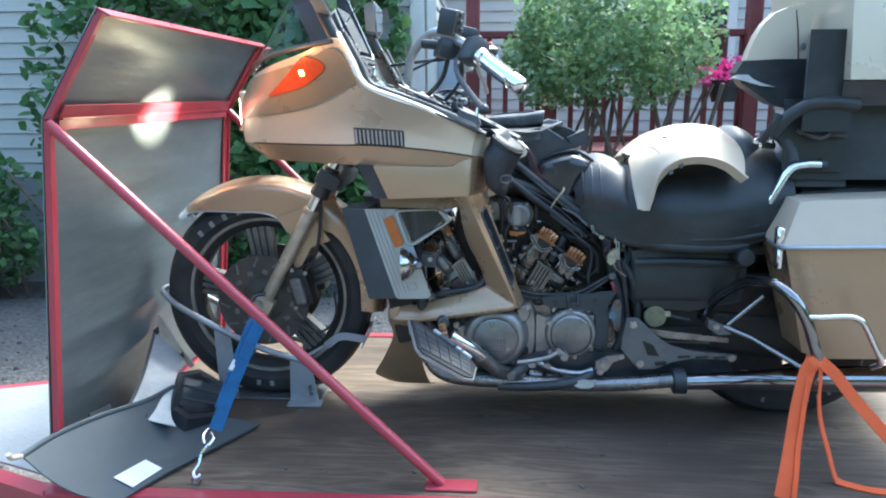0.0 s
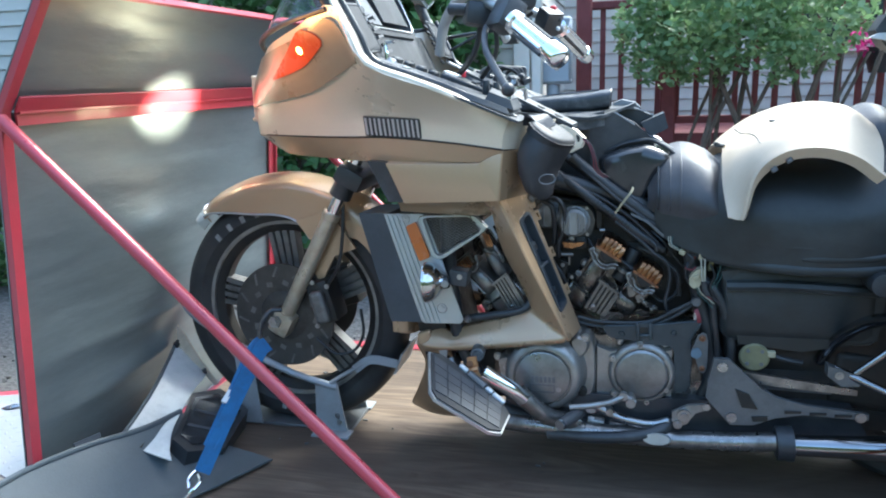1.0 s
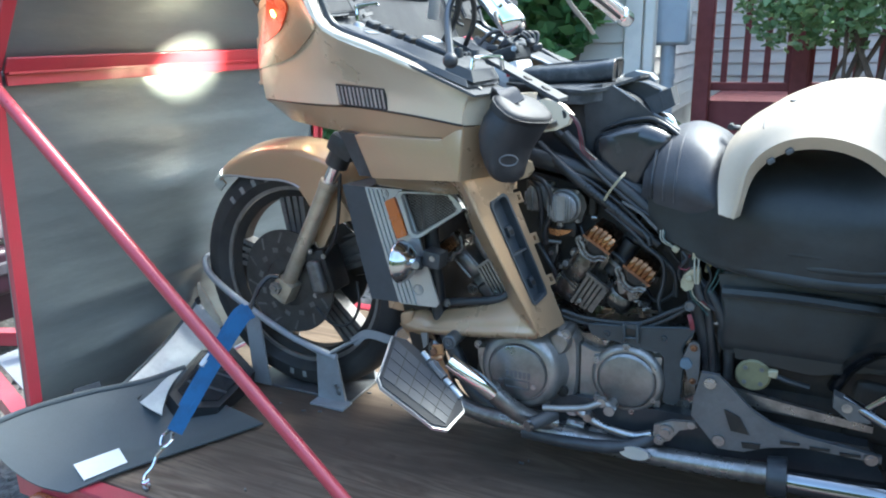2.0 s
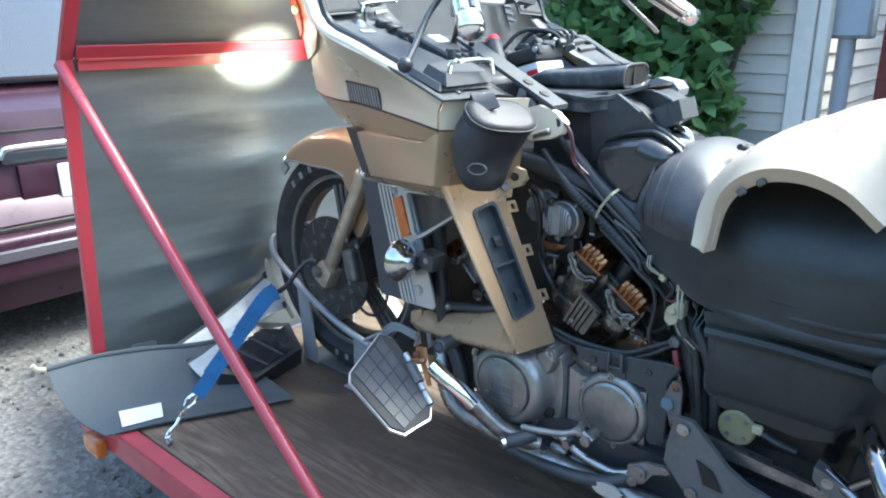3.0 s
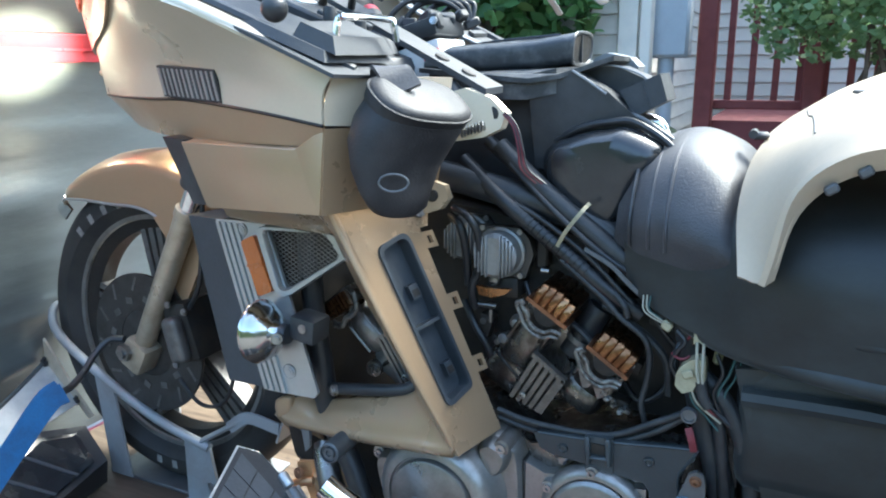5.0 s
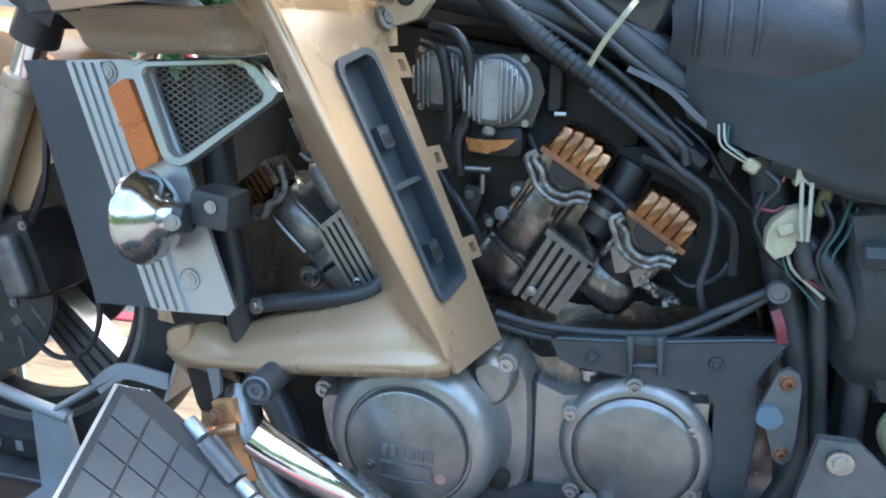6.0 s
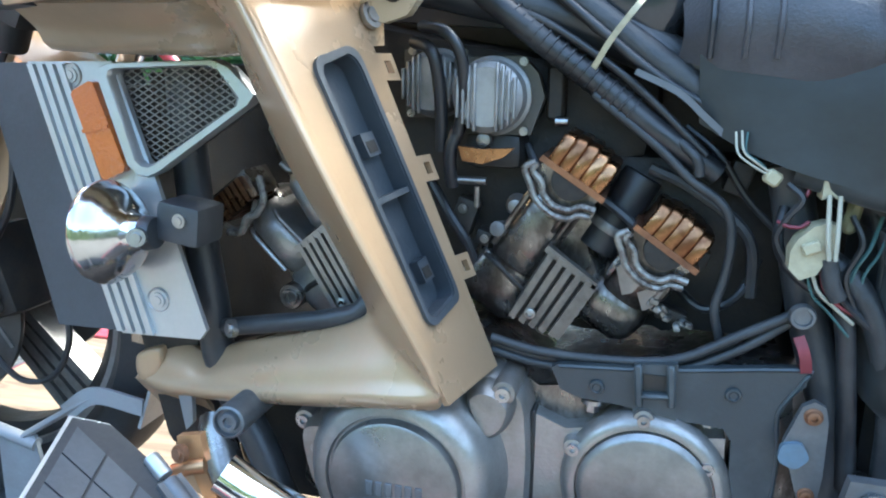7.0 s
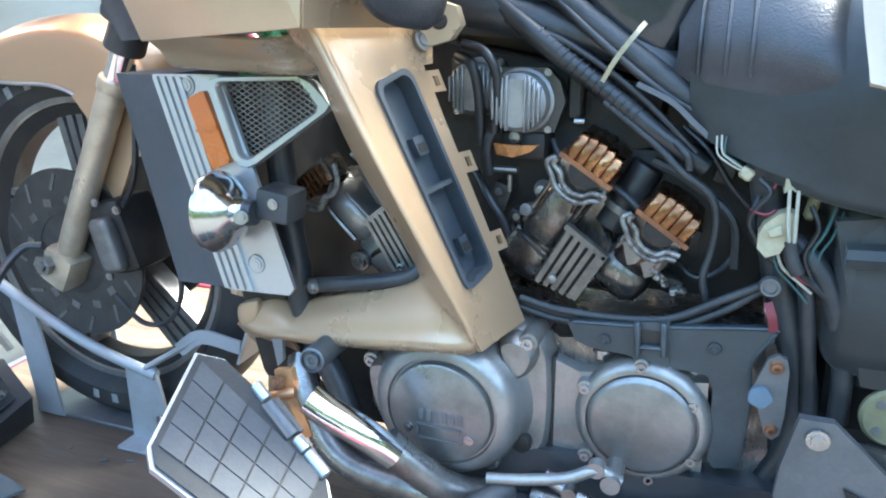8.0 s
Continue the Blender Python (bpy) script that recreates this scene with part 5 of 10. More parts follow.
# ---- leg shields ----
for s in (-1, 1):
    def P(x, y, z):
        return (x, YC + s * y, z)
    part("inner_skirt", skin(B(), [[P(x, y + 0.030, 0.646 + k), P(x, y + 0.004, 0.628 + k), P(x, y - 0.010, 0.612 + k), P(x + 0.004, y - 0.050, 0.612 + k)] for x, y, k in ((0.395, 0.222, 0.002), (0.44, 0.226, 0.0), (0.50, 0.234, -0.001), (0.56, 0.240, -0.002), (0.60, 0.240, 0.006))], 0.003, 3), M_TAUPE, bike, "glossy gold underside of the skirt", 60)
    # one moulding: a flat bar with a sharp rear ridge that turns at its foot and runs forward to a blunt nose
    tl, tr, bl, br = V(P(0.6164, 0.3014, 0.650)), V(P(0.6543, 0.1859, 0.650)), V(P(0.7475, 0.2474, 0.3547)), V(P(0.7654, 0.1512, 0.3511))

    def F(u, v):
        return tl.lerp(tr, u).lerp(bl.lerp(br, u), v)
    n = (tr - tl).cross(bl - tl).normalized()
    n = n if n.x > 0 else -n
    inn = V((0, -s, 0))
    rows = []
    for v, o in ((-0.03, P(0.578, 0.282, 0.655)), (0.05, P(0.588, 0.275, 0.635)), (0.12, P(0.597, 0.2687, 0.6204)), (0.30, P(0.605, 0.247, 0.5696)), (0.47, P(0.6175, 0.229, 0.5219)),
                 (0.62, P(0.6385, 0.219, 0.4778)), (0.78, P(0.6535, 0.208, 0.440)), (0.90, P(0.6630, 0.200, 0.412)), (0.955, P(0.6640, 0.199, 0.404))):
        o, r = V(o), F(0, v) + V((-0.002, s * 0.004, 0)) * math.sin(math.pi * min(1, max(0, v)))
        if v > 0.93:
            r = r + V((-0.003, 0, 0.001))
        e = (o - r).normalized()
        rows.append([o + inn * 0.022 + V((0.004, 0, 0)), o + inn * 0.004, o + (r - o) * 0.08, o.lerp(r, 0.5) + V((0, s * 0.001, 0)), r + e * 0.009, r + e * 0.0025 + n * 0.001, r + (tr - tl).normalized() * 0.005 + n * 0.0014, r + (tr - tl).normalized() * 0.012 + n * 0.0006])
    for t_, c_, l_ in (((0.660, 0.1975, 0.399), (0.7405, 0.2480, 0.3640), (0.7400, 0.2425, 0.3500)), ((0.654, 0.196, 0.395), (0.7210, 0.2440, 0.3560), (0.7225, 0.2400, 0.3435)),
                      ((0.640, 0.1925, 0.388), (0.6815, 0.2337, 0.3480), (0.6796, 0.2291, 0.3339)), ((0.5988, 0.1829, 0.3732), (0.625, 0.2185, 0.334), (0.6223, 0.2137, 0.320)),
                      ((0.5404, 0.1698, 0.3549), (0.5553, 0.1997, 0.3182), (0.5516, 0.1947, 0.3045)), ((0.5124, 0.1635, 0.3448), (0.520, 0.190, 0.3105), (0.5180, 0.1855, 0.2972)),
                      ((0.484, 0.1571, 0.3290), (0.4913, 0.1825, 0.3048), (0.4906, 0.1783, 0.2924)), ((0.4646, 0.1528, 0.3330), (0.466, 0.176, 0.3005), (0.4670, 0.1715, 0.2882)), ((0.4303, 0.1451, 0.3321), (0.4350, 0.168, 0.2962), (0.4380, 0.163, 0.2832)),
                      ((0.4080, 0.139, 0.3240), (0.4085, 0.159, 0.2965), (0.4150, 0.154, 0.2812)), ((0.3985, 0.130, 0.3150), (0.3972, 0.1500, 0.2994), (0.4040, 0.146, 0.2830))):
        t_, c_, l_ = V(P(*t_)), V(P(*c_)), V(P(*l_))
        rows.append([t_ + inn * 0.022 + V((0, 0, -0.002)), t_ + inn * 0.004, t_.lerp(c_, 0.08), t_.lerp(c_, 0.5) + V((0, s * 0.002, 0)), c_.lerp(t_, 0.16), c_, c_.lerp(l_, 0.5) + V((0, s * 0.0015, 0)), l_ + inn * 0.003])
    end = rows[-1]
    mid = sum(end, V()) / len(end) + V((-0.004, 0, 0))
    rows.append([p.lerp(mid, 0.75) + inn * 0.004 for p in end])
    part("leg_shield", skin(B(), rows, 0.004, 3), M_GOLD, bike, "gold painted leg shield with a blunt nose", 32)
    part("shield_nose_pad", mound(lambda x, y, z: P(x, y, z), [(0.402, 0.318), (0.414, 0.326), (0.432, 0.330), (0.430, 0.306), (0.414, 0.292), (0.402, 0.298)], 0.12, 0.1560, 0.1605, 0.8), M_GOLD, bike)
    # rear face with its vent
    hole = [(0.35, 0.152), (0.79, 0.125), (0.80, 0.782), (0.235, 0.810)]

    def rounded_uv(poly, r):
        """The outline of a vent, its corners rounded, in shares of the rear face."""
        out = []
        for i, c in enumerate(poly):
            c, a, b = V((*c, 0)), V((*poly[i - 1], 0)), V((*poly[(i + 1) % 4], 0))
            for k in range(6):
                f = k / 5
                da, db = (a - c).normalized(), (b - c).normalized()
                p, q = c + V((da.x * r * 2.4, da.y * r, 0)), c + V((db.x * r * 2.4, db.y * r, 0))
                out.append(p.lerp(c, f).lerp(c.lerp(q, f), f))
        return out
    ring = rounded_uv(hole, 0.045)
    ctr = V((sum(p[0] for p in hole) / 4, sum(p[1] for p in hole) / 4, 0))
    edge = []
    for p in ring:
        d = p - ctr
        k = min([(lim - c0) / d0 for c0, d0, lims in ((ctr.x, d.x, (0.03, 1.0)), (ctr.y, d.y, (-0.02, 1.0))) for lim in lims if abs(d0) > 1e-9 and (lim - c0) / d0 > 0])
        edge.append(ctr + d * k)
    for cx_, cy_ in ((0.03, -0.02), (1.0, -0.02), (1.0, 1.0), (0.03, 1.0)):
        j = min(range(len(edge)), key=lambda i: (edge[i] - V((cx_, cy_, 0))).length)
        edge[j] = V((cx_, cy_, 0))

    def slab_ring(outer, inner, d0, d1):
        """A flat ring between two outlines, from depth d0 to d1 along the normal."""
        b = B()
        m = len(outer)
        vs = [[b.verts.new(F(q.x, q.y) + n * d) for q in loop] for loop, d in ((outer, d0), (inner, d0), (inner, d1), (outer, d1))]
        for k in range(4):
            for i in range(m):
                b.faces.new((vs[k][i], vs[k][(i + 1) % m], vs[(k + 1) % 4][(i + 1) % m], vs[(k + 1) % 4][i]))
        return b

    def shrunk(f, g):
        return [ctr + V(((p - ctr).x * f, (p - ctr).y * g, 0)) for p in ring]
    back = part("shield_rear", slab_ring(edge, ring, 0.0, -0.005), M_GOLD, bike, "gold painted rear face of the leg shield", 30)
    vent = part("vent", slab_ring(shrunk(1.03, 1.012), shrunk(0.86, 0.955), 0.0035, -0.004), M_NAVY, back, "dark blue-grey plastic air vent", 30)
    part("vent_wall", slab_ring(shrunk(0.885, 0.962), shrunk(0.84, 0.95), 0.0015, -0.016), M_NAVY, vent, "", 30)
    part("vent_floor", hexa(B(), [F(q.x, q.y) - n * 0.017 for q in shrunk(0.90, 0.965)], [F(q.x, q.y) - n * 0.014 for q in shrunk(0.90, 0.965)]), M_NAVY, vent)
    bar_a, bar_b = (0.315, 0.487), (0.79, 0.468)
    part("vent_bar", plate(B(), [F(bar_a[0], bar_a[1]) - n * 0.013, F(bar_b[0], bar_b[1]) - n * 0.013, F(bar_b[0], bar_b[1] + 0.014) - n * 0.013, F(bar_a[0], bar_a[1] + 0.014) - n * 0.013], n * 0.013, 0.0012), M_NAVY, vent)
    for u0, v0 in ((0.56, 0.325), (0.56, 0.655)):
        part("vent_clip", plate(B(), [F(u0, v0) - n * 0.0145, F(u0 + 0.14, v0 - 0.006) - n * 0.0145, F(u0 + 0.14, v0 + 0.052) - n * 0.0145, F(u0, v0 + 0.058) - n * 0.0145], n * 0.008, 0.001), M_NAVY, vent)
        part("vent_clip", plate(B(), [F(u0 + 0.02, v0 + 0.02) - n * 0.007, F(u0 + 0.12, v0 + 0.016) - n * 0.007, F(u0 + 0.12, v0 + 0.045) - n * 0.007, F(u0 + 0.02, v0 + 0.049) - n * 0.007], n * 0.001, 0), M_DARK, vent)
    for v in (0.135, 0.40, 0.675):
        a = F(1.0, v)
        e = (br - tr).normalized()
        f = (tr - tl).normalized()
        w_ = 0.019
        bm = B()
        for (f0, f1), (e0, e1) in (((-0.002, w_), (0, 0.006)), ((-0.002, w_), (0.016, 0.022)), ((-0.002, 0.006), (0.006, 0.016)), ((0.014, w_), (0.006, 0.016))):
            plate(bm, [a + f * f0 + e * e0, a + f * f1 + e * e0, a + f * f1 + e * e1, a + f * f0 + e * e1], -n * 0.005, 0.0)
        bmesh.ops.remove_doubles(bm, verts=bm.verts[:], dist=0.0003)
        part("clip_tab", bm, M_GOLD, back)
    part("screw", bolt(B(), F(1.06, 0.045) + n * 0.001, n, 0.0105, 0.006), M_STEEL, back)
    bm = B()
    plate(bm, [F(0.90, 0.12), F(1.12, 0.115), F(1.20, 0.06), F(1.18, 0.0), F(1.06, -0.045), F(0.90, -0.02)], -n * 0.005, 0.002)
    part("mount_lug", bm, M_GOLD, back)

# ---- radiator side, left ----
GY = -0.238


def G(x, z, out=0.0):
    """A point on the tilted side of the radiator cover."""
    return (x, GY - 0.02 * (0.60 - z) / 0.24 - out, z)


for s in (-1, 1):
    def Q(x, z, out=0.0):
        p = G(x, z, out)
        return (p[0], p[1] if s < 0 else 2 * YC - p[1], p[2])
    d = V((0, -s * 0.004, 0)) * -1 if s < 0 else V((0, 0.004, 0))
    d = V((0, s * 0.005, 0))
    bm = B()
    hexa(bm, [Q(0.286, 0.600, -0.006), Q(0.352, 0.600, 0), Q(0.430, 0.366, 0), Q(0.356, 0.362, -0.006)], [(p[0], YC + s * 0.06, p[2]) for p in (Q(0.30, 0.6), Q(0.36, 0.6), Q(0.44, 0.366), Q(0.37, 0.362))], 0.006, 2)
    part("radiator_shroud", bm, M_NAVY, bike, "dark blue-grey plastic radiator shroud")
    bm = B()
    plate(bm, [Q(0.348, 0.601), Q(0.436, 0.602), Q(0.474, 0.508), Q(0.491, 0.460), Q(0.5215, 0.377), Q(0.5150, 0.3685), Q(0.436, 0.366), Q(0.428, 0.372)], d, 0.002)
    cover = part("radiator_cover", bm, M_FIN, bike, "silver ribbed radiator side cover")
    for i in range(4):
        f = 0.010 + i * 0.0105
        part("rib", plate(B(), [Q(0.344 + f - 0.0030, 0.599, 0.005), Q(0.344 + f + 0.0030, 0.599, 0.005), Q(0.426 + f + 0.0030, 0.369, 0.005), Q(0.426 + f - 0.0030, 0.369, 0.005)], d * 0.8, 0.0022, 3), M_FIN, cover)
    for x, z in ((0.394, 0.590), (0.4745, 0.400)):
        part("screw_recess", lathe(B(), [(0.0068, 0.0003), (0.0095, 0.0003), (0.0105, 0.0018), (0.0112, 0.0)], Q(x, z, 0.005), (0, s, 0), 20), M_FIN, cover)
        part("cover_screw", bolt(B(), Q(x, z, 0.005), (0, s, 0), 0.0068, 0.003), M_FIN, cover)
    bm = B()
    plate(bm, [Q(0.3995, 0.574, 0.005), Q(0.4015, 0.5775, 0.005), Q(0.4180, 0.5855, 0.005), Q(0.4220, 0.5845, 0.005), Q(0.4510, 0.5155, 0.005), Q(0.4495, 0.5110, 0.005), Q(0.4310, 0.5030, 0.005), Q(0.4270, 0.5045, 0.005)], d * 1.6, 0.002, 2)
    plate(bm, [Q(0.410, 0.545, 0.013), Q(0.436, 0.550, 0.013), Q(0.437, 0.547, 0.013), Q(0.411, 0.542, 0.013)], d * 0.3, 0)
    part("side_reflector", bm, M_SIGNAL, cover, "orange rectangular side reflector")
    outer = [(0.4254, 0.590), (0.4290, 0.5975), (0.4400, 0.6010), (0.5382, 0.6040), (0.5540, 0.5985), (0.5775, 0.5775), (0.5715, 0.5700), (0.4860, 0.5120), (0.4740, 0.5070), (0.4625, 0.5085), (0.4530, 0.5165)]
    inner = [(0.4397, 0.5890), (0.4410, 0.5935), (0.4450, 0.5955), (0.5320, 0.5990), (0.5412, 0.5950), (0.5580, 0.5740), (0.5560, 0.5670), (0.4800, 0.5195), (0.4750, 0.5175), (0.4690, 0.5180), (0.4640, 0.5225)]
    bm = B()
    loops = [[V(Q(*p, 0.002)) for p in outer], [V(Q(*p, 0.011)) for p in outer], [V(Q(*p, 0.014)).lerp(V(Q(*q, 0.014)), 0.16) for p, q in zip(outer, inner)],
             [V(Q(*p, 0.014)).lerp(V(Q(*q, 0.014)), 0.82) for p, q in zip(outer, inner)], [V(Q(*p, 0.011)) for p in inner], [V(Q(*p, -0.004)) for p in inner]]
    loops = [[bm.verts.new(p) for p in lp] for lp in loops]
    for a, b in zip(loops, loops[1:] + loops[:1]):
        for i in range(11):
            bm.faces.new((a[i], a[(i + 1) % 11], b[(i + 1) % 11], b[i]))
    grille = part("grille_frame", bm, M_FIN, cover, "bright silver grille frame")
    bm = B()
    wv = d.normalized() * 0.0012
    for k in range(-18, 16):
        for sl in (1, -1):
            x0 = 0.43 + k * 0.0105
            a, b = (x0, 0.505), (x0 + 0.175, 0.605)
            if sl < 0:
                a, b = (x0 + 0.175, 0.505), (x0, 0.605)
            pts = []
            for i in range(81):
                f = i / 80
                x, z = a[0] + (b[0] - a[0]) * f, a[1] + (b[1] - a[1]) * f
                ins = False
                for m in range(11):
                    (x1, z1), (x2, z2) = inner[m], inner[(m + 1) % 11]
                    if (z1 > z) != (z2 > z) and x < (x2 - x1) * (z - z1) / (z2 - z1) + x1:
                        ins = not ins
                if ins:
                    pts.append((x, z))
            if len(pts) > 2:
                (xa, za), (xb, zb) = pts[0], pts[-1]
                e = V((xb - xa, 0, zb - za)).normalized().cross(V((0, 1, 0))) * 0.00045
                pa, pb = V(Q(xa, za, -0.004)), V(Q(xb, zb, -0.004))
                plate(bm, [pa - e, pa + e, pb + e, pb - e], wv, 0)
    part("wire_mesh", bm, M_SPOKE, grille, "grey wire mesh", 0)
    bm = B()
    plate(bm, [Q(0.44, 0.592, -0.035), Q(0.545, 0.600, -0.035), Q(0.560, 0.572, -0.035), Q(0.470, 0.515, -0.035)], d * -1, 0)
    part("radiator_core", bm, M_DARK, grille)
    # chrome horn shell, open to the front
    if s < 0:
        c = V((0.452, -0.287, 0.465))
        ax = V((1.0, 0.02, 0.05)).normalized()
        dome = part("horn_shell", lathe(B(), [(0.0, 0.002), (0.039, 0.002), (0.0405, -0.003), (0.0428, -0.003), (0.0434, 0.001), (0.0428, 0.0035), (0.0415, 0.0045), (0.0395, 0.010), (0.0345, 0.0175), (0.028, 0.0235), (0.021, 0.028), (0.0165, 0.031), (0.0145, 0.037), (0.0, 0.039)], c, ax, 56), M_HORN, bike, "round chrome horn shell", 50)
        part("hub", cyl(B(), c + ax * 0.036, c + ax * 0.047, 0.015, 0.013, seg=20, bev=0.002), M_BLACK, dome)
        part("hub_bolt", bolt(B(), c + ax * 0.040 + V((0, -0.014, 0)), (0.5, -1, 0.1), 0.0075, 0.012), M_STEEL, dome)
        part("horn_bracket", box(B(), c + V((0.066, 0.020, 0.010)), (0.040, 0.040, 0.034), 0.006, (0, 8, 0), 2), M_BLACK, dome)
        part("bracket_screw", bolt(B(), c + V((0.070, 0.0, 0.014)), (0, -1, 0), 0.006, 0.003), M_STEEL, dome)

# ---- frame tubes ----
bm = B()
for s in (-1, 1):
    y = YC + s * 0.155
    tube(bm, [(0.478, y, 0.60), (0.481, y, 0.48), (0.492, y, 0.375), (0.497, y, 0.325), (0.53, y, 0.25), (0.62, YC + s * 0.17, 0.15), (0.95, YC + s * 0.17, 0.125)], 0.016, 12)
    tube(bm, [(0.27, YC + s * 0.03, 0.80), (0.48, YC + s * 0.10, 0.70), (0.70, YC + s * 0.11, 0.665), (0.86, YC + s * 0.10, 0.62), (0.98, YC + s * 0.10, 0.55), (1.10, YC + s * 0.14, 0.49), (1.45, YC + s * 0.14, 0.50)], 0.019, 12)
    tube(bm, [(0.98, YC + s * 0.12, 0.53), (1.005, YC + s * 0.125, 0.42), (1.04, YC + s * 0.13, 0.28), (1.0, YC + s * 0.13, 0.16)], 0.016, 12)
part("frame", bm, M_BLACK, bike, "black painted tubular frame")
# ---- engine ----
bm = B()
prism(bm, [(0.58, 0.30), (0.62, 0.34), (0.74, 0.37), (0.80, 0.33), (1.0, 0.36), (1.02, 0.20), (0.95, 0.145), (0.62, 0.145), (0.57, 0.20)], YC - 0.135, YC + 0.135, 0.012, 2)
part("crankcase", bm, M_ALU_DIRTY, bike, "grimy cast aluminium crankcase")


def boss(E, s, x, z, y0, y1, r, parent, mat, head=0.6):
    """A cast boss with a slotted screw in it."""
    b = part("bolt_boss", cyl(B(), E(x, y0, z), E(x, y1, z), r * 1.12, r, seg=18, bev=0.0025), mat, parent)
    part("screw", lathe(B(), [(0, 0.002), (r * head * 0.4, 0.002), (r * head * 0.45, 0.005), (r * head, 0.005), (r * head, 0)], E(x, y1 - 0.001, z), (0, s, 0), 14), M_STEEL, parent)
    return b


for s in (-1, 1):
    def E(x, y, z):
        return (x, YC + s * y, z)
    gx, gz = 0.690, 0.257
    bm = B()
    lathe(bm, [(0.0, 0.0), (0.090, 0.0), (0.094, -0.012), (0.086, -0.02), (0.083, -0.040), (0.077, -0.052), (0.070, -0.057), (0.0625, -0.058), (0.061, -0.055), (0.0, -0.055)], E(gx, 0.150, gz), (0, -s, 0), 56)
    cs = part("generator_case", bm, M_ALU, bike, "scuffed aluminium generator case")
    part("case_web", mound(E, [(0.700, 0.352), (0.735, 0.357), (0.775, 0.345), (0.797, 0.318), (0.797, 0.205), (0.765, 0.200), (0.740, 0.300)], 0.10, 0.135, 0.165), M_ALU, cs)
    part("case_web", mound(E, [(0.742, 0.335), (0.762, 0.345), (0.785, 0.330), (0.780, 0.305), (0.765, 0.292), (0.752, 0.305)], 0.14, 0.160, 0.182, 0.7), M_ALU, cs)
    part("case_arm", mound(E, [(0.588, 0.275), (0.602, 0.288), (0.632, 0.282), (0.640, 0.23), (0.625, 0.205), (0.600, 0.22)], 0.12, 0.150, 0.178), M_ALU, cs)
    for x, z, y1, r in ((0.607, 0.262, 0.176, 0.012), (0.587, 0.280, 0.165, 0.010), (0.776, 0.338, 0.178, 0.0105), (0.757, 0.262, 0.182, 0.011), (0.735, 0.186, 0.176, 0.011)):
        boss(E, s, x, z, 0.13, y1, r, cs, M_ALU)
    bm = B()
    lathe(bm, [(0.0, 0.0635), (0.054, 0.0635), (0.057, 0.062), (0.059, 0.056), (0.059, 0.05), (0.0, 0.05)], E(gx, 0.150, gz), (0, s, 0), 56)
    part("generator_cap", bm, M_ALUCAP, cs, "round satin aluminium cap")
    yy = 0.150 + 0.0640
    bm = B()
    for i in range(6):
        box(bm, E(gx - 0.020 + i * 0.0088, yy, gz - 0.003), (0.0062, 0.002, 0.013), 0.0005)
    for c_, sz in (((0, -0.015), (0.05, 0.0022)), ((0, -0.031), (0.05, 0.0022)), ((-0.025, -0.023), (0.0022, 0.016)), ((0.025, -0.023), (0.0022, 0.016))):
        box(bm, E(gx + c_[0], yy, gz + c_[1]), (sz[0], 0.0024, sz[1]), 0)
    part("bar", bm, M_PLATE, cs, "plain raised bars")
    for dx, dz in ((-0.036, -0.022), (0.034, -0.024)):
        part("cover_screw", bolt(B(), E(gx + dx, yy - 0.001, gz + dz), (0, s, 0), 0.0055, 0.003), M_STEEL, cs)
    # clutch side cover
    bm = B()
    outl = [(0.800, 0.312), (0.826, 0.302), (0.846, 0.306), (0.862, 0.322), (0.892, 0.331), (0.922, 0.324), (0.938, 0.310), (0.953, 0.312), (0.955, 0.260), (0.955, 0.205), (0.935, 0.19), (0.86, 0.188), (0.835, 0.20), (0.800, 0.196)]
    prism(bm, outl, YC + s * 0.115, YC + s * 0.153, 0.006, 3)
    cc = part("clutch_case", bm, M_ALU, bike, "cast aluminium clutch cover")
    part("clutch_ring", lathe(B(), [(0.069, 0.0), (0.069, 0.007), (0.065, 0.014), (0.060, 0.0165), (0.0565, 0.0165), (0.0555, 0.013), (0.0, 0.013)], E(0.893, 0.150, 0.260), (0, s, 0), 60), M_ALU, cc)
    part("clutch_cap", lathe(B(), [(0.0545, 0.010), (0.0545, 0.018), (0.052, 0.021), (0.048, 0.0225), (0.0, 0.0235)], E(0.893, 0.150, 0.260), (0, s, 0), 60), M_ALUCAP, cc)
    for x, z in ((0.834, 0.290), (0.889, 0.324), (0.941, 0.290), (0.944, 0.228), (0.838, 0.21), (0.905, 0.197)):
        boss(E, s, x, z, 0.13, 0.164, 0.0085, cc, M_ALU)
    for x, z in ((0.847, 0.318), (0.940, 0.318)):
        bm = B()
        cyl(bm, E(x, 0.145, z), E(x, 0.145, z + 0.026), 0.006, seg=6)
        cyl(bm, E(x, 0.145, z + 0.008), E(x, 0.145, z + 0.012), 0.010, seg=12)
        part("stud", bm, M_STEEL, cc)
    part("case_rib", box(B(), E(0.7985, 0.140, 0.255), (0.004, 0.03, 0.12), 0.001), M_DARK, cc)
    part("oil_tube", cyl(B(), E(0.770, 0.12, 0.215), E(0.770, 0.176, 0.215), 0.011, seg=16, bev=0.003), M_DARK, cc)
    # grey guard plate behind
    bm = B()
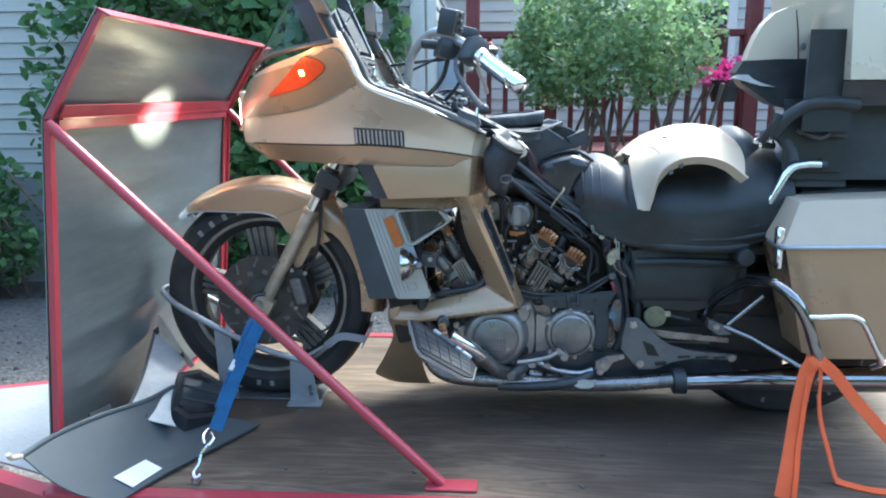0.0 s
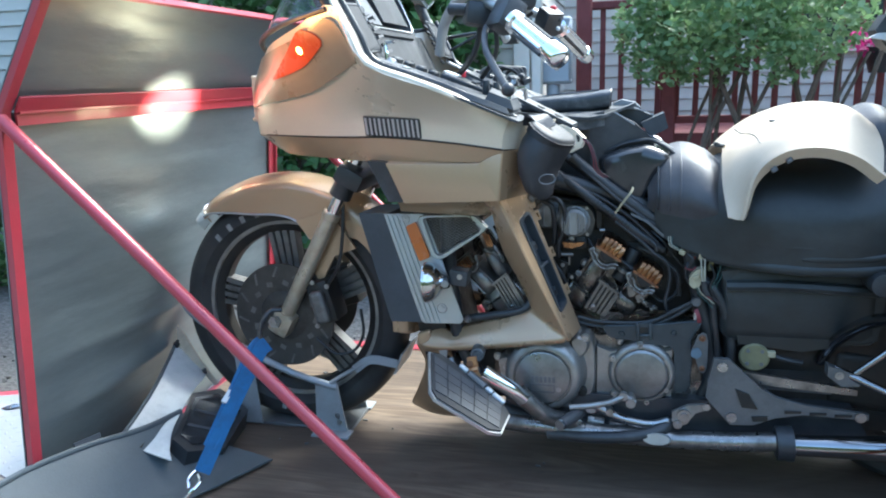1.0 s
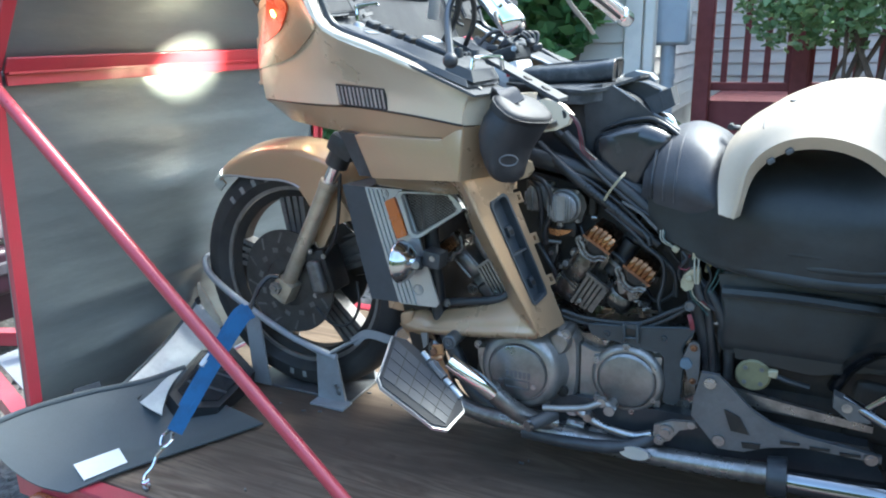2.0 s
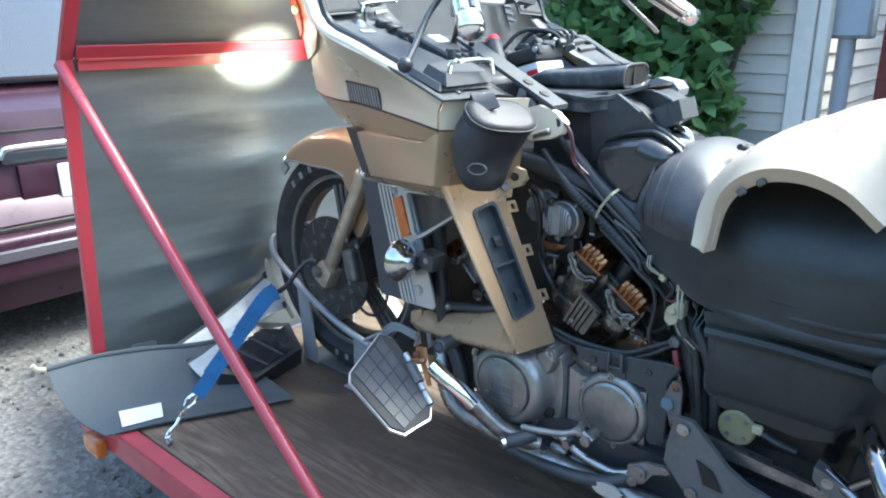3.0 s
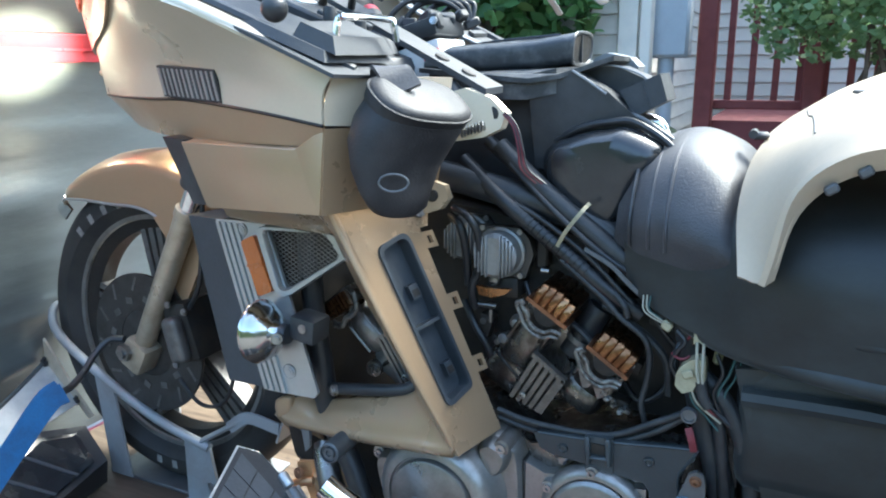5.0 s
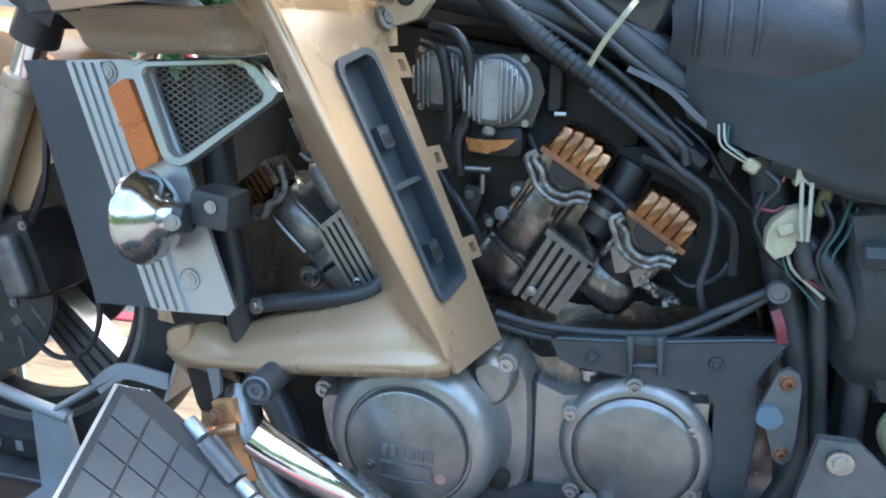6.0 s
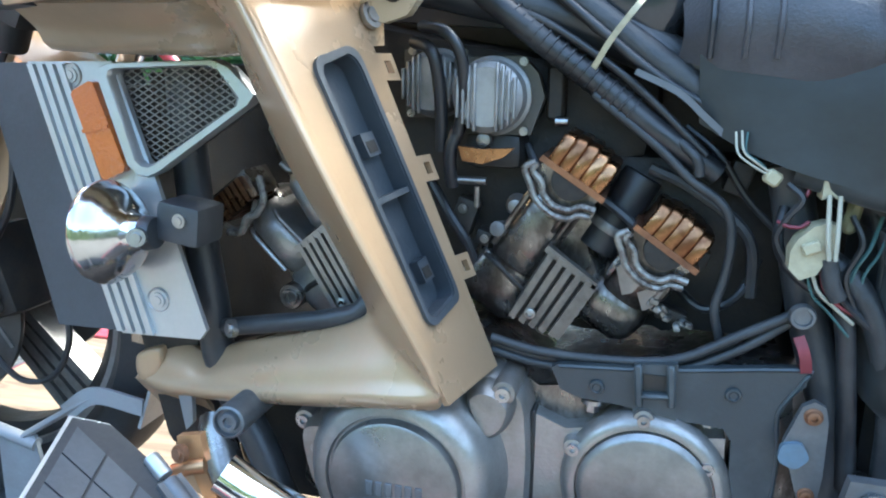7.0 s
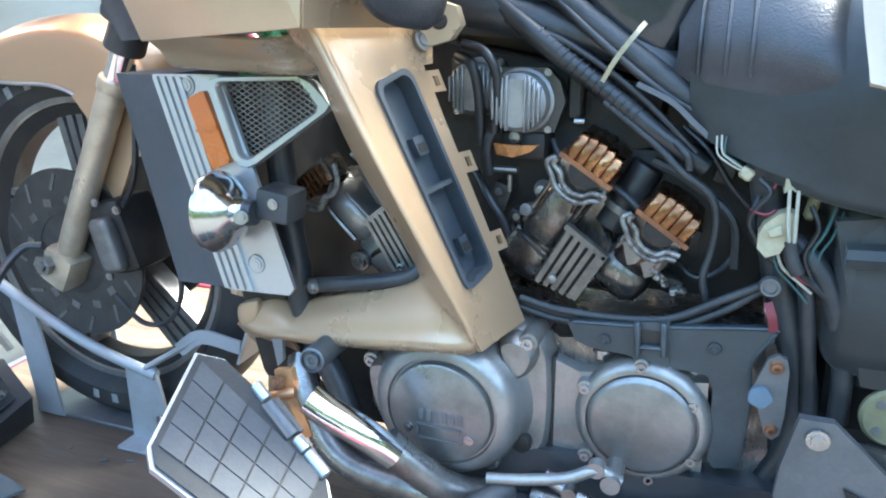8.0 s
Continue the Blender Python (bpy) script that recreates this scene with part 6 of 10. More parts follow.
    prism(bm, [(0.812, 0.357), (0.818, 0.361), (0.900, 0.367), (1.000, 0.380), (1.006, 0.376), (1.006, 0.366), (0.996, 0.354), (0.990, 0.338), (0.994, 0.300), (0.992, 0.238), (0.984, 0.224), (0.966, 0.220), (0.960, 0.228), (0.957, 0.312), (0.950, 0.322), (0.905, 0.325), (0.870, 0.331), (0.836, 0.333), (0.820, 0.339)], YC + s * 0.148, YC + s * 0.156, 0.004, 2)
    gp = part("guard_plate", bm, M_GUARD, bike, "blue-grey plastic guard plate")
    part("plate_rim", tube(B(), [E(0.818, 0.156, 0.3595), E(0.900, 0.156, 0.3655), E(1.000, 0.156, 0.3785), E(1.0035, 0.156, 0.370), E(0.994, 0.156, 0.353), E(0.9885, 0.156, 0.338), E(0.992, 0.156, 0.300), E(0.990, 0.156, 0.240)], 0.0018, 6, 3), M_GUARD, gp)
    bm = B()
    prism(bm, [(0.878, 0.369), (0.912, 0.373), (0.914, 0.325), (0.880, 0.323)], YC + s * 0.152, YC + s * 0.159, 0.003, 2)
    part("clip_base", bm, M_GUARD, gp)
    part("clip_slot", box(B(), E(0.895, 0.1595, 0.356), (0.017, 0.002, 0.013), 0), M_DARK, gp)
    for c_, sz in (((0.883, 0.354), (0.006, 0.036)), ((0.908, 0.356), (0.006, 0.036)), ((0.8955, 0.346), (0.024, 0.004))):
        part("clip_bar", box(B(), E(c_[0], 0.163, c_[1]), (sz[0], 0.008, sz[1]), 0.0015, (0, -5, 0)), M_GUARD, gp)
    for x, z in ((0.850, 0.345), (0.955, 0.352)):
        part("rivet", lathe(B(), [(0, 0.001), (0.003, 0.001), (0.004, 0.0024), (0.0058, 0.002), (0.0065, 0)], E(x, 0.157, z), (0, s, 0), 18), M_GUARD, gp)
    # bracket with the blue pad
    bm = B()
    prism(bm, [(1.002, 0.356), (1.010, 0.361), (1.018, 0.357), (1.021, 0.345), (1.022, 0.300), (1.020, 0.279), (1.014, 0.273), (1.007, 0.277), (0.998, 0.305), (0.991, 0.316), (0.992, 0.326)], YC + s * 0.166, YC + s * 0.172, 0.0025, 2)
    bk = part("lever_bracket", bm, M_PLATE, bike, "grey steel lever bracket")
    part("bolt", lathe(B(), [(0, 0.002), (0.002, 0.002), (0.0026, 0.005), (0.0048, 0.0045), (0.0056, 0.0015), (0.0068, 0.001), (0.0068, 0)], E(1.010, 0.172, 0.349), (0, s, 0), 20), M_RUST, bk, "rusty bolt")
    part("bolt", lathe(B(), [(0, 0.002), (0.002, 0.002), (0.0024, 0.005), (0.0044, 0.0045), (0.005, 0.0015), (0.006, 0.001), (0.006, 0)], E(1.012, 0.172, 0.284), (0, s, 0), 20), M_RUST, bk, "rusty bolt")
    rim = [(0.999 + 0.0105 * (1 + 0.05 * math.cos(5 * a + 0.6)) * math.cos(a), 0.317 + 0.0105 * (1 + 0.05 * math.cos(5 * a + 0.6)) * math.sin(a)) for a in (2 * math.pi * i / 30 for i in range(30))]
    part("pad", prism(B(), rim, YC + s * 0.171, YC + s * 0.176, 0.0015), M_BLUEP, bk, "faded blue lobed washer")


def slot(r, seg):
    """A ring between a circle and a square."""
    ring = []
    for i in range(seg):
        a = 2 * math.pi * i / seg
        c, n = math.cos(a), math.sin(a)
        ring.append((r * math.copysign(abs(c) ** 0.5, c), r * math.copysign(abs(n) ** 0.5, n)))
    return ring


def finned_plate(p0, p1, p2, p3, count, s, mat, parent, edge):
    """A cover with thick ribs between a raised rim and its lower edge."""
    n = V((0, s, 0))
    fp_ = part("fin_plate", plate(B(), [p0, p1, p2, p3], n * 0.004, 0.002), M_DARK, parent, "finned cover plate")
    u, w = (p1 - p0).normalized(), (p3 - p0).normalized()
    part("fin_rim", plate(B(), [p0 - u * 0.002 - w * 0.002, p1 + u * 0.002 - w * 0.002, p1 + u * 0.002 + w * 0.004, p0 - u * 0.002 + w * 0.004], n * 0.011, 0.0025, 2), mat, fp_)
    part("fin_rim", plate(B(), [p1 - u * 0.003, p1 + u * 0.003, p2 + u * 0.003, p2 - u * 0.003] if edge else [p0 - u * 0.003, p0 + u * 0.003, p3 + u * 0.003, p3 - u * 0.003], n * 0.011, 0.0025, 2), mat, fp_)
    for i in range(count):
        f = (i + 0.5) / count
        a, b = p0.lerp(p1, f), p3.lerp(p2, f)
        e = u * ((p1 - p0).length / count * 0.30)
        part("fin", plate(B(), [a - e, a + e, b + e, b - e], n * 0.012, 0.0016, 2), mat, fp_)
    part("screw", lathe(B(), [(0, 0.002), (0.0022, 0.002), (0.0026, 0.0036), (0.0046, 0.003), (0.005, 0)], p3.lerp(p2, 0.42).lerp(p0, 0.16) + n * 0.011, (0, s, 0), 16), M_STEEL, fp_)


def wave(E, pts, r, name, mat, parent):
    """A worn gasket flange that follows the foot of a cover."""
    return part(name, tube(B(), [E(*p) for p in pts], r, 8, 4), mat, parent)


# V-four cylinders: the front bank leans forward, the rear one back
for s in (-1, 1):
    def E(x, y, z):
        return (x, YC + s * y, z)
    # front cylinder
    fc = part("front_cylinder", mound(E, [(0.492, 0.452), (0.505, 0.478), (0.530, 0.480), (0.548, 0.455), (0.575, 0.438), (0.610, 0.440), (0.645, 0.395), (0.62, 0.360), (0.575, 0.355), (0.545, 0.385), (0.535, 0.42), (0.512, 0.432)], 0.05, 0.082, 0.098), M_ALU_DIRTY, bike, "cast aluminium front cylinder")
    for (mx, mz), (dx, dz), run in (
            ((0.520, 0.465), (0.711, -0.703), ((0.000, 0.017, 0.112), (0.010, 0.0185, 0.124), (0.040, 0.020, 0.126), (0.064, 0.0215, 0.124), (0.074, 0.018, 0.112))),
            ((0.560, 0.425), (0.63, -0.777), ((0.006, 0.020, 0.106), (0.014, 0.028, 0.117), (0.040, 0.031, 0.119), (0.066, 0.028, 0.112), (0.076, 0.020, 0.098))),
            ((0.558, 0.503), (0.55, -0.835), ((0.000, 0.011, 0.108), (0.010, 0.0135, 0.119), (0.050, 0.0145, 0.120), (0.068, 0.012, 0.108)))):
        dn, e = V((dx, 0, dz)), V((-dz, 0, dx))
        part("barrel", loft([[V((mx, 0, mz)) + dn * v + e * hw * math.copysign(abs(math.cos(a)) ** 0.5, math.cos(a)) + V((0, YC + s * (0.06 + (y1 - 0.06) * math.copysign(abs(math.sin(a)) ** 0.6, math.sin(a))), 0)) for a in (2 * math.pi * i / 16 for i in range(16))] for v, hw, y1 in run]), M_ALU, fc, "", 50)
    for a, b in (((0.541, 0.467), (0.583, 0.428)), ((0.516, 0.447), (0.552, 0.410))):
        part("casting_rib", tube(B(), [E(a[0], 0.118, a[1]), E(a[0] * 0.8 + b[0] * 0.2, 0.1235, a[1] * 0.8 + b[1] * 0.2), E(b[0], 0.1225, b[1])], 0.0022, 8, 3), M_ALU, fc)
    part("barrel_band", tube(B(), [E(0.566, 0.104, 0.383), E(0.572, 0.1185, 0.393), E(0.588, 0.1205, 0.404)], 0.0028, 8, 3), M_DARK, fc)
    part("barrel_foot", lathe(B(), [(0.0, 0.030), (0.004, 0.030), (0.005, 0.033), (0.008, 0.033), (0.0085, 0.028), (0.0115, 0.028), (0.0125, 0.026), (0.0125, 0.0)], E(0.556, 0.095, 0.384), (0, s, 0), 24), M_ALU_DIRTY, fc)
    finned_plate(V(E(0.572, 0.1265, 0.437)), V(E(0.602, 0.1265, 0.461)), V(E(0.643, 0.1265, 0.391)), V(E(0.611, 0.1265, 0.372)), 5, s, M_ALU, bike, True)
    hc = part("head_cover", plate(B(), [E(0.483, 0.09, 0.478), E(0.518, 0.09, 0.506), E(0.532, 0.09, 0.484), E(0.497, 0.09, 0.455)], (0, s * 0.042, 0), 0.005, 2), M_ALU_DIRTY, bike, "ribbed front head cover")
    for i in range(6):
        a = V(E(0.4855, 0.10, 0.4745)).lerp(V(E(0.5185, 0.10, 0.501)), (i + 0.5) / 6)
        b = a + V((0.0125, 0, -0.020))
        e = V((0.0019, 0, 0.0015))
        part("rib", plate(B(), [a - e, a + e, b + e, b - e], (0, s * 0.042, 0), 0.0014, 2), M_COPPER, hc)
    wave(E, [(0.534, 0.132, 0.500), (0.540, 0.136, 0.480), (0.532, 0.136, 0.466), (0.522, 0.136, 0.462), (0.515, 0.136, 0.448), (0.500, 0.134, 0.446)], 0.0036, "gasket_flange", M_GASKET, hc)
    wave(E, [(0.528, 0.128, 0.478), (0.520, 0.130, 0.456), (0.506, 0.130, 0.448), (0.494, 0.130, 0.452)], 0.0026, "gasket_flange", M_GASKET, hc)
    # intake of the front bank
    ist = part("intake_stub", cyl(B(), E(0.548, 0.09, 0.530), E(0.583, 0.09, 0.470), 0.019, seg=18, bev=0.003), M_ALU_DIRTY, bike)
    part("stub_cover", plate(B(), [E(0.540, 0.09, 0.545), E(0.556, 0.09, 0.552), E(0.572, 0.09, 0.520), E(0.556, 0.09, 0.510)], (0, s * 0.032, 0), 0.004, 2), M_ALU_DIRTY, ist)
    for i in range(3):
        part("rib", plate(B(), [E(0.548 + i * 0.006, 0.12, 0.548 - i * 0.001), E(0.551 + i * 0.006, 0.12, 0.549 - i * 0.001), E(0.563 + i * 0.005, 0.12, 0.520), E(0.560 + i * 0.005, 0.12, 0.518)], (0, s * 0.006, 0), 0.001), M_COPPER, ist)
    wave(E, [(0.552, 0.122, 0.512), (0.562, 0.124, 0.506), (0.574, 0.124, 0.506), (0.586, 0.122, 0.494)], 0.0030, "gasket_flange", M_GASKET, ist)
    # rear bank, inner and outer cylinders
    rc = part("rear_cylinder", mound(E, [(0.790, 0.500), (0.776, 0.462), (0.752, 0.430), (0.748, 0.400), (0.769, 0.375), (0.805, 0.368), (0.842, 0.388), (0.846, 0.425), (0.836, 0.450), (0.842, 0.480), (0.825, 0.500)], 0.05, 0.080, 0.098), M_ALU_DIRTY, bike, "oily cast aluminium rear cylinder")
    part("sensor", cyl(B(), E(0.760, 0.105, 0.462), E(0.757, 0.130, 0.466), 0.007, seg=12, bev=0.002), M_SPOKE, rc)
    part("sensor", lathe(B(), [(0, 0.016), (0.006, 0.014), (0.009, 0.008), (0.010, 0)], E(0.770, 0.105, 0.484), (0, s, 0), 16), M_ALU, rc)
    finned_plate(V(E(0.803, 0.1265, 0.454)), V(E(0.842, 0.1265, 0.426)), V(E(0.812, 0.1265, 0.376)), V(E(0.769, 0.1265, 0.393)), 5, s, M_FINPLATE, bike, True)
    rc2 = part("rear_cylinder", mound(E, [(0.868, 0.470), (0.862, 0.452), (0.846, 0.436), (0.838, 0.405), (0.850, 0.375), (0.880, 0.380), (0.905, 0.41), (0.918, 0.440), (0.900, 0.455)], 0.05, 0.078, 0.096), M_ALU_DIRTY, bike, "oily cast aluminium rear cylinder")
    for host, (mx, mz), (dx, dz), runs in (
            (rc, (0.819, 0.512), (-0.541, -0.841), (((0.000, 0.026, 0.112), (0.014, 0.0265, 0.124), (0.060, 0.0265, 0.126), (0.092, 0.0255, 0.124), (0.100, 0.023, 0.114)),
                                                  ((0.092, 0.026, 0.106), (0.098, 0.033, 0.116), (0.118, 0.036, 0.118), (0.142, 0.034, 0.112), (0.150, 0.028, 0.098)))),
            (rc2, (0.8955, 0.458), (-0.559, -0.829), (((0.000, 0.024, 0.108), (0.010, 0.0265, 0.120), (0.040, 0.026, 0.122), (0.058, 0.024, 0.116), (0.064, 0.020, 0.106)),
                                                     ((0.048, 0.024, 0.098), (0.056, 0.031, 0.110), (0.072, 0.034, 0.116), (0.090, 0.032, 0.110), (0.100, 0.025, 0.096))))):
        dn, e = V((dx, 0, dz)), V((-dz, 0, dx))
        for run in runs:
            part("barrel", loft([[V((mx, 0, mz)) + dn * v + e * hw * math.copysign(abs(math.cos(a)) ** 0.5, math.cos(a)) + V((0, YC + s * (0.06 + (y1 - 0.06) * math.copysign(abs(math.sin(a)) ** 0.6, math.sin(a))), 0)) for a in (2 * math.pi * i / 16 for i in range(16))] for v, hw, y1 in run]), M_ALU_DIRTY, host, "", 50)
        for u, v0, v1, w in ((-0.0225, 0.012, 0.086 if host is rc else 0.050, 0.0030), (0.012, 0.010, 0.050 if host is rc else 0.040, 0.0022), (0.0185, 0.008, 0.060 if host is rc else 0.046, 0.0022)):
            c0, c1 = V((mx, 0, mz)) + dn * v0 + e * u, V((mx, 0, mz)) + dn * v1 + e * u
            y_ = 0.1245 if host is rc else 0.1200
            part("casting_rib", tube(B(), [c0 + V((0, YC + s * (y_ - 0.003), 0)), c0.lerp(c1, 0.2) + V((0, YC + s * y_, 0)), c0.lerp(c1, 0.8) + V((0, YC + s * y_, 0)), c1 + V((0, YC + s * (y_ - 0.004), 0))], w, 8, 3), M_ALU_DIRTY, host)
    part("barrel_seam", tube(B(), [E(0.745, 0.116, 0.440), E(0.757, 0.1245, 0.434), E(0.772, 0.1255, 0.420), E(0.782, 0.124, 0.411)], 0.0022, 8), M_DARK, rc)
    part("coolant_pipe", cyl(B(), E(0.874, 0.085, 0.512), E(0.838, 0.092, 0.446), 0.0175, seg=20, bev=0.003), M_HOSE, rc2)
    part("pipe_band", cyl(B(), E(0.851, 0.090, 0.470), E(0.847, 0.0905, 0.463), 0.019, seg=20, bev=0.001), M_SPOKE, rc2)
    part("lifting_tab", plate(B(), [E(0.858, 0.122, 0.440), E(0.866, 0.124, 0.447), E(0.873, 0.125, 0.446), E(0.881, 0.125, 0.432), E(0.872, 0.124, 0.420), E(0.864, 0.122, 0.417)], (0, s * 0.006, 0), 0.0025, 2), M_ALUCAP, rc2, "pale worn metal tab")
    part("lifting_tab", plate(B(), [E(0.876, 0.116, 0.418), E(0.888, 0.118, 0.424), E(0.897, 0.117, 0.421), E(0.889, 0.116, 0.406), E(0.881, 0.115, 0.402)], (0, s * 0.005, 0), 0.002, 2), M_ALUCAP, rc2)
    for (tx, tz), (rx_, rz_), yo in (((0.816, 0.553), (0.858, 0.526), 0.0), ((0.893, 0.500), (0.934, 0.472), -0.004)):
        a, b = V((tx, 0, tz)), V((rx_, 0, rz_))
        e = (b - a).normalized()
        dn = V((e.z, 0, -e.x))
        o = V((0, YC + s * (0.066 + yo), 0))
        th = V((0, s * 0.074, 0))
        cv = part("cam_cover", plate(B(), [a + o + dn * 0.004, b + o + dn * 0.004, b + o + dn * 0.031, a + o + dn * 0.031], th * 0.94, 0.003, 2), M_COPPERD, bike, "heat-stained gold ribbed cam cover")
        for i in range(5):
            c = a.lerp(b, (i + 0.5) / 5) + o
            h = 0.0046 + 0.003 * (abs(i - 2) / 2) ** 2
            part("rib", sweep(B(), smooth_path([c + dn * 0.0285 + th * 0.97, c + dn * 0.018 + th * 0.985, c + dn * (h + 0.004) + th * 0.965, c + dn * h + th * 0.90, c + dn * h + th * 0.55, c + dn * (h + 0.002) + th * 0.10], 5), slot(0.0058, 16)), M_COPPER, cv)
        part("flange", plate(B(), [a + o + dn * 0.0282 - e * 0.006, b + o + dn * 0.0282 + e * 0.005, b + o + dn * 0.0332 + e * 0.005, a + o + dn * 0.0332 - e * 0.006], th * 1.06, 0.0022, 3), M_COPPERD, cv)
        m = a.lerp(b, 0.5) + o + dn * 0.033
        part("cam_plug", cyl(B(), m, m + th * 1.03, 0.0165, seg=28, bev=0.002), M_DARK, cv)
        def K(u, v, y=1.06):
            return tuple(m + e * u + dn * v + th * y)
        for off in (0.0, 0.0065):
            part("gasket_flange", tube(B(), [K(-0.030 - off * 0.3, 0.003), K(-0.030 - off, 0.010 + off * 0.3), K(-0.019 - off, 0.014 + off), K(-0.012 - off * 0.6, 0.021 + off), K(0.0, 0.024 + off), K(0.012 + off * 0.4, 0.020 + off), K(0.018 + off * 0.3, 0.012 + off), K(0.029, 0.008 + off)], 0.0030, 8, 4), M_GASKET, cv, "worn wavy gasket flange")
        part("head", plate(B(), [a + o + dn * 0.032 - e * 0.004, b + o + dn * 0.032 + e * 0.002, b + o + dn * 0.058 - e * 0.004, a + o + dn * 0.058], th * 0.94, 0.005, 2), M_ALU_DIRTY, cv)
    # carburettor tops
    for cx, cz, cy, r in ((0.747, 0.576, 0.100, 0.030), (0.690, 0.585, 0.070, 0.028)):
        bm = B()
        lathe(bm, [(0.0, 0.038), (r * 0.80, 0.038), (r * 0.97, 0.033), (r * 1.0, 0.026), (r * 1.0, 0.016), (r * 1.10, 0.014), (r * 1.10, 0.004), (r * 0.9, 0.0), (r * 0.8, -0.05), (0, -0.05)], E(cx, cy, cz), (0, s, 0), 40)
        cb = part("carburettor", bm, M_CARB, bike, "cast aluminium carburettor top")
        for i in range(11):
            o = (i - 5) * 0.0047
            if abs(i - 5) < 2.0:
                continue
            h = math.sqrt(max(0.0, (r * 0.96) ** 2 - o * o))
            part("rib", box(B(), E(cx + o, cy + 0.0375, cz), (0.0024, 0.0085, h * 2), 0.0008), M_CARB, cb)
        part("collar", prism(B(), [(cx - r * 1.15, cz + r * 1.05), (cx + r * 0.8, cz + r * 1.10), (cx + r * 1.25, cz + r * 0.65), (cx + r * 1.45, cz), (cx + r * 1.1, cz - r * 1.05), (cx - r * 1.1, cz - r * 1.1)], YC + s * (cy - 0.004), YC + s * (cy + 0.010), 0.003, 2), M_DISC, cb)
        for ax, az in ((-0.85, 1.0), (0.85, 0.95), (0.9, -0.95), (-0.9, -0.95)):
            part("screw", bolt(B(), E(cx + ax * r, cy + 0.010, cz + az * r), (0, s, 0), 0.0036, 0.005), M_STEEL, cb)
        part("lever", box(B(), E(cx + r * 1.7, cy - 0.01, cz + 0.003), (0.016, 0.02, 0.046), 0.003), M_DARK, cb)
        part("spring", cyl(B(), E(cx + r * 1.75, cy + 0.004, cz - 0.020), E(cx + r * 2.1, cy + 0.004, cz - 0.020), 0.004, seg=10), M_STEEL, cb)
    bm = B()
    box(bm, E(0.748, 0.085, 0.53), (0.05, 0.06, 0.03), 0.008, seg=2)
    part("float_bowl", bm, M_DARK, bike)
    part("drain_plug", lathe(B(), [(0, 0.008), (0.006, 0.006), (0.007, 0.0)], E(0.742, 0.118, 0.540), (0, s, 0), 14), M_DARKPIPE, bike)
# near-black filler blocks: the dark void of the V is put into their colour
part("engine_bay", prism(B(), [(0.60, 0.50), (0.63, 0.67), (0.80, 0.68), (0.95, 0.60), (1.08, 0.56), (1.08, 0.40), (0.90, 0.36)], YC - 0.045, YC + 0.045, 0.01), M_DARK, bike, "near-black block filling the dark middle of the engine bay")
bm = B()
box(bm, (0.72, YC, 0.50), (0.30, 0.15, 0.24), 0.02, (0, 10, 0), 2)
part("engine_core", bm, M_DARK, bike, "near-black block filling the dark void in the V")
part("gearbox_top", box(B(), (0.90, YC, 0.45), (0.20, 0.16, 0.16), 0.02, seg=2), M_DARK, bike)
# plug caps and small clutter in the V, some of it added for glints
for pts, r, mat in (
        ([(0.80, -0.150, 0.515), (0.845, -0.160, 0.492), (0.872, -0.165, 0.470), (0.880, -0.160, 0.440)], 0.0042, M_HOSE),
        ([(0.775, -0.145, 0.535), (0.790, -0.158, 0.505), (0.782, -0.160, 0.478), (0.765, -0.150, 0.460)], 0.0034, M_HOSE),
        ([(0.880, -0.150, 0.520), (0.915, -0.160, 0.505), (0.958, -0.165, 0.470), (0.965, -0.160, 0.420)], 0.0050, M_TAPE),
        ([(0.905, -0.140, 0.420), (0.930, -0.158, 0.405), (0.955, -0.162, 0.420), (0.970, -0.150, 0.450)], 0.0036, M_HOSE),
        ([(0.690, -0.150, 0.500), (0.712, -0.162, 0.470), (0.730, -0.160, 0.440), (0.735, -0.150, 0.400)], 0.0045, M_HOSE),
        ([(0.905, -0.150, 0.555), (0.930, -0.160, 0.535), (0.955, -0.162, 0.500), (0.985, -0.160, 0.470)], 0.0030, M_HOSE)):
    part("plug_lead", tube(B(), pts, r, 8), mat, bike)
for x, z, w, h in ((0.722, 0.470, 0.020, 0.034), (0.740, 0.452, 0.014, 0.014), (0.920, 0.448, 0.022, 0.016), (0.948, 0.515, 0.018, 0.026), (0.905, 0.395, 0.026, 0.012)):
    part("bracket", box(B(), (x, -0.148, z), (w, 0.020, h), 0.003, (0, 18, 0), 2), M_DARK, bike)
# made-up bright bolts that give the V its little glints
for x, z, r in ((0.722, 0.478, 0.0045), (0.742, 0.452, 0.004), (0.920, 0.450, 0.004), (0.900, 0.398, 0.0035), (0.915, 0.392, 0.0035), (0.860, 0.395, 0.004)):
    part("glint_bolt", bolt(B(), (x, -0.158, z), (0, -1, 0), r, 0.004), M_STEEL, bike)
rnd = random.Random(12)
for i in range(9):
    x, z = 0.888 + 0.0034 * i + rnd.uniform(-0.004, 0.004), 0.410 - 0.0024 * i + rnd.uniform(-0.006, 0.006)
    part("corroded_plug", box(B(), (x, YC - 0.118, z), (rnd.uniform(0.005, 0.010), 0.010, rnd.uniform(0.003, 0.007)), 0.001, (0, rnd.uniform(-60, 60), rnd.uniform(-25, 25))), M_GASKET if i % 3 else M_CARB, bike)
part("vacuum_tap", cyl(B(), (0.718, YC - 0.12, 0.505), (0.745, YC - 0.12, 0.505), 0.0035, seg=10), M_DARKPIPE, bike)
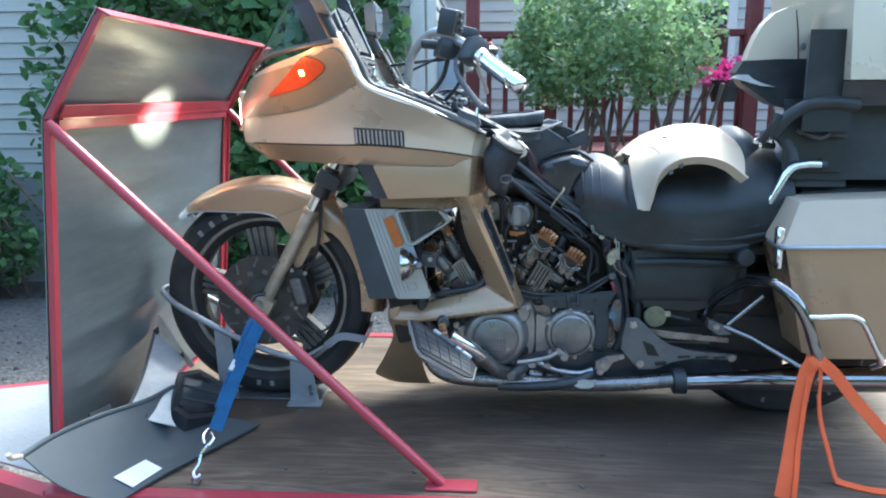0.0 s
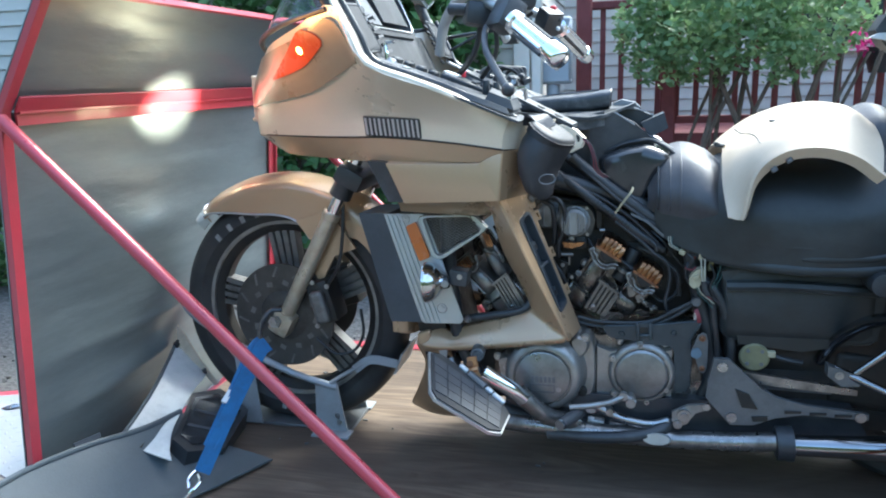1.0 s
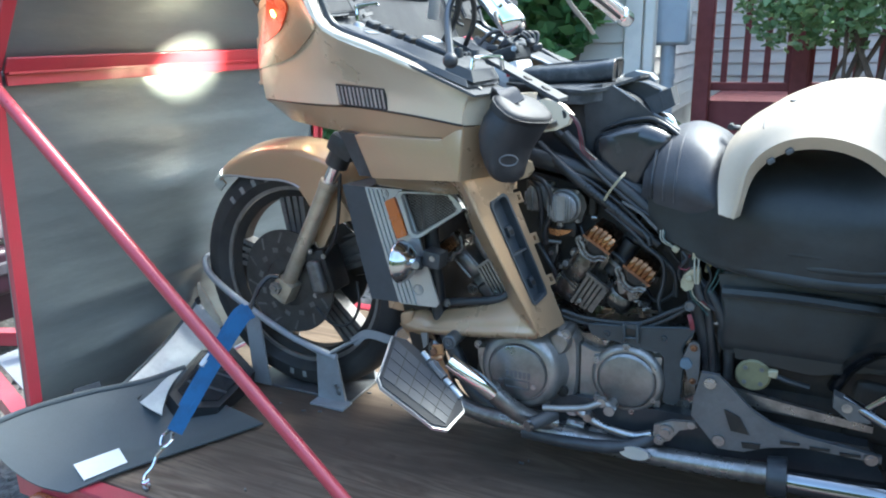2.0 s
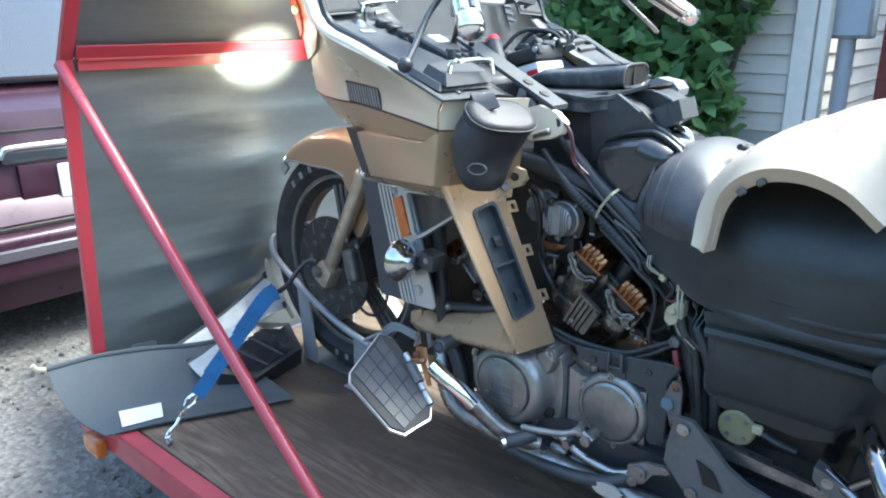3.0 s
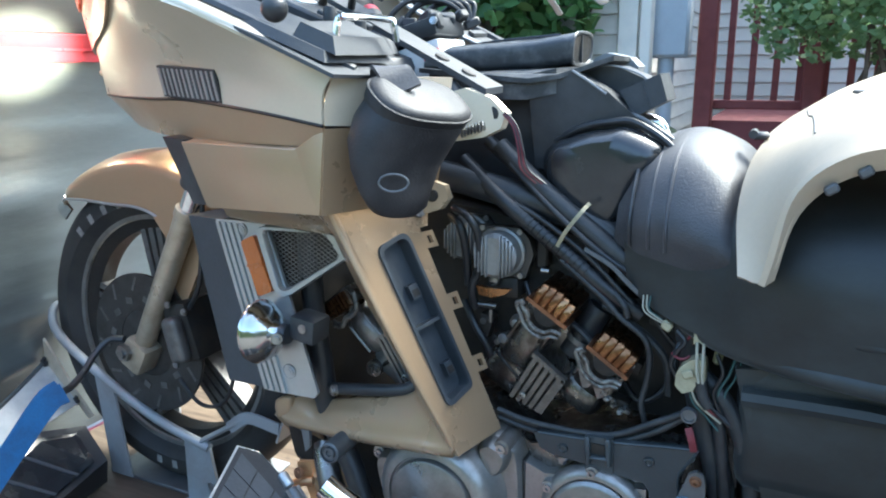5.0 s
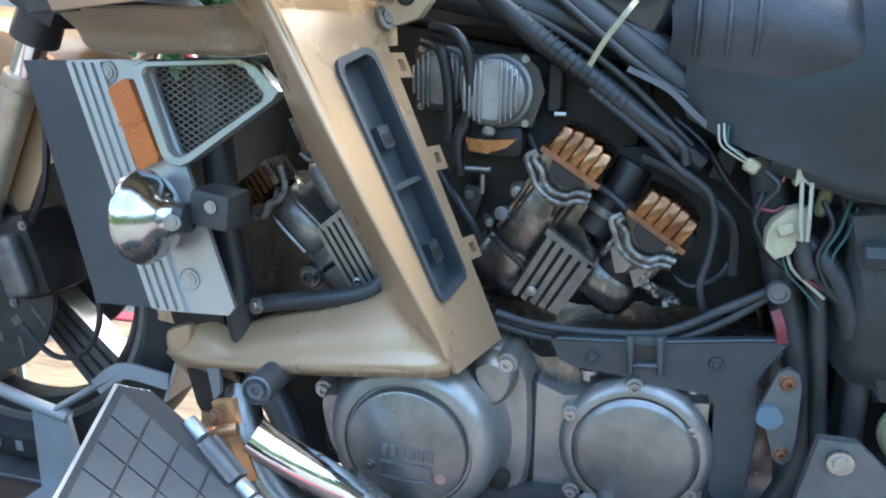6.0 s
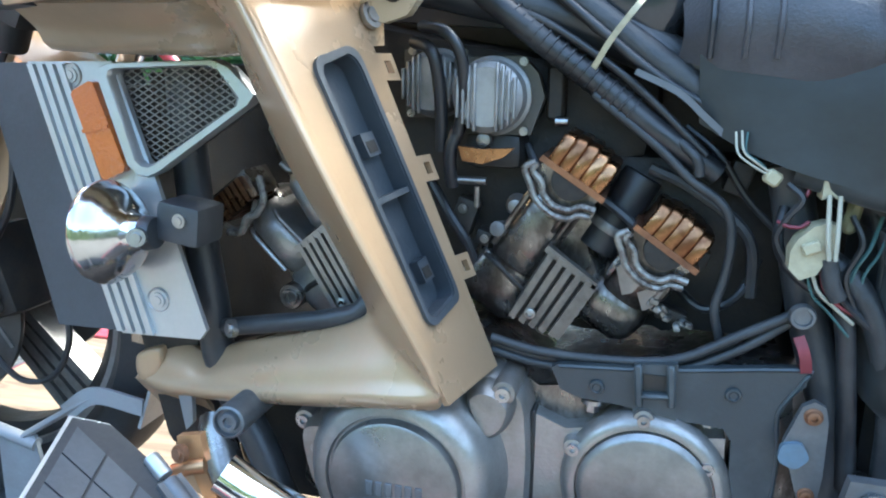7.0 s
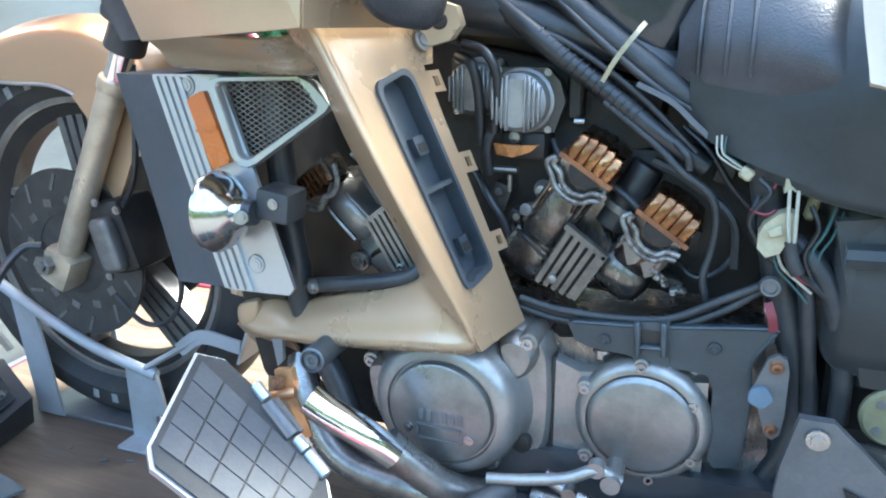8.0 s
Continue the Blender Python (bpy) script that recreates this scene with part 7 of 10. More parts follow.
part("vacuum_tap", cyl(B(), (0.737, YC - 0.12, 0.50), (0.737, YC - 0.12, 0.482), 0.0025, seg=8), M_DARKPIPE, bike)
part("gasket_tab", plate(B(), [(0.724, YC - 0.132, 0.536), (0.745, YC - 0.132, 0.534), (0.772, YC - 0.132, 0.536), (0.762, YC - 0.132, 0.528), (0.745, YC - 0.132, 0.522), (0.728, YC - 0.132, 0.524)], (0, -0.006, 0), 0.002), M_COPPER, bike, "brown heat-stained bracket tab")
part("vent_tube", tube(B(), [(0.726, YC - 0.125, 0.56), (0.716, YC - 0.128, 0.535), (0.714, YC - 0.125, 0.515), (0.715, YC - 0.12, 0.50)], 0.006, 10), M_HOSE, bike)

# hoses, harness and rails on the left side
def hose(name, pts, r, mat=M_HOSE, label="", seg=10):
    return part(name, tube(B(), pts, r, seg, 6), mat, bike, label)


Y1 = -0.175
hose("harness", [(0.69, -0.150, 0.690), (0.75, Y1, 0.650), (0.80, Y1, 0.613), (0.850, Y1, 0.577), (0.885, Y1, 0.550), (0.93, -0.17, 0.52)], 0.0105, M_HOSE, "corrugated black conduit")
for i in range(16):
    f = i / 15
    p = V((0.765, Y1, 0.640)).lerp(V((0.862, Y1, 0.568)), f)
    part("conduit_ring", lathe(B(), [(0.0095, -0.0012), (0.0118, -0.0006), (0.0118, 0.0006), (0.0095, 0.0012)], p, (0.80, 0, -0.60), 12), M_HOSE, bike)
hose("harness", [(0.74, -0.150, 0.71), (0.80, -0.165, 0.663), (0.87, -0.17, 0.612), (0.925, -0.172, 0.575), (0.965, -0.175, 0.552), (1.003, -0.18, 0.536), (1.044, -0.19, 0.532), (1.12, -0.20, 0.528)], 0.0120, M_TAPE, "dusty taped wiring harness")
hose("harness", [(0.72, -0.14, 0.715), (0.78, -0.15, 0.672), (0.85, -0.155, 0.635), (0.913, -0.158, 0.604), (0.96, -0.16, 0.585)], 0.0085, M_TAPE)
hose("cable", [(0.832, -0.18, 0.580), (0.882, -0.182, 0.542), (0.909, -0.183, 0.517), (0.936, -0.183, 0.497), (0.944, -0.181, 0.472), (0.942, -0.18, 0.440), (0.937, -0.18, 0.412), (0.945, -0.178, 0.38)], 0.0038, M_TAPE)
hose("cable", [(0.70, -0.17, 0.665), (0.762, -0.178, 0.646), (0.80, -0.178, 0.630), (0.86, -0.178, 0.590), (0.92, -0.178, 0.535)], 0.0034, M_HOSE)
hose("cable", [(0.76, -0.165, 0.690), (0.82, -0.18, 0.640), (0.88, -0.182, 0.594), (0.94, -0.182, 0.560), (0.985, -0.185, 0.535)], 0.0040, M_HOSE)
hose("cable", [(0.90, -0.18, 0.545), (0.913, -0.186, 0.533), (0.916, -0.184, 0.52)], 0.0040, M_TAPE)
hose("hose", [(0.69, -0.18, 0.632), (0.716, -0.195, 0.626), (0.728, -0.193, 0.605), (0.727, -0.185, 0.575), (0.722, -0.18, 0.545)], 0.005)
hose("hose", [(0.68, -0.17, 0.62), (0.700, -0.185, 0.612), (0.706, -0.18, 0.58), (0.705, -0.17, 0.53)], 0.0055)
hose("side_rail", [(0.758, -0.195, 0.374), (0.80, -0.195, 0.366), (0.86, -0.197, 0.366), (0.91, -0.198, 0.373), (0.955, -0.198, 0.398), (0.998, -0.20, 0.424)], 0.0042, M_TAPE)
hose("side_rail", [(0.758, -0.192, 0.362), (0.80, -0.192, 0.354), (0.86, -0.195, 0.355), (0.91, -0.195, 0.362), (0.955, -0.196, 0.385), (0.99, -0.196, 0.412)], 0.0040, M_TAPE)
hose("side_rail", [(0.758, -0.19, 0.368), (0.80, -0.19, 0.360), (0.86, -0.19, 0.360), (0.91, -0.19, 0.367), (0.955, -0.19, 0.391)], 0.0042, M_HOSE)
hose("loom", [(1.00, -0.19, 0.47), (1.028, -0.202, 0.450), (1.05, -0.205, 0.41), (1.066, -0.20, 0.35), (1.07, -0.195, 0.29)], 0.0095, M_TAPE)
hose("loom", [(1.01, -0.185, 0.46), (1.024, -0.20, 0.43), (1.034, -0.20, 0.37), (1.045, -0.195, 0.28)], 0.0075, M_HOSE)
hose("loom", [(1.03, -0.185, 0.52), (1.048, -0.195, 0.47), (1.052, -0.195, 0.42), (1.085, -0.19, 0.33)], 0.006, M_TAPE)
hose("cable", [(0.978, -0.19, 0.50), (0.974, -0.20, 0.480), (0.980, -0.20, 0.462), (0.998, -0.205, 0.445), (1.030, -0.208, 0.428), (1.058, -0.205, 0.402)], 0.0042, M_HOSE)
part("round_bolt", lathe(B(), [(0, 0.0035), (0.006, 0.0035), (0.0065, 0.006), (0.0085, 0.006), (0.0098, 0.003), (0.010, 0)], (0.996, -0.207, 0.422), (0, -1, 0), 24), M_PLATE, bike)
part("red_grip", strip(B(), [(0.996, -0.205, 0.405), (1.001, -0.209, 0.392), (1.004, -0.207, 0.378)], (1, 0, 0.2), 0.008, 0.004), M_WIRER, bike, "faded red rubber sleeve")
zt = part("cable_tie", strip(B(), [(0.832, -0.196, 0.600), (0.845, -0.203, 0.622), (0.862, -0.203, 0.645), (0.866, -0.185, 0.652)], (0.7, 0, -0.7), 0.0045, 0.0016), M_CONN, bike, "pale plastic cable tie")
part("tie_tail", strip(B(), [(0.863, -0.188, 0.598), (0.895, -0.192, 0.583), (0.915, -0.194, 0.566), (0.931, -0.193, 0.552)], (0.5, 0, 0.8), 0.005, 0.0016), M_PIPING, zt, "grey tail of the tie")
for x, z in ((0.910, 0.606), (0.925, 0.594)):
    part("rubber_stud", lathe(B(), [(0, 0.008), (0.005, 0.007), (0.008, 0.003), (0.008, 0)], (x, -0.172, z), (0.2, -1, 0.5), 14), M_PIPING, bike)
# connectors
cn = part("wire_connector", prism(B(), [(0.996, 0.525), (1.007, 0.535), (1.017, 0.541), (1.024, 0.540), (1.026, 0.532), (1.015, 0.513), (1.007, 0.512), (1.002, 0.516), (0.996, 0.512)], -0.222, -0.202, 0.003, 2), M_CONN, bike, "yellowed white wire connector")
cn2 = part("wire_connector", prism(B(), [(0.980, 0.474), (0.984, 0.483), (0.994, 0.493), (1.002, 0.496), (1.010, 0.494), (1.011, 0.471), (1.003, 0.467), (0.999, 0.458), (0.988, 0.453), (0.980, 0.461)], -0.222, -0.204, 0.003, 2), M_CONN, bike, "yellowed white wire connector")
part("latch", box(B(), (1.013, -0.224, 0.529), (0.014, 0.005, 0.006), 0.001, (0, -40, 0)), M_CONN, cn)
part("latch", box(B(), (0.993, -0.224, 0.478), (0.012, 0.005, 0.008), 0.001, (0, -25, 0)), M_CONN, cn2)
part("small_connector", box(B(), (0.965, -0.205, 0.524), (0.012, 0.010, 0.011), 0.002, (0, 30, 0)), M_CONN, bike)
for k, (mat, r, pts) in enumerate((
        (M_WIREW, 0.0016, ((1.000, -0.224, 0.516), (1.002, -0.227, 0.487), (1.005, -0.225, 0.470))),
        (M_WIREW, 0.0016, ((1.007, -0.224, 0.516), (1.008, -0.227, 0.487), (1.009, -0.225, 0.470))),
        (M_WIREW, 0.0009, ((0.937, -0.205, 0.556), (0.939, -0.212, 0.542), (0.948, -0.212, 0.534), (0.960, -0.208, 0.527))),
        (M_WIREW, 0.0009, ((0.941, -0.205, 0.557), (0.943, -0.212, 0.543), (0.951, -0.212, 0.536), (0.961, -0.208, 0.529))),
        (M_WIREG, 0.0008, ((0.945, -0.205, 0.556), (0.945, -0.210, 0.542), (0.955, -0.210, 0.535), (0.963, -0.206, 0.527))),
        (M_WIRER, 0.0015, ((0.972, -0.205, 0.492), (0.978, -0.210, 0.490), (0.986, -0.212, 0.490), (0.992, -0.21, 0.494))),
        (M_WIRER, 0.0015, ((0.985, -0.200, 0.525), (0.990, -0.206, 0.516), (0.985, -0.206, 0.508))),
        (M_WIRER, 0.0016, ((1.003, -0.215, 0.460), (1.007, -0.216, 0.446), (1.018, -0.214, 0.434), (1.034, -0.21, 0.425))),
        (M_WIREW, 0.0014, ((0.997, -0.216, 0.458), (1.003, -0.216, 0.444), (1.016, -0.214, 0.432), (1.030, -0.21, 0.420))),
        (M_WIREG, 0.0011, ((0.994, -0.214, 0.456), (1.000, -0.214, 0.440), (1.012, -0.212, 0.428), (1.028, -0.21, 0.410))),
        (M_WIREG, 0.0015, ((1.040, -0.205, 0.500), (1.034, -0.210, 0.478), (1.026, -0.210, 0.460), (1.024, -0.208, 0.440))),
        (M_WIREG, 0.0012, ((1.046, -0.205, 0.496), (1.040, -0.210, 0.474), (1.032, -0.210, 0.455), (1.034, -0.208, 0.430))),
        (M_HOSE, 0.0026, ((0.976, -0.205, 0.520), (0.986, -0.210, 0.510), (0.978, -0.208, 0.496), (0.972, -0.205, 0.480), (0.980, -0.205, 0.462))),
        (M_HOSE, 0.0024, ((1.008, -0.215, 0.470), (1.010, -0.216, 0.452), (1.022, -0.214, 0.436), (1.045, -0.21, 0.415))),
        (M_HOSE, 0.0022, ((1.020, -0.208, 0.500), (1.028, -0.212, 0.480), (1.020, -0.212, 0.455), (1.030, -0.21, 0.43))))):
    part("wire", tube(B(), pts, r, 6), mat, bike)
part("wire_sleeve", tube(B(), [(1.006, -0.218, 0.470), (1.010, -0.218, 0.452), (1.016, -0.216, 0.440)], 0.0065, 10), M_TAPE, bike)
part("yellow_tape", box(B(), (1.022, -0.200, 0.500), (0.010, 0.010, 0.030), 0.003, (0, 10, 0)), M_YELLOW, bike)
part("lower_rail", tube(B(), [(0.510, -0.212, 0.362), (0.540, -0.220, 0.370), (0.580, -0.226, 0.379), (0.622, -0.230, 0.388), (0.652, -0.230, 0.399), (0.668, -0.222, 0.425)], 0.0088, 12), M_BLACK, bike, "black frame rail behind the leg shield")
part("rail_bolt", bolt(B(), (0.524, -0.222, 0.366), (-0.6, -1, 0.2), 0.0085, 0.008), M_STEEL, bike)

# ---- seat and side covers ----
def sym(rows):
    """Rows that end on the centre line, continued to the far side."""
    return [list(r) + mirrored(r[:-1])[::-1] for r in rows]


seat = part("seat", skin(B(), sym([
    [(0.912, -0.185, 0.560), (0.908, -0.182, 0.632), (0.918, -0.150, 0.630), (0.922, YC, 0.640)],
    [(0.950, -0.205, 0.540), (0.950, -0.195, 0.630), (0.955, -0.160, 0.660), (0.955, YC, 0.670)],
    [(1.000, -0.225, 0.525), (1.000, -0.215, 0.620), (1.005, -0.170, 0.660), (1.005, YC, 0.680)],
    [(1.060, -0.250, 0.515), (1.060, -0.255, 0.615), (1.055, -0.19, 0.688), (1.055, YC, 0.700)],
    [(1.150, -0.262, 0.510), (1.150, -0.275, 0.610), (1.150, -0.21, 0.690), (1.150, YC, 0.700)],
    [(1.250, -0.268, 0.510), (1.260, -0.280, 0.620), (1.260, -0.20, 0.700), (1.260, YC, 0.715)],
    [(1.330, -0.262, 0.520), (1.340, -0.265, 0.640), (1.340, -0.18, 0.740), (1.340, YC, 0.765)],
    [(1.420, -0.245, 0.545), (1.430, -0.245, 0.650), (1.420, -0.17, 0.740), (1.420, YC, 0.760)]]), 0.012, 4), M_COVER, bike, "dusty black vinyl touring seat", 60)
bolster = part("seat_bolster", skin(B(), sym([
    [(0.893, -0.172, 0.606), (0.896, -0.178, 0.628), (0.892, -0.145, 0.660), (0.887, -0.10, 0.678), (0.884, YC, 0.686)],
    [(0.922, -0.190, 0.600), (0.922, -0.198, 0.640), (0.922, -0.166, 0.688), (0.924, -0.12, 0.711), (0.925, YC, 0.719)],
    [(0.968, -0.208, 0.594), (0.968, -0.219, 0.640), (0.968, -0.181, 0.698), (0.968, -0.13, 0.722), (0.968, YC, 0.731)],
    [(1.010, -0.220, 0.587), (1.012, -0.233, 0.628), (1.012, -0.188, 0.688), (1.012, -0.13, 0.708), (1.012, YC, 0.716)],
    [(1.042, -0.222, 0.578), (1.046, -0.232, 0.606), (1.046, -0.186, 0.655), (1.046, -0.14, 0.682), (1.046, YC, 0.690)],
    [(1.120, -0.215, 0.510), (1.122, -0.218, 0.565), (1.120, -0.195, 0.620), (1.120, -0.14, 0.655), (1.120, YC, 0.665)]]), 0.008, 5), M_VINYL, seat, "stitched vinyl nose of the seat", 70)
for x, mat in ((0.915, M_BLACK), (0.938, M_VINYL), (0.958, M_VINYL)):
    f = (x - 0.922) / 0.046
    part("seam", tube(B(), [(x, -0.193 - f * 0.020, 0.608), (x, -0.199 - f * 0.021, 0.640), (x, -0.167 - f * 0.015, 0.689 + f * 0.010), (x + 0.001, -0.12 - f * 0.01, 0.7115 + f * 0.011), (x + 0.001, YC, 0.7195 + f * 0.012), (x, 0.04, 0.7105 + f * 0.011)], 0.0024, 6), mat, bolster)
part("seat_hump", skin(B(), sym([
    [(1.285, -0.17, 0.700), (1.280, -0.15, 0.760), (1.285, -0.10, 0.785), (1.285, YC, 0.792)],
    [(1.320, -0.19, 0.700), (1.318, -0.17, 0.772), (1.320, -0.11, 0.800), (1.320, YC, 0.806)],
    [(1.360, -0.18, 0.695), (1.358, -0.16, 0.755), (1.360, -0.11, 0.780), (1.360, YC, 0.785)],
    [(1.395, -0.16, 0.690), (1.395, -0.14, 0.725), (1.395, -0.10, 0.740), (1.395, YC, 0.745)]]), 0.01, 4), M_VINYL, seat, "rounded vinyl passenger bolster", 60)
bm = B()
for i, (x, z, h) in enumerate(((1.19, 0.425, 0.165),)):
    box(bm, (x, YC, z), (0.29, 0.34, h), 0.03, seg=3)
prism(bm, [(1.04, 0.49), (1.10, 0.50), (1.34, 0.49), (1.33, 0.36), (1.20, 0.33), (1.08, 0.34)], -0.218, YC + 0.168, 0.014, 2)
side = part("side_cover", bm, M_COVER, bike, "dusty black plastic side cover")
part("cover_rib", tube(B(), [(1.05, -0.222, 0.462), (1.15, -0.226, 0.466), (1.25, -0.226, 0.463), (1.33, -0.22, 0.458)], 0.011, 8), M_COVER, side)
part("seat_valance", tube(B(), [(0.985, -0.200, 0.530), (1.04, -0.230, 0.518), (1.12, -0.251, 0.511), (1.20, -0.258, 0.508), (1.28, -0.260, 0.510), (1.32, -0.255, 0.514)], 0.012, 14), M_COVER, bike, "soft vinyl roll under the seat")
bm = B()
box(bm, (1.27, YC, 0.34), (0.44, 0.26, 0.18), 0.03, seg=2)
box(bm, (1.22, YC, 0.22), (0.50, 0.26, 0.14), 0.02, seg=2)
# dark side blocks added to shut out bright ground below the bag
box(bm, (1.47, YC - 0.115, 0.245), (0.42, 0.045, 0.12), 0.02, (0, 6, 0), 3)
box(bm, (1.47, YC + 0.115, 0.245), (0.42, 0.045, 0.12), 0.02, (0, 6, 0), 3)
part("rear_subframe", bm, M_DARK, bike, "dark rear frame and swing arm, filled out to shade the gap")
yd = part("yellow_cap", lathe(B(), [(0, 0.008), (0.026, 0.008), (0.029, 0.005), (0.029, 0.0), (0, 0)], (1.111, -0.214, 0.314), (0, -1, 0), 32), M_YELLOW, bike, "round pale yellow plastic cap")
for k in range(4):
    a = radians(45 + 90 * k)
    part("cap_screw", bolt(B(), (1.111 + 0.019 * math.cos(a), -0.222, 0.314 + 0.019 * math.sin(a)), (0, -1, 0), 0.004, 0.002), M_PLATE, yd)
bm = B()
tube(bm, [(1.145, -0.215, 0.318), (1.17, -0.218, 0.312), (1.20, -0.215, 0.306)], 0.0055, 8)
part("wire_stub", bm, M_HOSE, bike)
part("plug", box(B(), (1.142, -0.217, 0.322), (0.016, 0.012, 0.014), 0.002), M_CONN, bike)

# ---- tank top cover resting on the seat ----
cover = thing("tank_cover", "cream plastic tank cover resting loose on the seat", "cover", (1.16, YC, 0.612))
rows = sym([
    [(1.038, -0.286, 0.612), (1.030, -0.245, 0.668), (1.034, -0.175, 0.708), (1.044, YC, 0.724)],
    [(1.064, -0.292, 0.614), (1.050, -0.252, 0.695), (1.054, -0.177, 0.730), (1.064, YC, 0.735)],
    [(1.082, -0.302, 0.692), (1.082, -0.255, 0.736), (1.084, -0.175, 0.752), (1.092, YC, 0.752)],
    [(1.122, -0.309, 0.730), (1.124, -0.258, 0.766), (1.130, -0.168, 0.780), (1.136, YC, 0.775)],
    [(1.178, -0.318, 0.740), (1.182, -0.262, 0.780), (1.190, -0.165, 0.802), (1.196, YC, 0.798)],
    [(1.232, -0.324, 0.726), (1.240, -0.264, 0.770), (1.252, -0.165, 0.802), (1.260, YC, 0.806)],
    [(1.278, -0.327, 0.692), (1.290, -0.272, 0.738), (1.302, -0.170, 0.768), (1.312, YC, 0.778)]])
shell = skin(B(), rows, 0.005, 4)


def resting(bm, x, y, lift):
    """The point of a mesh's upper side at x, y."""
    z = -9.0
    for f in bm.faces:
        v = [w.co for w in f.verts]
        for k in range(1, len(v) - 1):
            a, b, c = v[0], v[k], v[k + 1]
            d = (b.x - a.x) * (c.y - a.y) - (c.x - a.x) * (b.y - a.y)
            if abs(d) < 1e-12:
                continue
            p = ((x - a.x) * (c.y - a.y) - (c.x - a.x) * (y - a.y)) / d
            q = ((b.x - a.x) * (y - a.y) - (x - a.x) * (b.y - a.y)) / d
            if p >= -1e-6 and q >= -1e-6 and p + q <= 1 + 1e-6:
                z = max(z, a.z + p * (b.z - a.z) + q * (c.z - a.z))
    return V((x, y, z + lift))


gaps = [[resting(shell, x0 + (x1 - x0) * k / 14, -0.252 + 0.021 * k, 0.0004) for k in range(15)] for x0, x1 in ((1.091, 1.081), (1.196, 1.208))]
slot_at = resting(shell, 1.130, -0.150, -0.001)
part("cover_shell", shell, M_CREAM, cover, "", 60)
for s in (-1, 1):
    rim = [V(r[0]) if s < 0 else V(r[-1]) for r in rows[1:]]
    part("rim", strip(B(), [p + V((0, -s * 0.002, -0.004)) for p in rim], (0, 0.6, -s * -0.8), 0.024, 0.006), M_CREAM, cover)
    for x, z in ((1.108, 0.704), (1.132, 0.720)):
        part("clip", box(B(), (x, YC + s * 0.259, z), (0.012, 0.008, 0.009), 0.002, (0, -35, 0)), M_PLATE, cover)
for line in gaps:
    part("lid_gap", tube(B(), line, 0.0010, 6, 1), M_PLATE, cover, "dark joint round the flap")
part("key_slot", lathe(B(), [(0, 0.003), (0.8, 0.003), (1, 0.001), (1, 0)], slot_at, (-0.25, -0.15, 1), 20, squash=(0.015, 0.004)), M_PLATE, cover)
bm = B()
box(bm, (1.038, -0.10, 0.728), (0.018, 0.022, 0.008), 0.003)
cyl(bm, (1.030, -0.112, 0.730), (1.030, -0.088, 0.730), 0.005, seg=12)
part("hinge", bm, M_BLACK, cover)

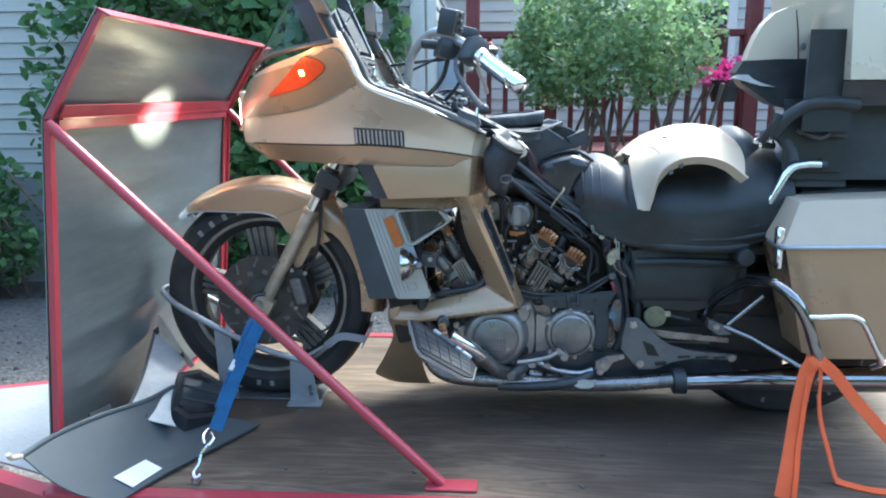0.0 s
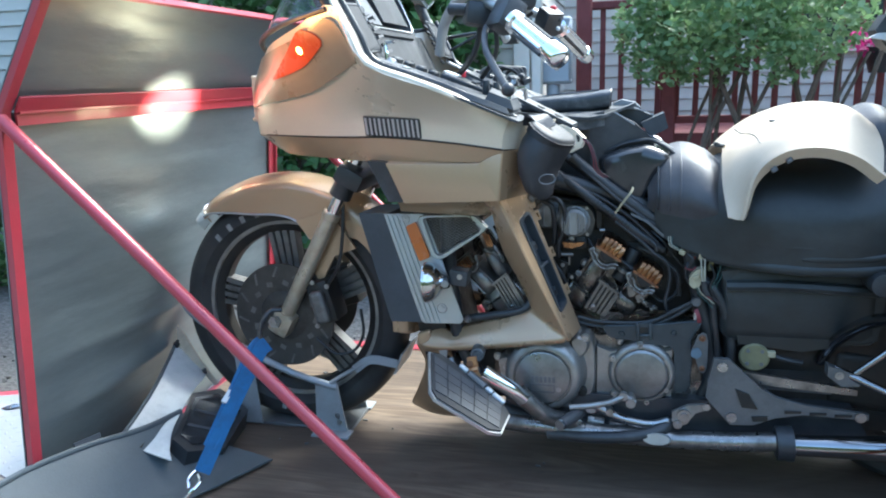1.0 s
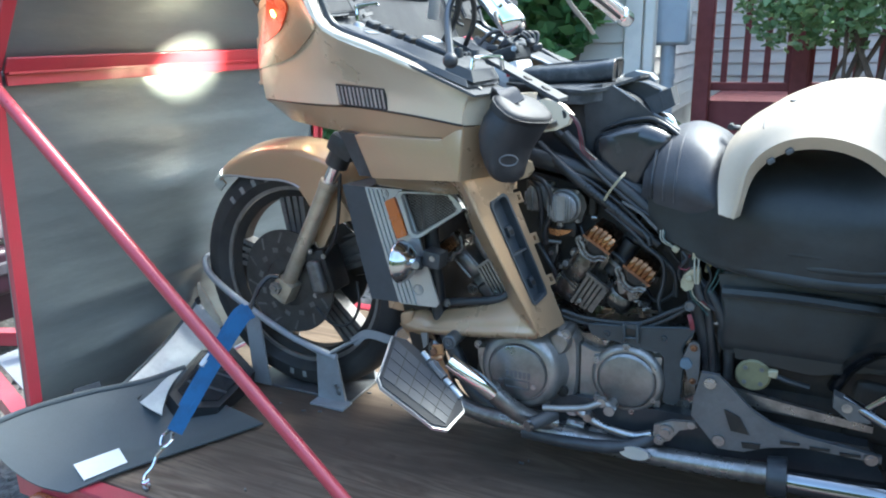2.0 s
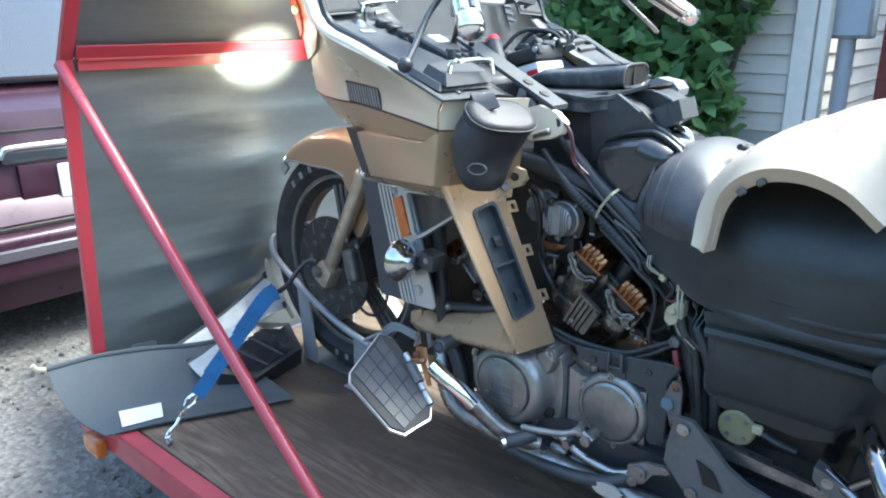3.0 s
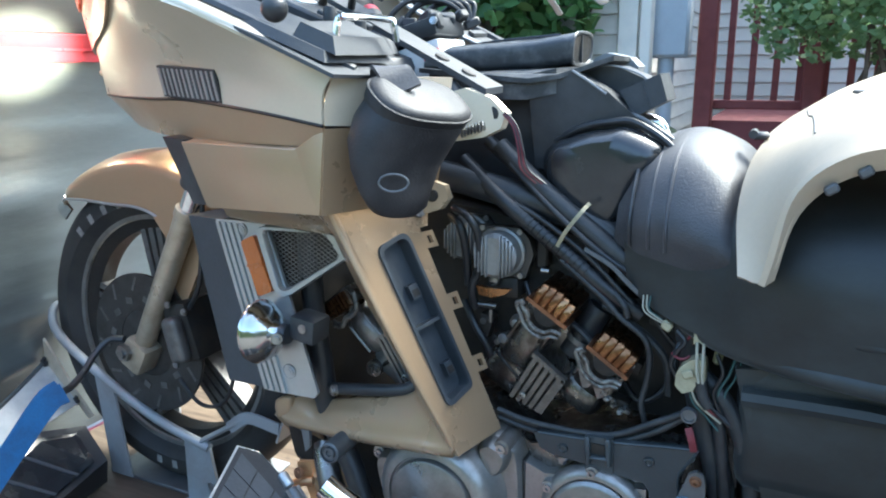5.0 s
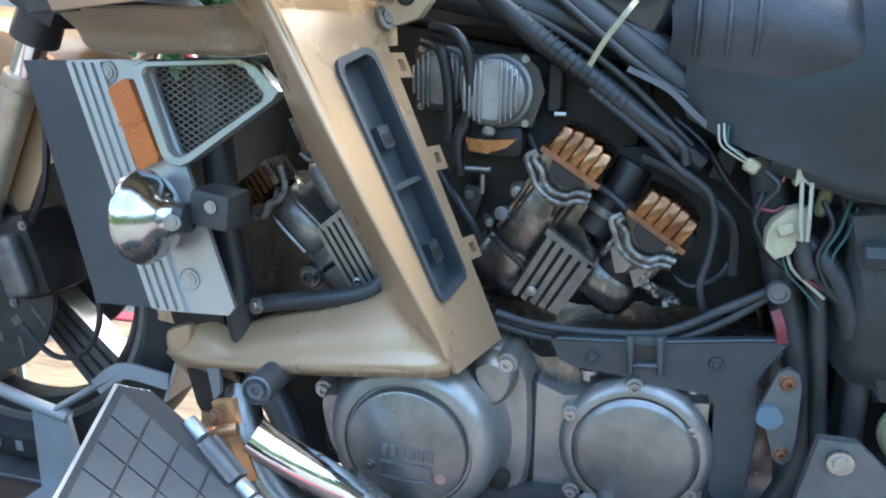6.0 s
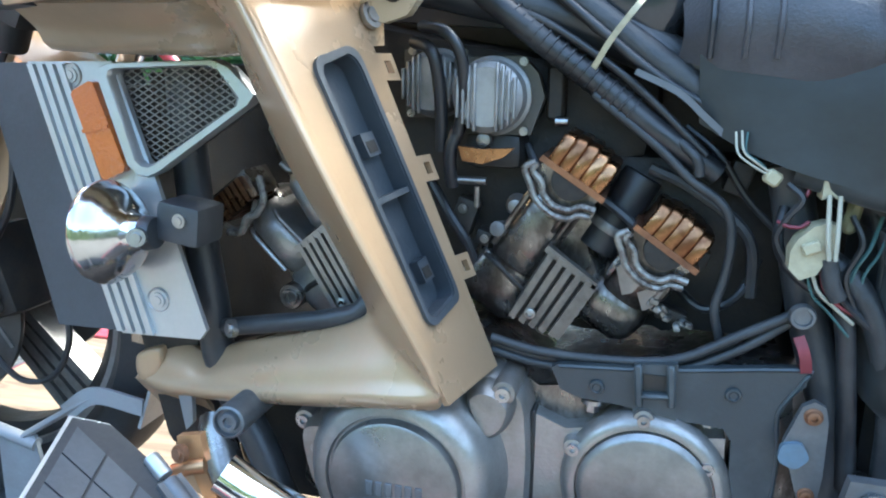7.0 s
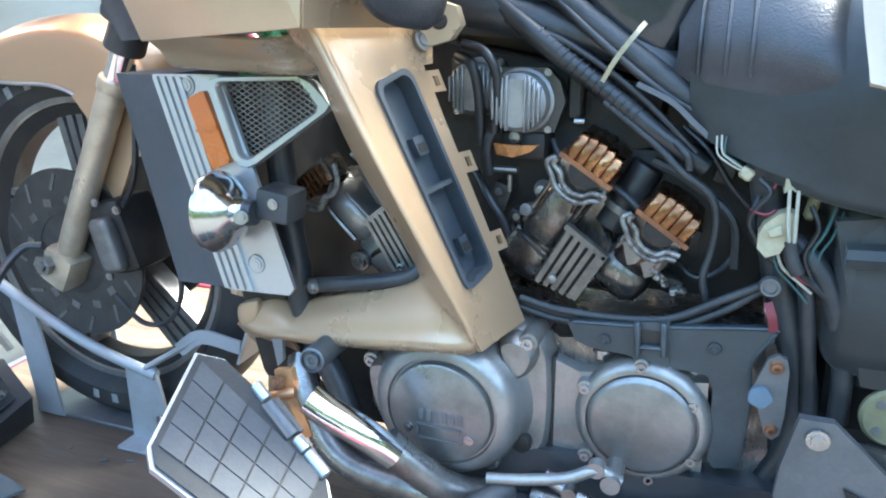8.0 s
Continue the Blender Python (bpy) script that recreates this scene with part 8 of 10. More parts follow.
# ---- rear: bags, boot, rails ----
for s in (-1, 1):
    def S(x, y, z):
        return (x, YC + s * y, z)
    bag = part("saddlebag", hexa(B(), [S(1.365, 0.170, 0.537), S(1.365, 0.330, 0.537), S(1.415, 0.343, 0.540), S(1.950, 0.340, 0.547), S(1.970, 0.170, 0.547)],
                                 [S(1.440, 0.170, 0.267), S(1.440, 0.295, 0.267), S(1.480, 0.325, 0.262), S(1.920, 0.325, 0.267), S(1.940, 0.170, 0.267)], 0.03, 4), M_GOLD, bike, "gold painted hard saddlebag")
    part("bag_lid", hexa(B(), [S(1.358, 0.165, 0.540), S(1.358, 0.335, 0.540), S(1.410, 0.349, 0.543), S(1.955, 0.346, 0.551), S(1.975, 0.165, 0.551)],
                         [S(1.405, 0.175, 0.640), S(1.405, 0.290, 0.637), S(1.440, 0.303, 0.644), S(1.920, 0.300, 0.660), S(1.935, 0.175, 0.660)], 0.042, 6), M_CREAM, bag, "champagne painted saddlebag lid")
    bm = B()
    tube(bm, [S(1.354, 0.255, 0.538), S(1.356, 0.331, 0.538), S(1.410, 0.350, 0.541), S(1.670, 0.349, 0.545), S(1.950, 0.345, 0.549)], 0.006, 8, 5)
    part("bag_seal", bm, M_FIN, bag)
    bm = B()
    box(bm, S(1.358, 0.310, 0.552), (0.02, 0.025, 0.06), 0.005)
    box(bm, S(1.356, 0.315, 0.507), (0.014, 0.03, 0.05), 0.004)
    part("bag_latch", bm, M_CHROME, bag)
    # chrome guards
    bm = B()
    tube(bm, [S(1.240, 0.13, 0.300), S(1.258, 0.17, 0.360), S(1.290, 0.25, 0.425), S(1.318, 0.36, 0.462), S(1.348, 0.42, 0.448), S(1.380, 0.436, 0.400), S(1.400, 0.437, 0.349), S(1.419, 0.43, 0.293), S(1.44, 0.36, 0.22)], 0.0125, 14)
    gd = part("crash_bar", bm, M_DARKCHROME, bike, "chrome saddlebag crash bar")
    part("guard_loop", tube(B(), [S(1.382, 0.438, 0.400), S(1.405, 0.450, 0.403), S(1.464, 0.450, 0.406), S(1.487, 0.450, 0.401), S(1.502, 0.450, 0.389), S(1.525, 0.449, 0.349), S(1.550, 0.445, 0.300), S(1.556, 0.40, 0.27)], 0.0068, 12), M_CHROME, gd)
    bm = B()
    cyl(bm, S(1.280, 0.21, 0.302), S(1.362, 0.23, 0.392), 0.0065, seg=14)
    cyl(bm, S(1.250, 0.20, 0.312), S(1.337, 0.24, 0.284), 0.0085, 0.0075, seg=14)
    cyl(bm, S(1.337, 0.24, 0.284), S(1.440, 0.32, 0.232), 0.0070, seg=14)
    stay = part("guard_stay", bm, M_DARKCHROME, bike, "chrome guard stay")
    part("stay_clamp", hexa(B(), [S(1.236, 0.19, 0.322), S(1.296, 0.205, 0.304), S(1.290, 0.205, 0.286), S(1.262, 0.20, 0.282), S(1.236, 0.19, 0.300)], [S(1.236, 0.214, 0.322), S(1.296, 0.222, 0.304), S(1.290, 0.222, 0.286), S(1.262, 0.218, 0.282), S(1.236, 0.214, 0.300)], 0.004, 2), M_PLATE, stay, "dark clamp with a bolt")
    part("clamp_bolt", bolt(B(), S(1.256, 0.214, 0.304), (0, s, 0), 0.008, 0.006), M_STEEL, stay)
    part("passenger_peg", cyl(B(), S(1.31, 0.16, 0.49), S(1.31, 0.24, 0.49), 0.022, seg=18, bev=0.005), M_BLACK, bike)
    bm = B()
    tube(bm, [S(1.345, 0.20, 0.575), S(1.372, 0.205, 0.64), S(1.408, 0.205, 0.705), S(1.445, 0.205, 0.719), S(1.482, 0.205, 0.719)], 0.010, 12)
    part("grab_rail", bm, M_CHROME, bike, "curved chrome passenger grab rail")
    part("rail_end", cyl(B(), S(1.480, 0.205, 0.719), S(1.492, 0.205, 0.719), 0.012, seg=14), M_BLACK, bike)
    # silencer
    part("silencer", loft([[S(x, 0.225 + r * math.cos(a), z + r * math.sin(a)) for a in (2 * math.pi * i / 10 for i in range(10))] for x, z, r in (
        (1.165, 0.156, 0.019), (1.195, 0.157, 0.021), (1.30, 0.162, 0.0225), (1.40, 0.167, 0.027), (1.50, 0.171, 0.032), (1.60, 0.173, 0.034), (1.78, 0.176, 0.034), (1.84, 0.178, 0.030), (1.86, 0.178, 0.024))]), M_DARKCHROME, bike, "long chrome silencer with dark reflections put into its colour", 50)
    part("silencer_clamp", cyl(B(), S(1.150, 0.225, 0.158), S(1.182, 0.225, 0.160), 0.033, 0.036, seg=18, bev=0.004), M_BLACK, bike)
    bm = B()
    tube(bm, [S(0.46, 0.12, 0.28), S(0.50, 0.16, 0.20), S(0.56, 0.18, 0.145), S(0.70, 0.19, 0.135), S(0.92, 0.195, 0.132), S(1.06, 0.205, 0.142), S(1.16, 0.223, 0.160)], 0.019, 14)
    part("exhaust_pipe", bm, M_DARKPIPE, bike, "dark stained exhaust pipe")
bm = B()
box(bm, (1.66, YC, 0.50), (0.42, 0.28, 0.36), 0.06, seg=3)
part("rear_mudguard", bm, M_BLACK, bike, "black rear mudguard")
boot = part("top_box", hexa(B(), [(1.50, -0.32, 0.92), (1.50, 0.22, 0.92), (1.98, 0.22, 0.92), (1.98, -0.32, 0.92)], [(1.49, -0.30, 1.24), (1.49, 0.20, 1.24), (1.90, 0.20, 1.24), (1.90, -0.30, 1.24)], 0.075, 6), M_CHAMP, bike, "champagne painted top box")
part("top_box_base", hexa(B(), [(1.50, -0.28, 0.86), (1.63, 0.18, 0.86), (1.95, 0.18, 0.86), (1.95, -0.28, 0.86)], [(1.49, -0.31, 0.918), (1.62, 0.21, 0.918), (1.97, 0.21, 0.918), (1.97, -0.31, 0.918)], 0.015, 2), M_BLACK, boot)
part("top_box_wing", prism(B(), [(1.314, 0.972), (1.322, 0.998), (1.335, 1.032), (1.353, 1.062), (1.376, 1.085), (1.409, 1.099), (1.447, 1.105), (1.465, 1.084), (1.467, 0.966), (1.386, 0.969)], -0.159, -0.118, 0.012, 4), M_CHAMP, boot, "champagne side wing")
part("wing_seam", strip(B(), [(1.441, -0.160, 0.970), (1.434, -0.160, 1.041), (1.426, -0.158, 1.092)], (1, 0, 0), 0.0025, 0.002), M_DARK, boot)
part("wing_lock", bolt(B(), (1.449, -0.159, 1.003), (0.1, -1, 0), 0.009, 0.003), M_FIN, boot)
part("armrest", prism(B(), [(1.290, 0.942), (1.307, 0.970), (1.391, 0.974), (1.564, 0.974), (1.564, 0.847), (1.478, 0.843), (1.424, 0.853), (1.381, 0.864), (1.343, 0.890), (1.307, 0.914)], -0.161, -0.105, 0.020, 5), M_BLACK, bike, "black padded armrest")
part("armrest_trim", prism(B(), [(1.279, 0.929), (1.295, 0.936), (1.317, 0.936), (1.331, 0.925), (1.353, 0.915), (1.385, 0.906), (1.353, 0.908), (1.327, 0.915), (1.301, 0.924)], -0.172, -0.157, 0.002, 2), M_STRIP, bike, "pale tapered armrest trim")
part("armrest_trim", prism(B(), [(1.467, 0.848), (1.482, 0.853), (1.518, 0.853), (1.495, 0.847), (1.478, 0.845)], -0.165, -0.155, 0.001), M_STRIP, bike)
for pts, r, mat in (([(1.355, -0.262, 0.795), (1.385, -0.276, 0.835), (1.425, -0.286, 0.862), (1.475, -0.288, 0.868), (1.54, -0.284, 0.862)], 0.015, M_COVER), ([(1.335, -0.25, 0.775), (1.352, -0.272, 0.812), (1.362, -0.275, 0.842)], 0.010, M_BLACK)):
    part("armrest_support", tube(B(), pts, r, 14), mat, bike)
part("armrest_stem", hexa(B(), [(1.392, -0.245, 0.70), (1.54, -0.245, 0.70), (1.54, -0.12, 0.70), (1.44, -0.12, 0.70)], [(1.385, -0.24, 0.875), (1.54, -0.24, 0.875), (1.54, -0.12, 0.875), (1.44, -0.12, 0.875)], 0.030, 5), M_COVER, bike)
part("seat_pad", hexa(B(), [(1.425, -0.262, 0.790), (1.535, -0.262, 0.785), (1.535, -0.16, 0.785), (1.425, -0.16, 0.790)], [(1.462, -0.258, 0.842), (1.522, -0.258, 0.848), (1.522, -0.16, 0.848), (1.462, -0.16, 0.842)], 0.020, 4), M_VINYL, bike, "dusty rounded vinyl pad")
part("seat_curl", tube(B(), [(1.415, -0.258, 0.800), (1.440, -0.264, 0.792), (1.462, -0.268, 0.784), (1.480, -0.268, 0.789), (1.486, -0.266, 0.802), (1.474, -0.262, 0.813), (1.455, -0.255, 0.812)], 0.0055, 12), M_VINYL, bike, "curled vinyl crease")
part("seat_roll", tube(B(), [(1.372, -0.17, 0.785), (1.382, -0.215, 0.792), (1.400, -0.228, 0.775), (1.415, -0.232, 0.752), (1.420, -0.235, 0.725)], 0.016, 14), M_VINYL, bike)
part("backrest", hexa(B(), [(1.415, -0.285, 0.80), (1.58, 0.15, 0.80), (1.64, 0.15, 0.80), (1.53, -0.285, 0.80)], [(1.415, -0.285, 1.035), (1.57, 0.13, 1.035), (1.62, 0.13, 1.035), (1.505, -0.285, 1.035)], 0.045, 6), M_COVER, bike, "padded black wrap-round backrest")
part("seat_rear", skin(B(), sym([
    [(1.395, -0.20, 0.66), (1.39, -0.19, 0.72), (1.40, -0.13, 0.755), (1.40, YC, 0.76)],
    [(1.46, -0.22, 0.66), (1.46, -0.21, 0.745), (1.46, -0.14, 0.785), (1.46, YC, 0.79)],
    [(1.56, -0.22, 0.66), (1.56, -0.21, 0.75), (1.56, -0.14, 0.79), (1.56, YC, 0.80)]]), 0.01, 4), M_VINYL, seat, "creased black passenger seat", 60)
part("stud_base", box(B(), (1.362, -0.192, 0.762), (0.056, 0.020, 0.016), 0.006, (0, 4, 0), 3), M_BLACK, seat)
for x, y, z, r in ((1.340, -0.200, 0.768, 0.007), (1.357, -0.202, 0.769, 0.009), (1.376, -0.202, 0.771, 0.008), (1.349, -0.206, 0.758, 0.006)):
    part("chrome_stud", lathe(B(), [(0, 0.012), (r * 0.7, 0.010), (r, 0.004), (r, 0)], (x, y, z), (0, -0.3, 1), 14), M_CHROME, seat)

# ---- foot controls ----
bm = B()
prism(bm, [(1.030, 0.322), (1.058, 0.322), (1.082, 0.300), (1.118, 0.266), (1.150, 0.248), (1.20, 0.236), (1.315, 0.226), (1.315, 0.214), (1.20, 0.216), (1.148, 0.204), (1.110, 0.186), (1.066, 0.183), (1.018, 0.238), (1.020, 0.27)], -0.262, -0.252, 0.003)
fp = part("peg_plate", bm, M_PLATE, bike, "grey cast footrest plate")
for hole in ([(1.072, 0.262), (1.098, 0.252), (1.116, 0.222), (1.086, 0.224)], [(1.105, 0.205), (1.135, 0.208), (1.135, 0.198), (1.108, 0.195)], *([(1.165 + i * 0.045, 0.222), (1.195 + i * 0.045, 0.224), (1.195 + i * 0.045, 0.220), (1.165 + i * 0.045, 0.217)] for i in range(3))):
    part("cut_out", prism(B(), hole, -0.266, -0.2635, 0), M_DARK, fp)
for x, z in ((1.046, 0.306), (1.068, 0.200), (1.30, 0.220)):
    part("bolt", bolt(B(), (x, -0.263, z), (0, -1, 0), 0.010, 0.006), M_STEEL, fp)
bm = B()
prism(bm, [(1.05, 0.290), (1.30, 0.262), (1.30, 0.250), (1.10, 0.262)], -0.232, -0.222, 0.003)
part("brake_rod", bm, M_DARKPIPE, bike)
bm = B()
prism(bm, [(0.955, 0.200), (0.985, 0.216), (1.026, 0.222), (1.030, 0.212), (1.000, 0.200), (0.985, 0.176), (0.968, 0.168), (0.955, 0.180)], -0.258, -0.250, 0.003)
sl = part("stand_bracket", bm, M_ALU, bike, "cast side-stand bracket")
part("bolt", bolt(B(), (0.978, -0.258, 0.196), (0, -1, 0), 0.013, 0.012), M_STEEL, sl)
part("bolt", bolt(B(), (1.020, -0.258, 0.216), (0, -1, 0), 0.007, 0.005), M_STEEL, sl)
part("bolt", bolt(B(), (0.966, -0.258, 0.174), (0, -1, 0), 0.009, 0.008), M_STEEL, sl)
bm = B()
tube(bm, [(0.748, -0.275, 0.200), (0.790, -0.268, 0.204), (0.830, -0.262, 0.212), (0.858, -0.256, 0.224), (0.880, -0.25, 0.212)], 0.0065, 10)
cyl(bm, (0.872, -0.262, 0.212), (0.872, -0.20, 0.212), 0.010, seg=14)
cyl(bm, (0.857, -0.262, 0.226), (0.857, -0.25, 0.226), 0.009, seg=12)
gl = part("gear_lever", bm, M_ALU, bike, "cast gear lever")
part("lever_rubber", cyl(B(), (0.735, -0.31, 0.178), (0.770, -0.262, 0.186), 0.013, seg=16, bev=0.004), M_BLACK, gl)
part("lever_end", cyl(B(), (0.731, -0.317, 0.1775), (0.735, -0.310, 0.178), 0.011, seg=16), M_CHROME, gl)
bm = B()
tube(bm, [(0.80, -0.235, 0.19), (0.85, -0.24, 0.170), (0.91, -0.24, 0.160), (0.95, -0.24, 0.172)], 0.008, 10)
cyl(bm, (0.83, -0.235, 0.185), (0.83, -0.255, 0.185), 0.008, seg=12)
part("gear_linkage", bm, M_STEEL, bike)
part("side_stand", tube(B(), [(0.96, -0.235, 0.165), (0.90, -0.262, 0.145), (0.80, -0.262, 0.130), (0.70, -0.250, 0.125)], 0.013, 10), M_BLACK, bike)
part("stand_tang", lathe(B(), [(0, 0.006), (0.9, 0.006), (1, 0.003), (1, 0)], (0.925, -0.268, 0.142), (0, -1, 0.2), 20, squash=(0.030, 0.013)), M_FIN, bike, "oval silver stand tang")
# highway board
fa = [V((0.474, -0.373, 0.338)), V((0.508, -0.478, 0.312)), V((0.520, -0.490, 0.300)), V((0.614, -0.486, 0.236)), V((0.634, -0.470, 0.226)), V((0.640, -0.412, 0.234)), V((0.628, -0.396, 0.246)), V((0.538, -0.365, 0.318)), V((0.50, -0.36, 0.335))]
nf = (fa[3] - fa[0]).cross(fa[5] - fa[0]).normalized()
nf = nf if nf.z > 0 else -nf
ctr = sum(fa, V()) / len(fa)
fa = [p - nf * (p - ctr).dot(nf) for p in fa]
bm = B()
plate(bm, [ctr + (p - ctr) * 1.03 for p in fa], -nf * 0.007, 0.003, 2)
fb = part("floorboard", bm, M_FIN, bike, "silver-edged folding floorboard")
pad = part("rubber_pad", plate(B(), [ctr + (p - ctr) * 0.985 + nf * 0.001 for p in fa], nf * 0.003, 0.001), M_RUBBER, fb, "black ribbed rubber pad")
for i in range(5):
    for k in range(4):
        def at(u, v):
            return fa[1].lerp(fa[0], v).lerp(fa[4].lerp(fa[6], v), u)
        u0, u1, v0, v1 = 0.05 + i * 0.184, 0.05 + (i + 1) * 0.184 - 0.014, 0.03 + k * 0.235, 0.03 + (k + 1) * 0.235 - 0.014
        part("pad_block", plate(B(), [at(u0, v0) + nf * 0.003, at(u1, v0) + nf * 0.003, at(u1, v1) + nf * 0.003, at(u0, v1) + nf * 0.003], nf * 0.003, 0.0012), M_PAD, pad)
bm = B()
e = (fa[6] - fa[7]).normalized()
for f0, f1, w, mat in ((0.0, 0.17, 0.010, M_FIN), (0.20, 0.56, 0.020, M_PLATE), (0.59, 0.72, 0.010, M_FIN), (0.74, 0.98, 0.012, M_FIN)):
    a, b = fa[7].lerp(fa[6], f0) + nf * 0.006, fa[7].lerp(fa[6], f1) + nf * 0.006
    kn = part("hinge_knuckle", cyl(B(), a, b, 0.0062, seg=14, bev=0.0015), mat, fb)
    if w > 0.015:
        part("hinge_leaf", strip(B(), [a, b], nf.cross(e), w, 0.005), mat, kn)
bm = B()
plate(bm, [(0.546, -0.345, 0.324), (0.562, -0.339, 0.325), (0.566, -0.340, 0.302), (0.549, -0.347, 0.299)], (0.002, 0.005, 0.001), 0.002, 2)
cl = part("bar_clamp", bm, M_BRASS, bike, "copper-coloured bar clamp")
part("clamp_fold", tube(B(), [(0.544, -0.350, 0.296), (0.556, -0.347, 0.300), (0.568, -0.343, 0.302)], 0.006, 10), M_BRASS, cl)
part("clamp_tail", strip(B(), [(0.562, -0.344, 0.300), (0.570, -0.346, 0.285), (0.576, -0.346, 0.270), (0.580, -0.345, 0.255)], (1, 0.3, 0.3), 0.010, 0.003), M_BRASS, cl)
part("clamp_bolt", bolt(B(), (0.554, -0.350, 0.314), (-0.2, -1, 0.2), 0.007, 0.007), M_RUST, cl)
bm = B()
tube(bm, [(0.577, -0.334, 0.292), (0.600, -0.330, 0.276), (0.632, -0.318, 0.252), (0.655, -0.304, 0.226)], 0.0165, 16)
part("exhaust_header", tube(B(), [(0.645, -0.300, 0.236), (0.672, -0.290, 0.206), (0.708, -0.270, 0.172), (0.76, -0.235, 0.150)], 0.0185, 16), M_DARKPIPE, bike, "dull dark exhaust header pipe")
part("highway_bar", bm, M_CHROME, bike, "chrome highway crash bar")
part("bar_stub", lathe(B(), [(0.0, 0.0905), (0.0035, 0.0905), (0.0045, 0.0935), (0.0075, 0.0935), (0.0085, 0.089), (0.0115, 0.089), (0.012, 0.093), (0.014, 0.092), (0.0145, 0.088), (0.0145, 0.0)], (0.545, -0.20, 0.300), (0.12, -0.98, 0.11), 24), M_PLATE, bike)
part("bar_bolt", bolt(B(), (0.455, -0.20, 0.295), (-0.2, -1, -0.1), 0.010, 0.012), M_STEEL, bike)
# belly scoop
rows = [[(0.399, -0.205, 0.297), (0.407, -0.165, 0.235), (0.370, -0.115, 0.148), (0.340, -0.065, 0.083), (0.383, -0.030, 0.057)],
        [(0.427, -0.205, 0.292), (0.432, -0.165, 0.227), (0.405, -0.115, 0.140), (0.391, -0.065, 0.064), (0.425, -0.030, 0.044)],
        [(0.478, -0.205, 0.284), (0.484, -0.165, 0.218), (0.485, -0.115, 0.132), (0.499, -0.065, 0.059), (0.510, -0.030, 0.043)]]
part("belly_scoop", skin(B(), rows, 0.004, 4), M_GOLD, bike, "gold painted belly scoop", 50)
part("scoop_bracket", plate(B(), [(0.450, -0.215, 0.305), (0.475, -0.225, 0.300), (0.470, -0.22, 0.262), (0.458, -0.215, 0.25)], (0.0, 0.006, 0), 0.002), M_FIN, bike)
bm = B()
box(bm, (0.56, YC, 0.22), (0.14, 0.22, 0.13), 0.02, seg=2)
box(bm, (0.42, YC, 0.40), (0.07, 0.30, 0.36), 0.015, (0, -12, 0), 2)
part("radiator", bm, M_DARK, bike, "dark radiator behind the shroud")
# one black block fills in the dark underside
part("lower_frame", prism(B(), [(0.60, 0.175), (0.66, 0.205), (1.30, 0.215), (1.34, 0.14), (1.10, 0.118), (0.80, 0.112), (0.64, 0.130)], YC - 0.165, YC + 0.165, 0.012, 2), M_BLACK, bike, "black block for the dark underside of frame and sump")
for x, z, r in ((0.800, 0.150, 0.012), (0.845, 0.140, 0.014), (0.885, 0.138, 0.013)):
    part("pipe_joint", cyl(B(), (x - 0.018, -0.222, z), (x + 0.018, -0.222, z - 0.004), r, seg=16, bev=0.003), M_DARKPIPE, bike)
part("frame_plug", lathe(B(), [(0, 0.004), (0.8, 0.004), (1, 0.002), (1, 0)], (0.790, -0.219, 0.172), (0, -1, 0), 20, squash=(0.012, 0.007)), M_FIN, bike)
for x0, x1, z in ((1.10, 1.16, 0.262), (1.17, 1.20, 0.252), (1.12, 1.30, 0.236)):
    part("frame_edge", strip(B(), [(x0, -0.184, z), (x1, -0.184, z - 0.004)], (0, 0, 1), 0.006, 0.003), M_PLATE, bike)
part("passenger_seat_back", hexa(B(), [(1.42, -0.235, 0.68), (1.58, 0.135, 0.68), (1.80, 0.135, 0.68), (1.80, -0.235, 0.68)], [(1.45, -0.225, 0.865), (1.60, 0.125, 0.865), (1.80, 0.125, 0.865), (1.80, -0.225, 0.865)], 0.04, 4), M_COVER, bike, "black upholstered passenger seat back")
for z, x0, x1, d in ((0.560, 1.06, 1.34, 0.006), (0.538, 1.10, 1.36, 0.004)):
    part("seat_crease", tube(B(), [(x0, -0.228 - d, z), ((x0 + x1) / 2 - 0.05, -0.2565 - d, z - 0.006), ((x0 + x1) / 2 + 0.05, -0.2590 - d, z - 0.004), (x1, -0.253 - d, z + 0.006)], 0.0095, 12), M_COVER, seat)

# ---- cockpit ----
def lid(x, y):
    """Height of the sloping inner dash."""
    return 0.914 - 0.398 * (x - 0.386)


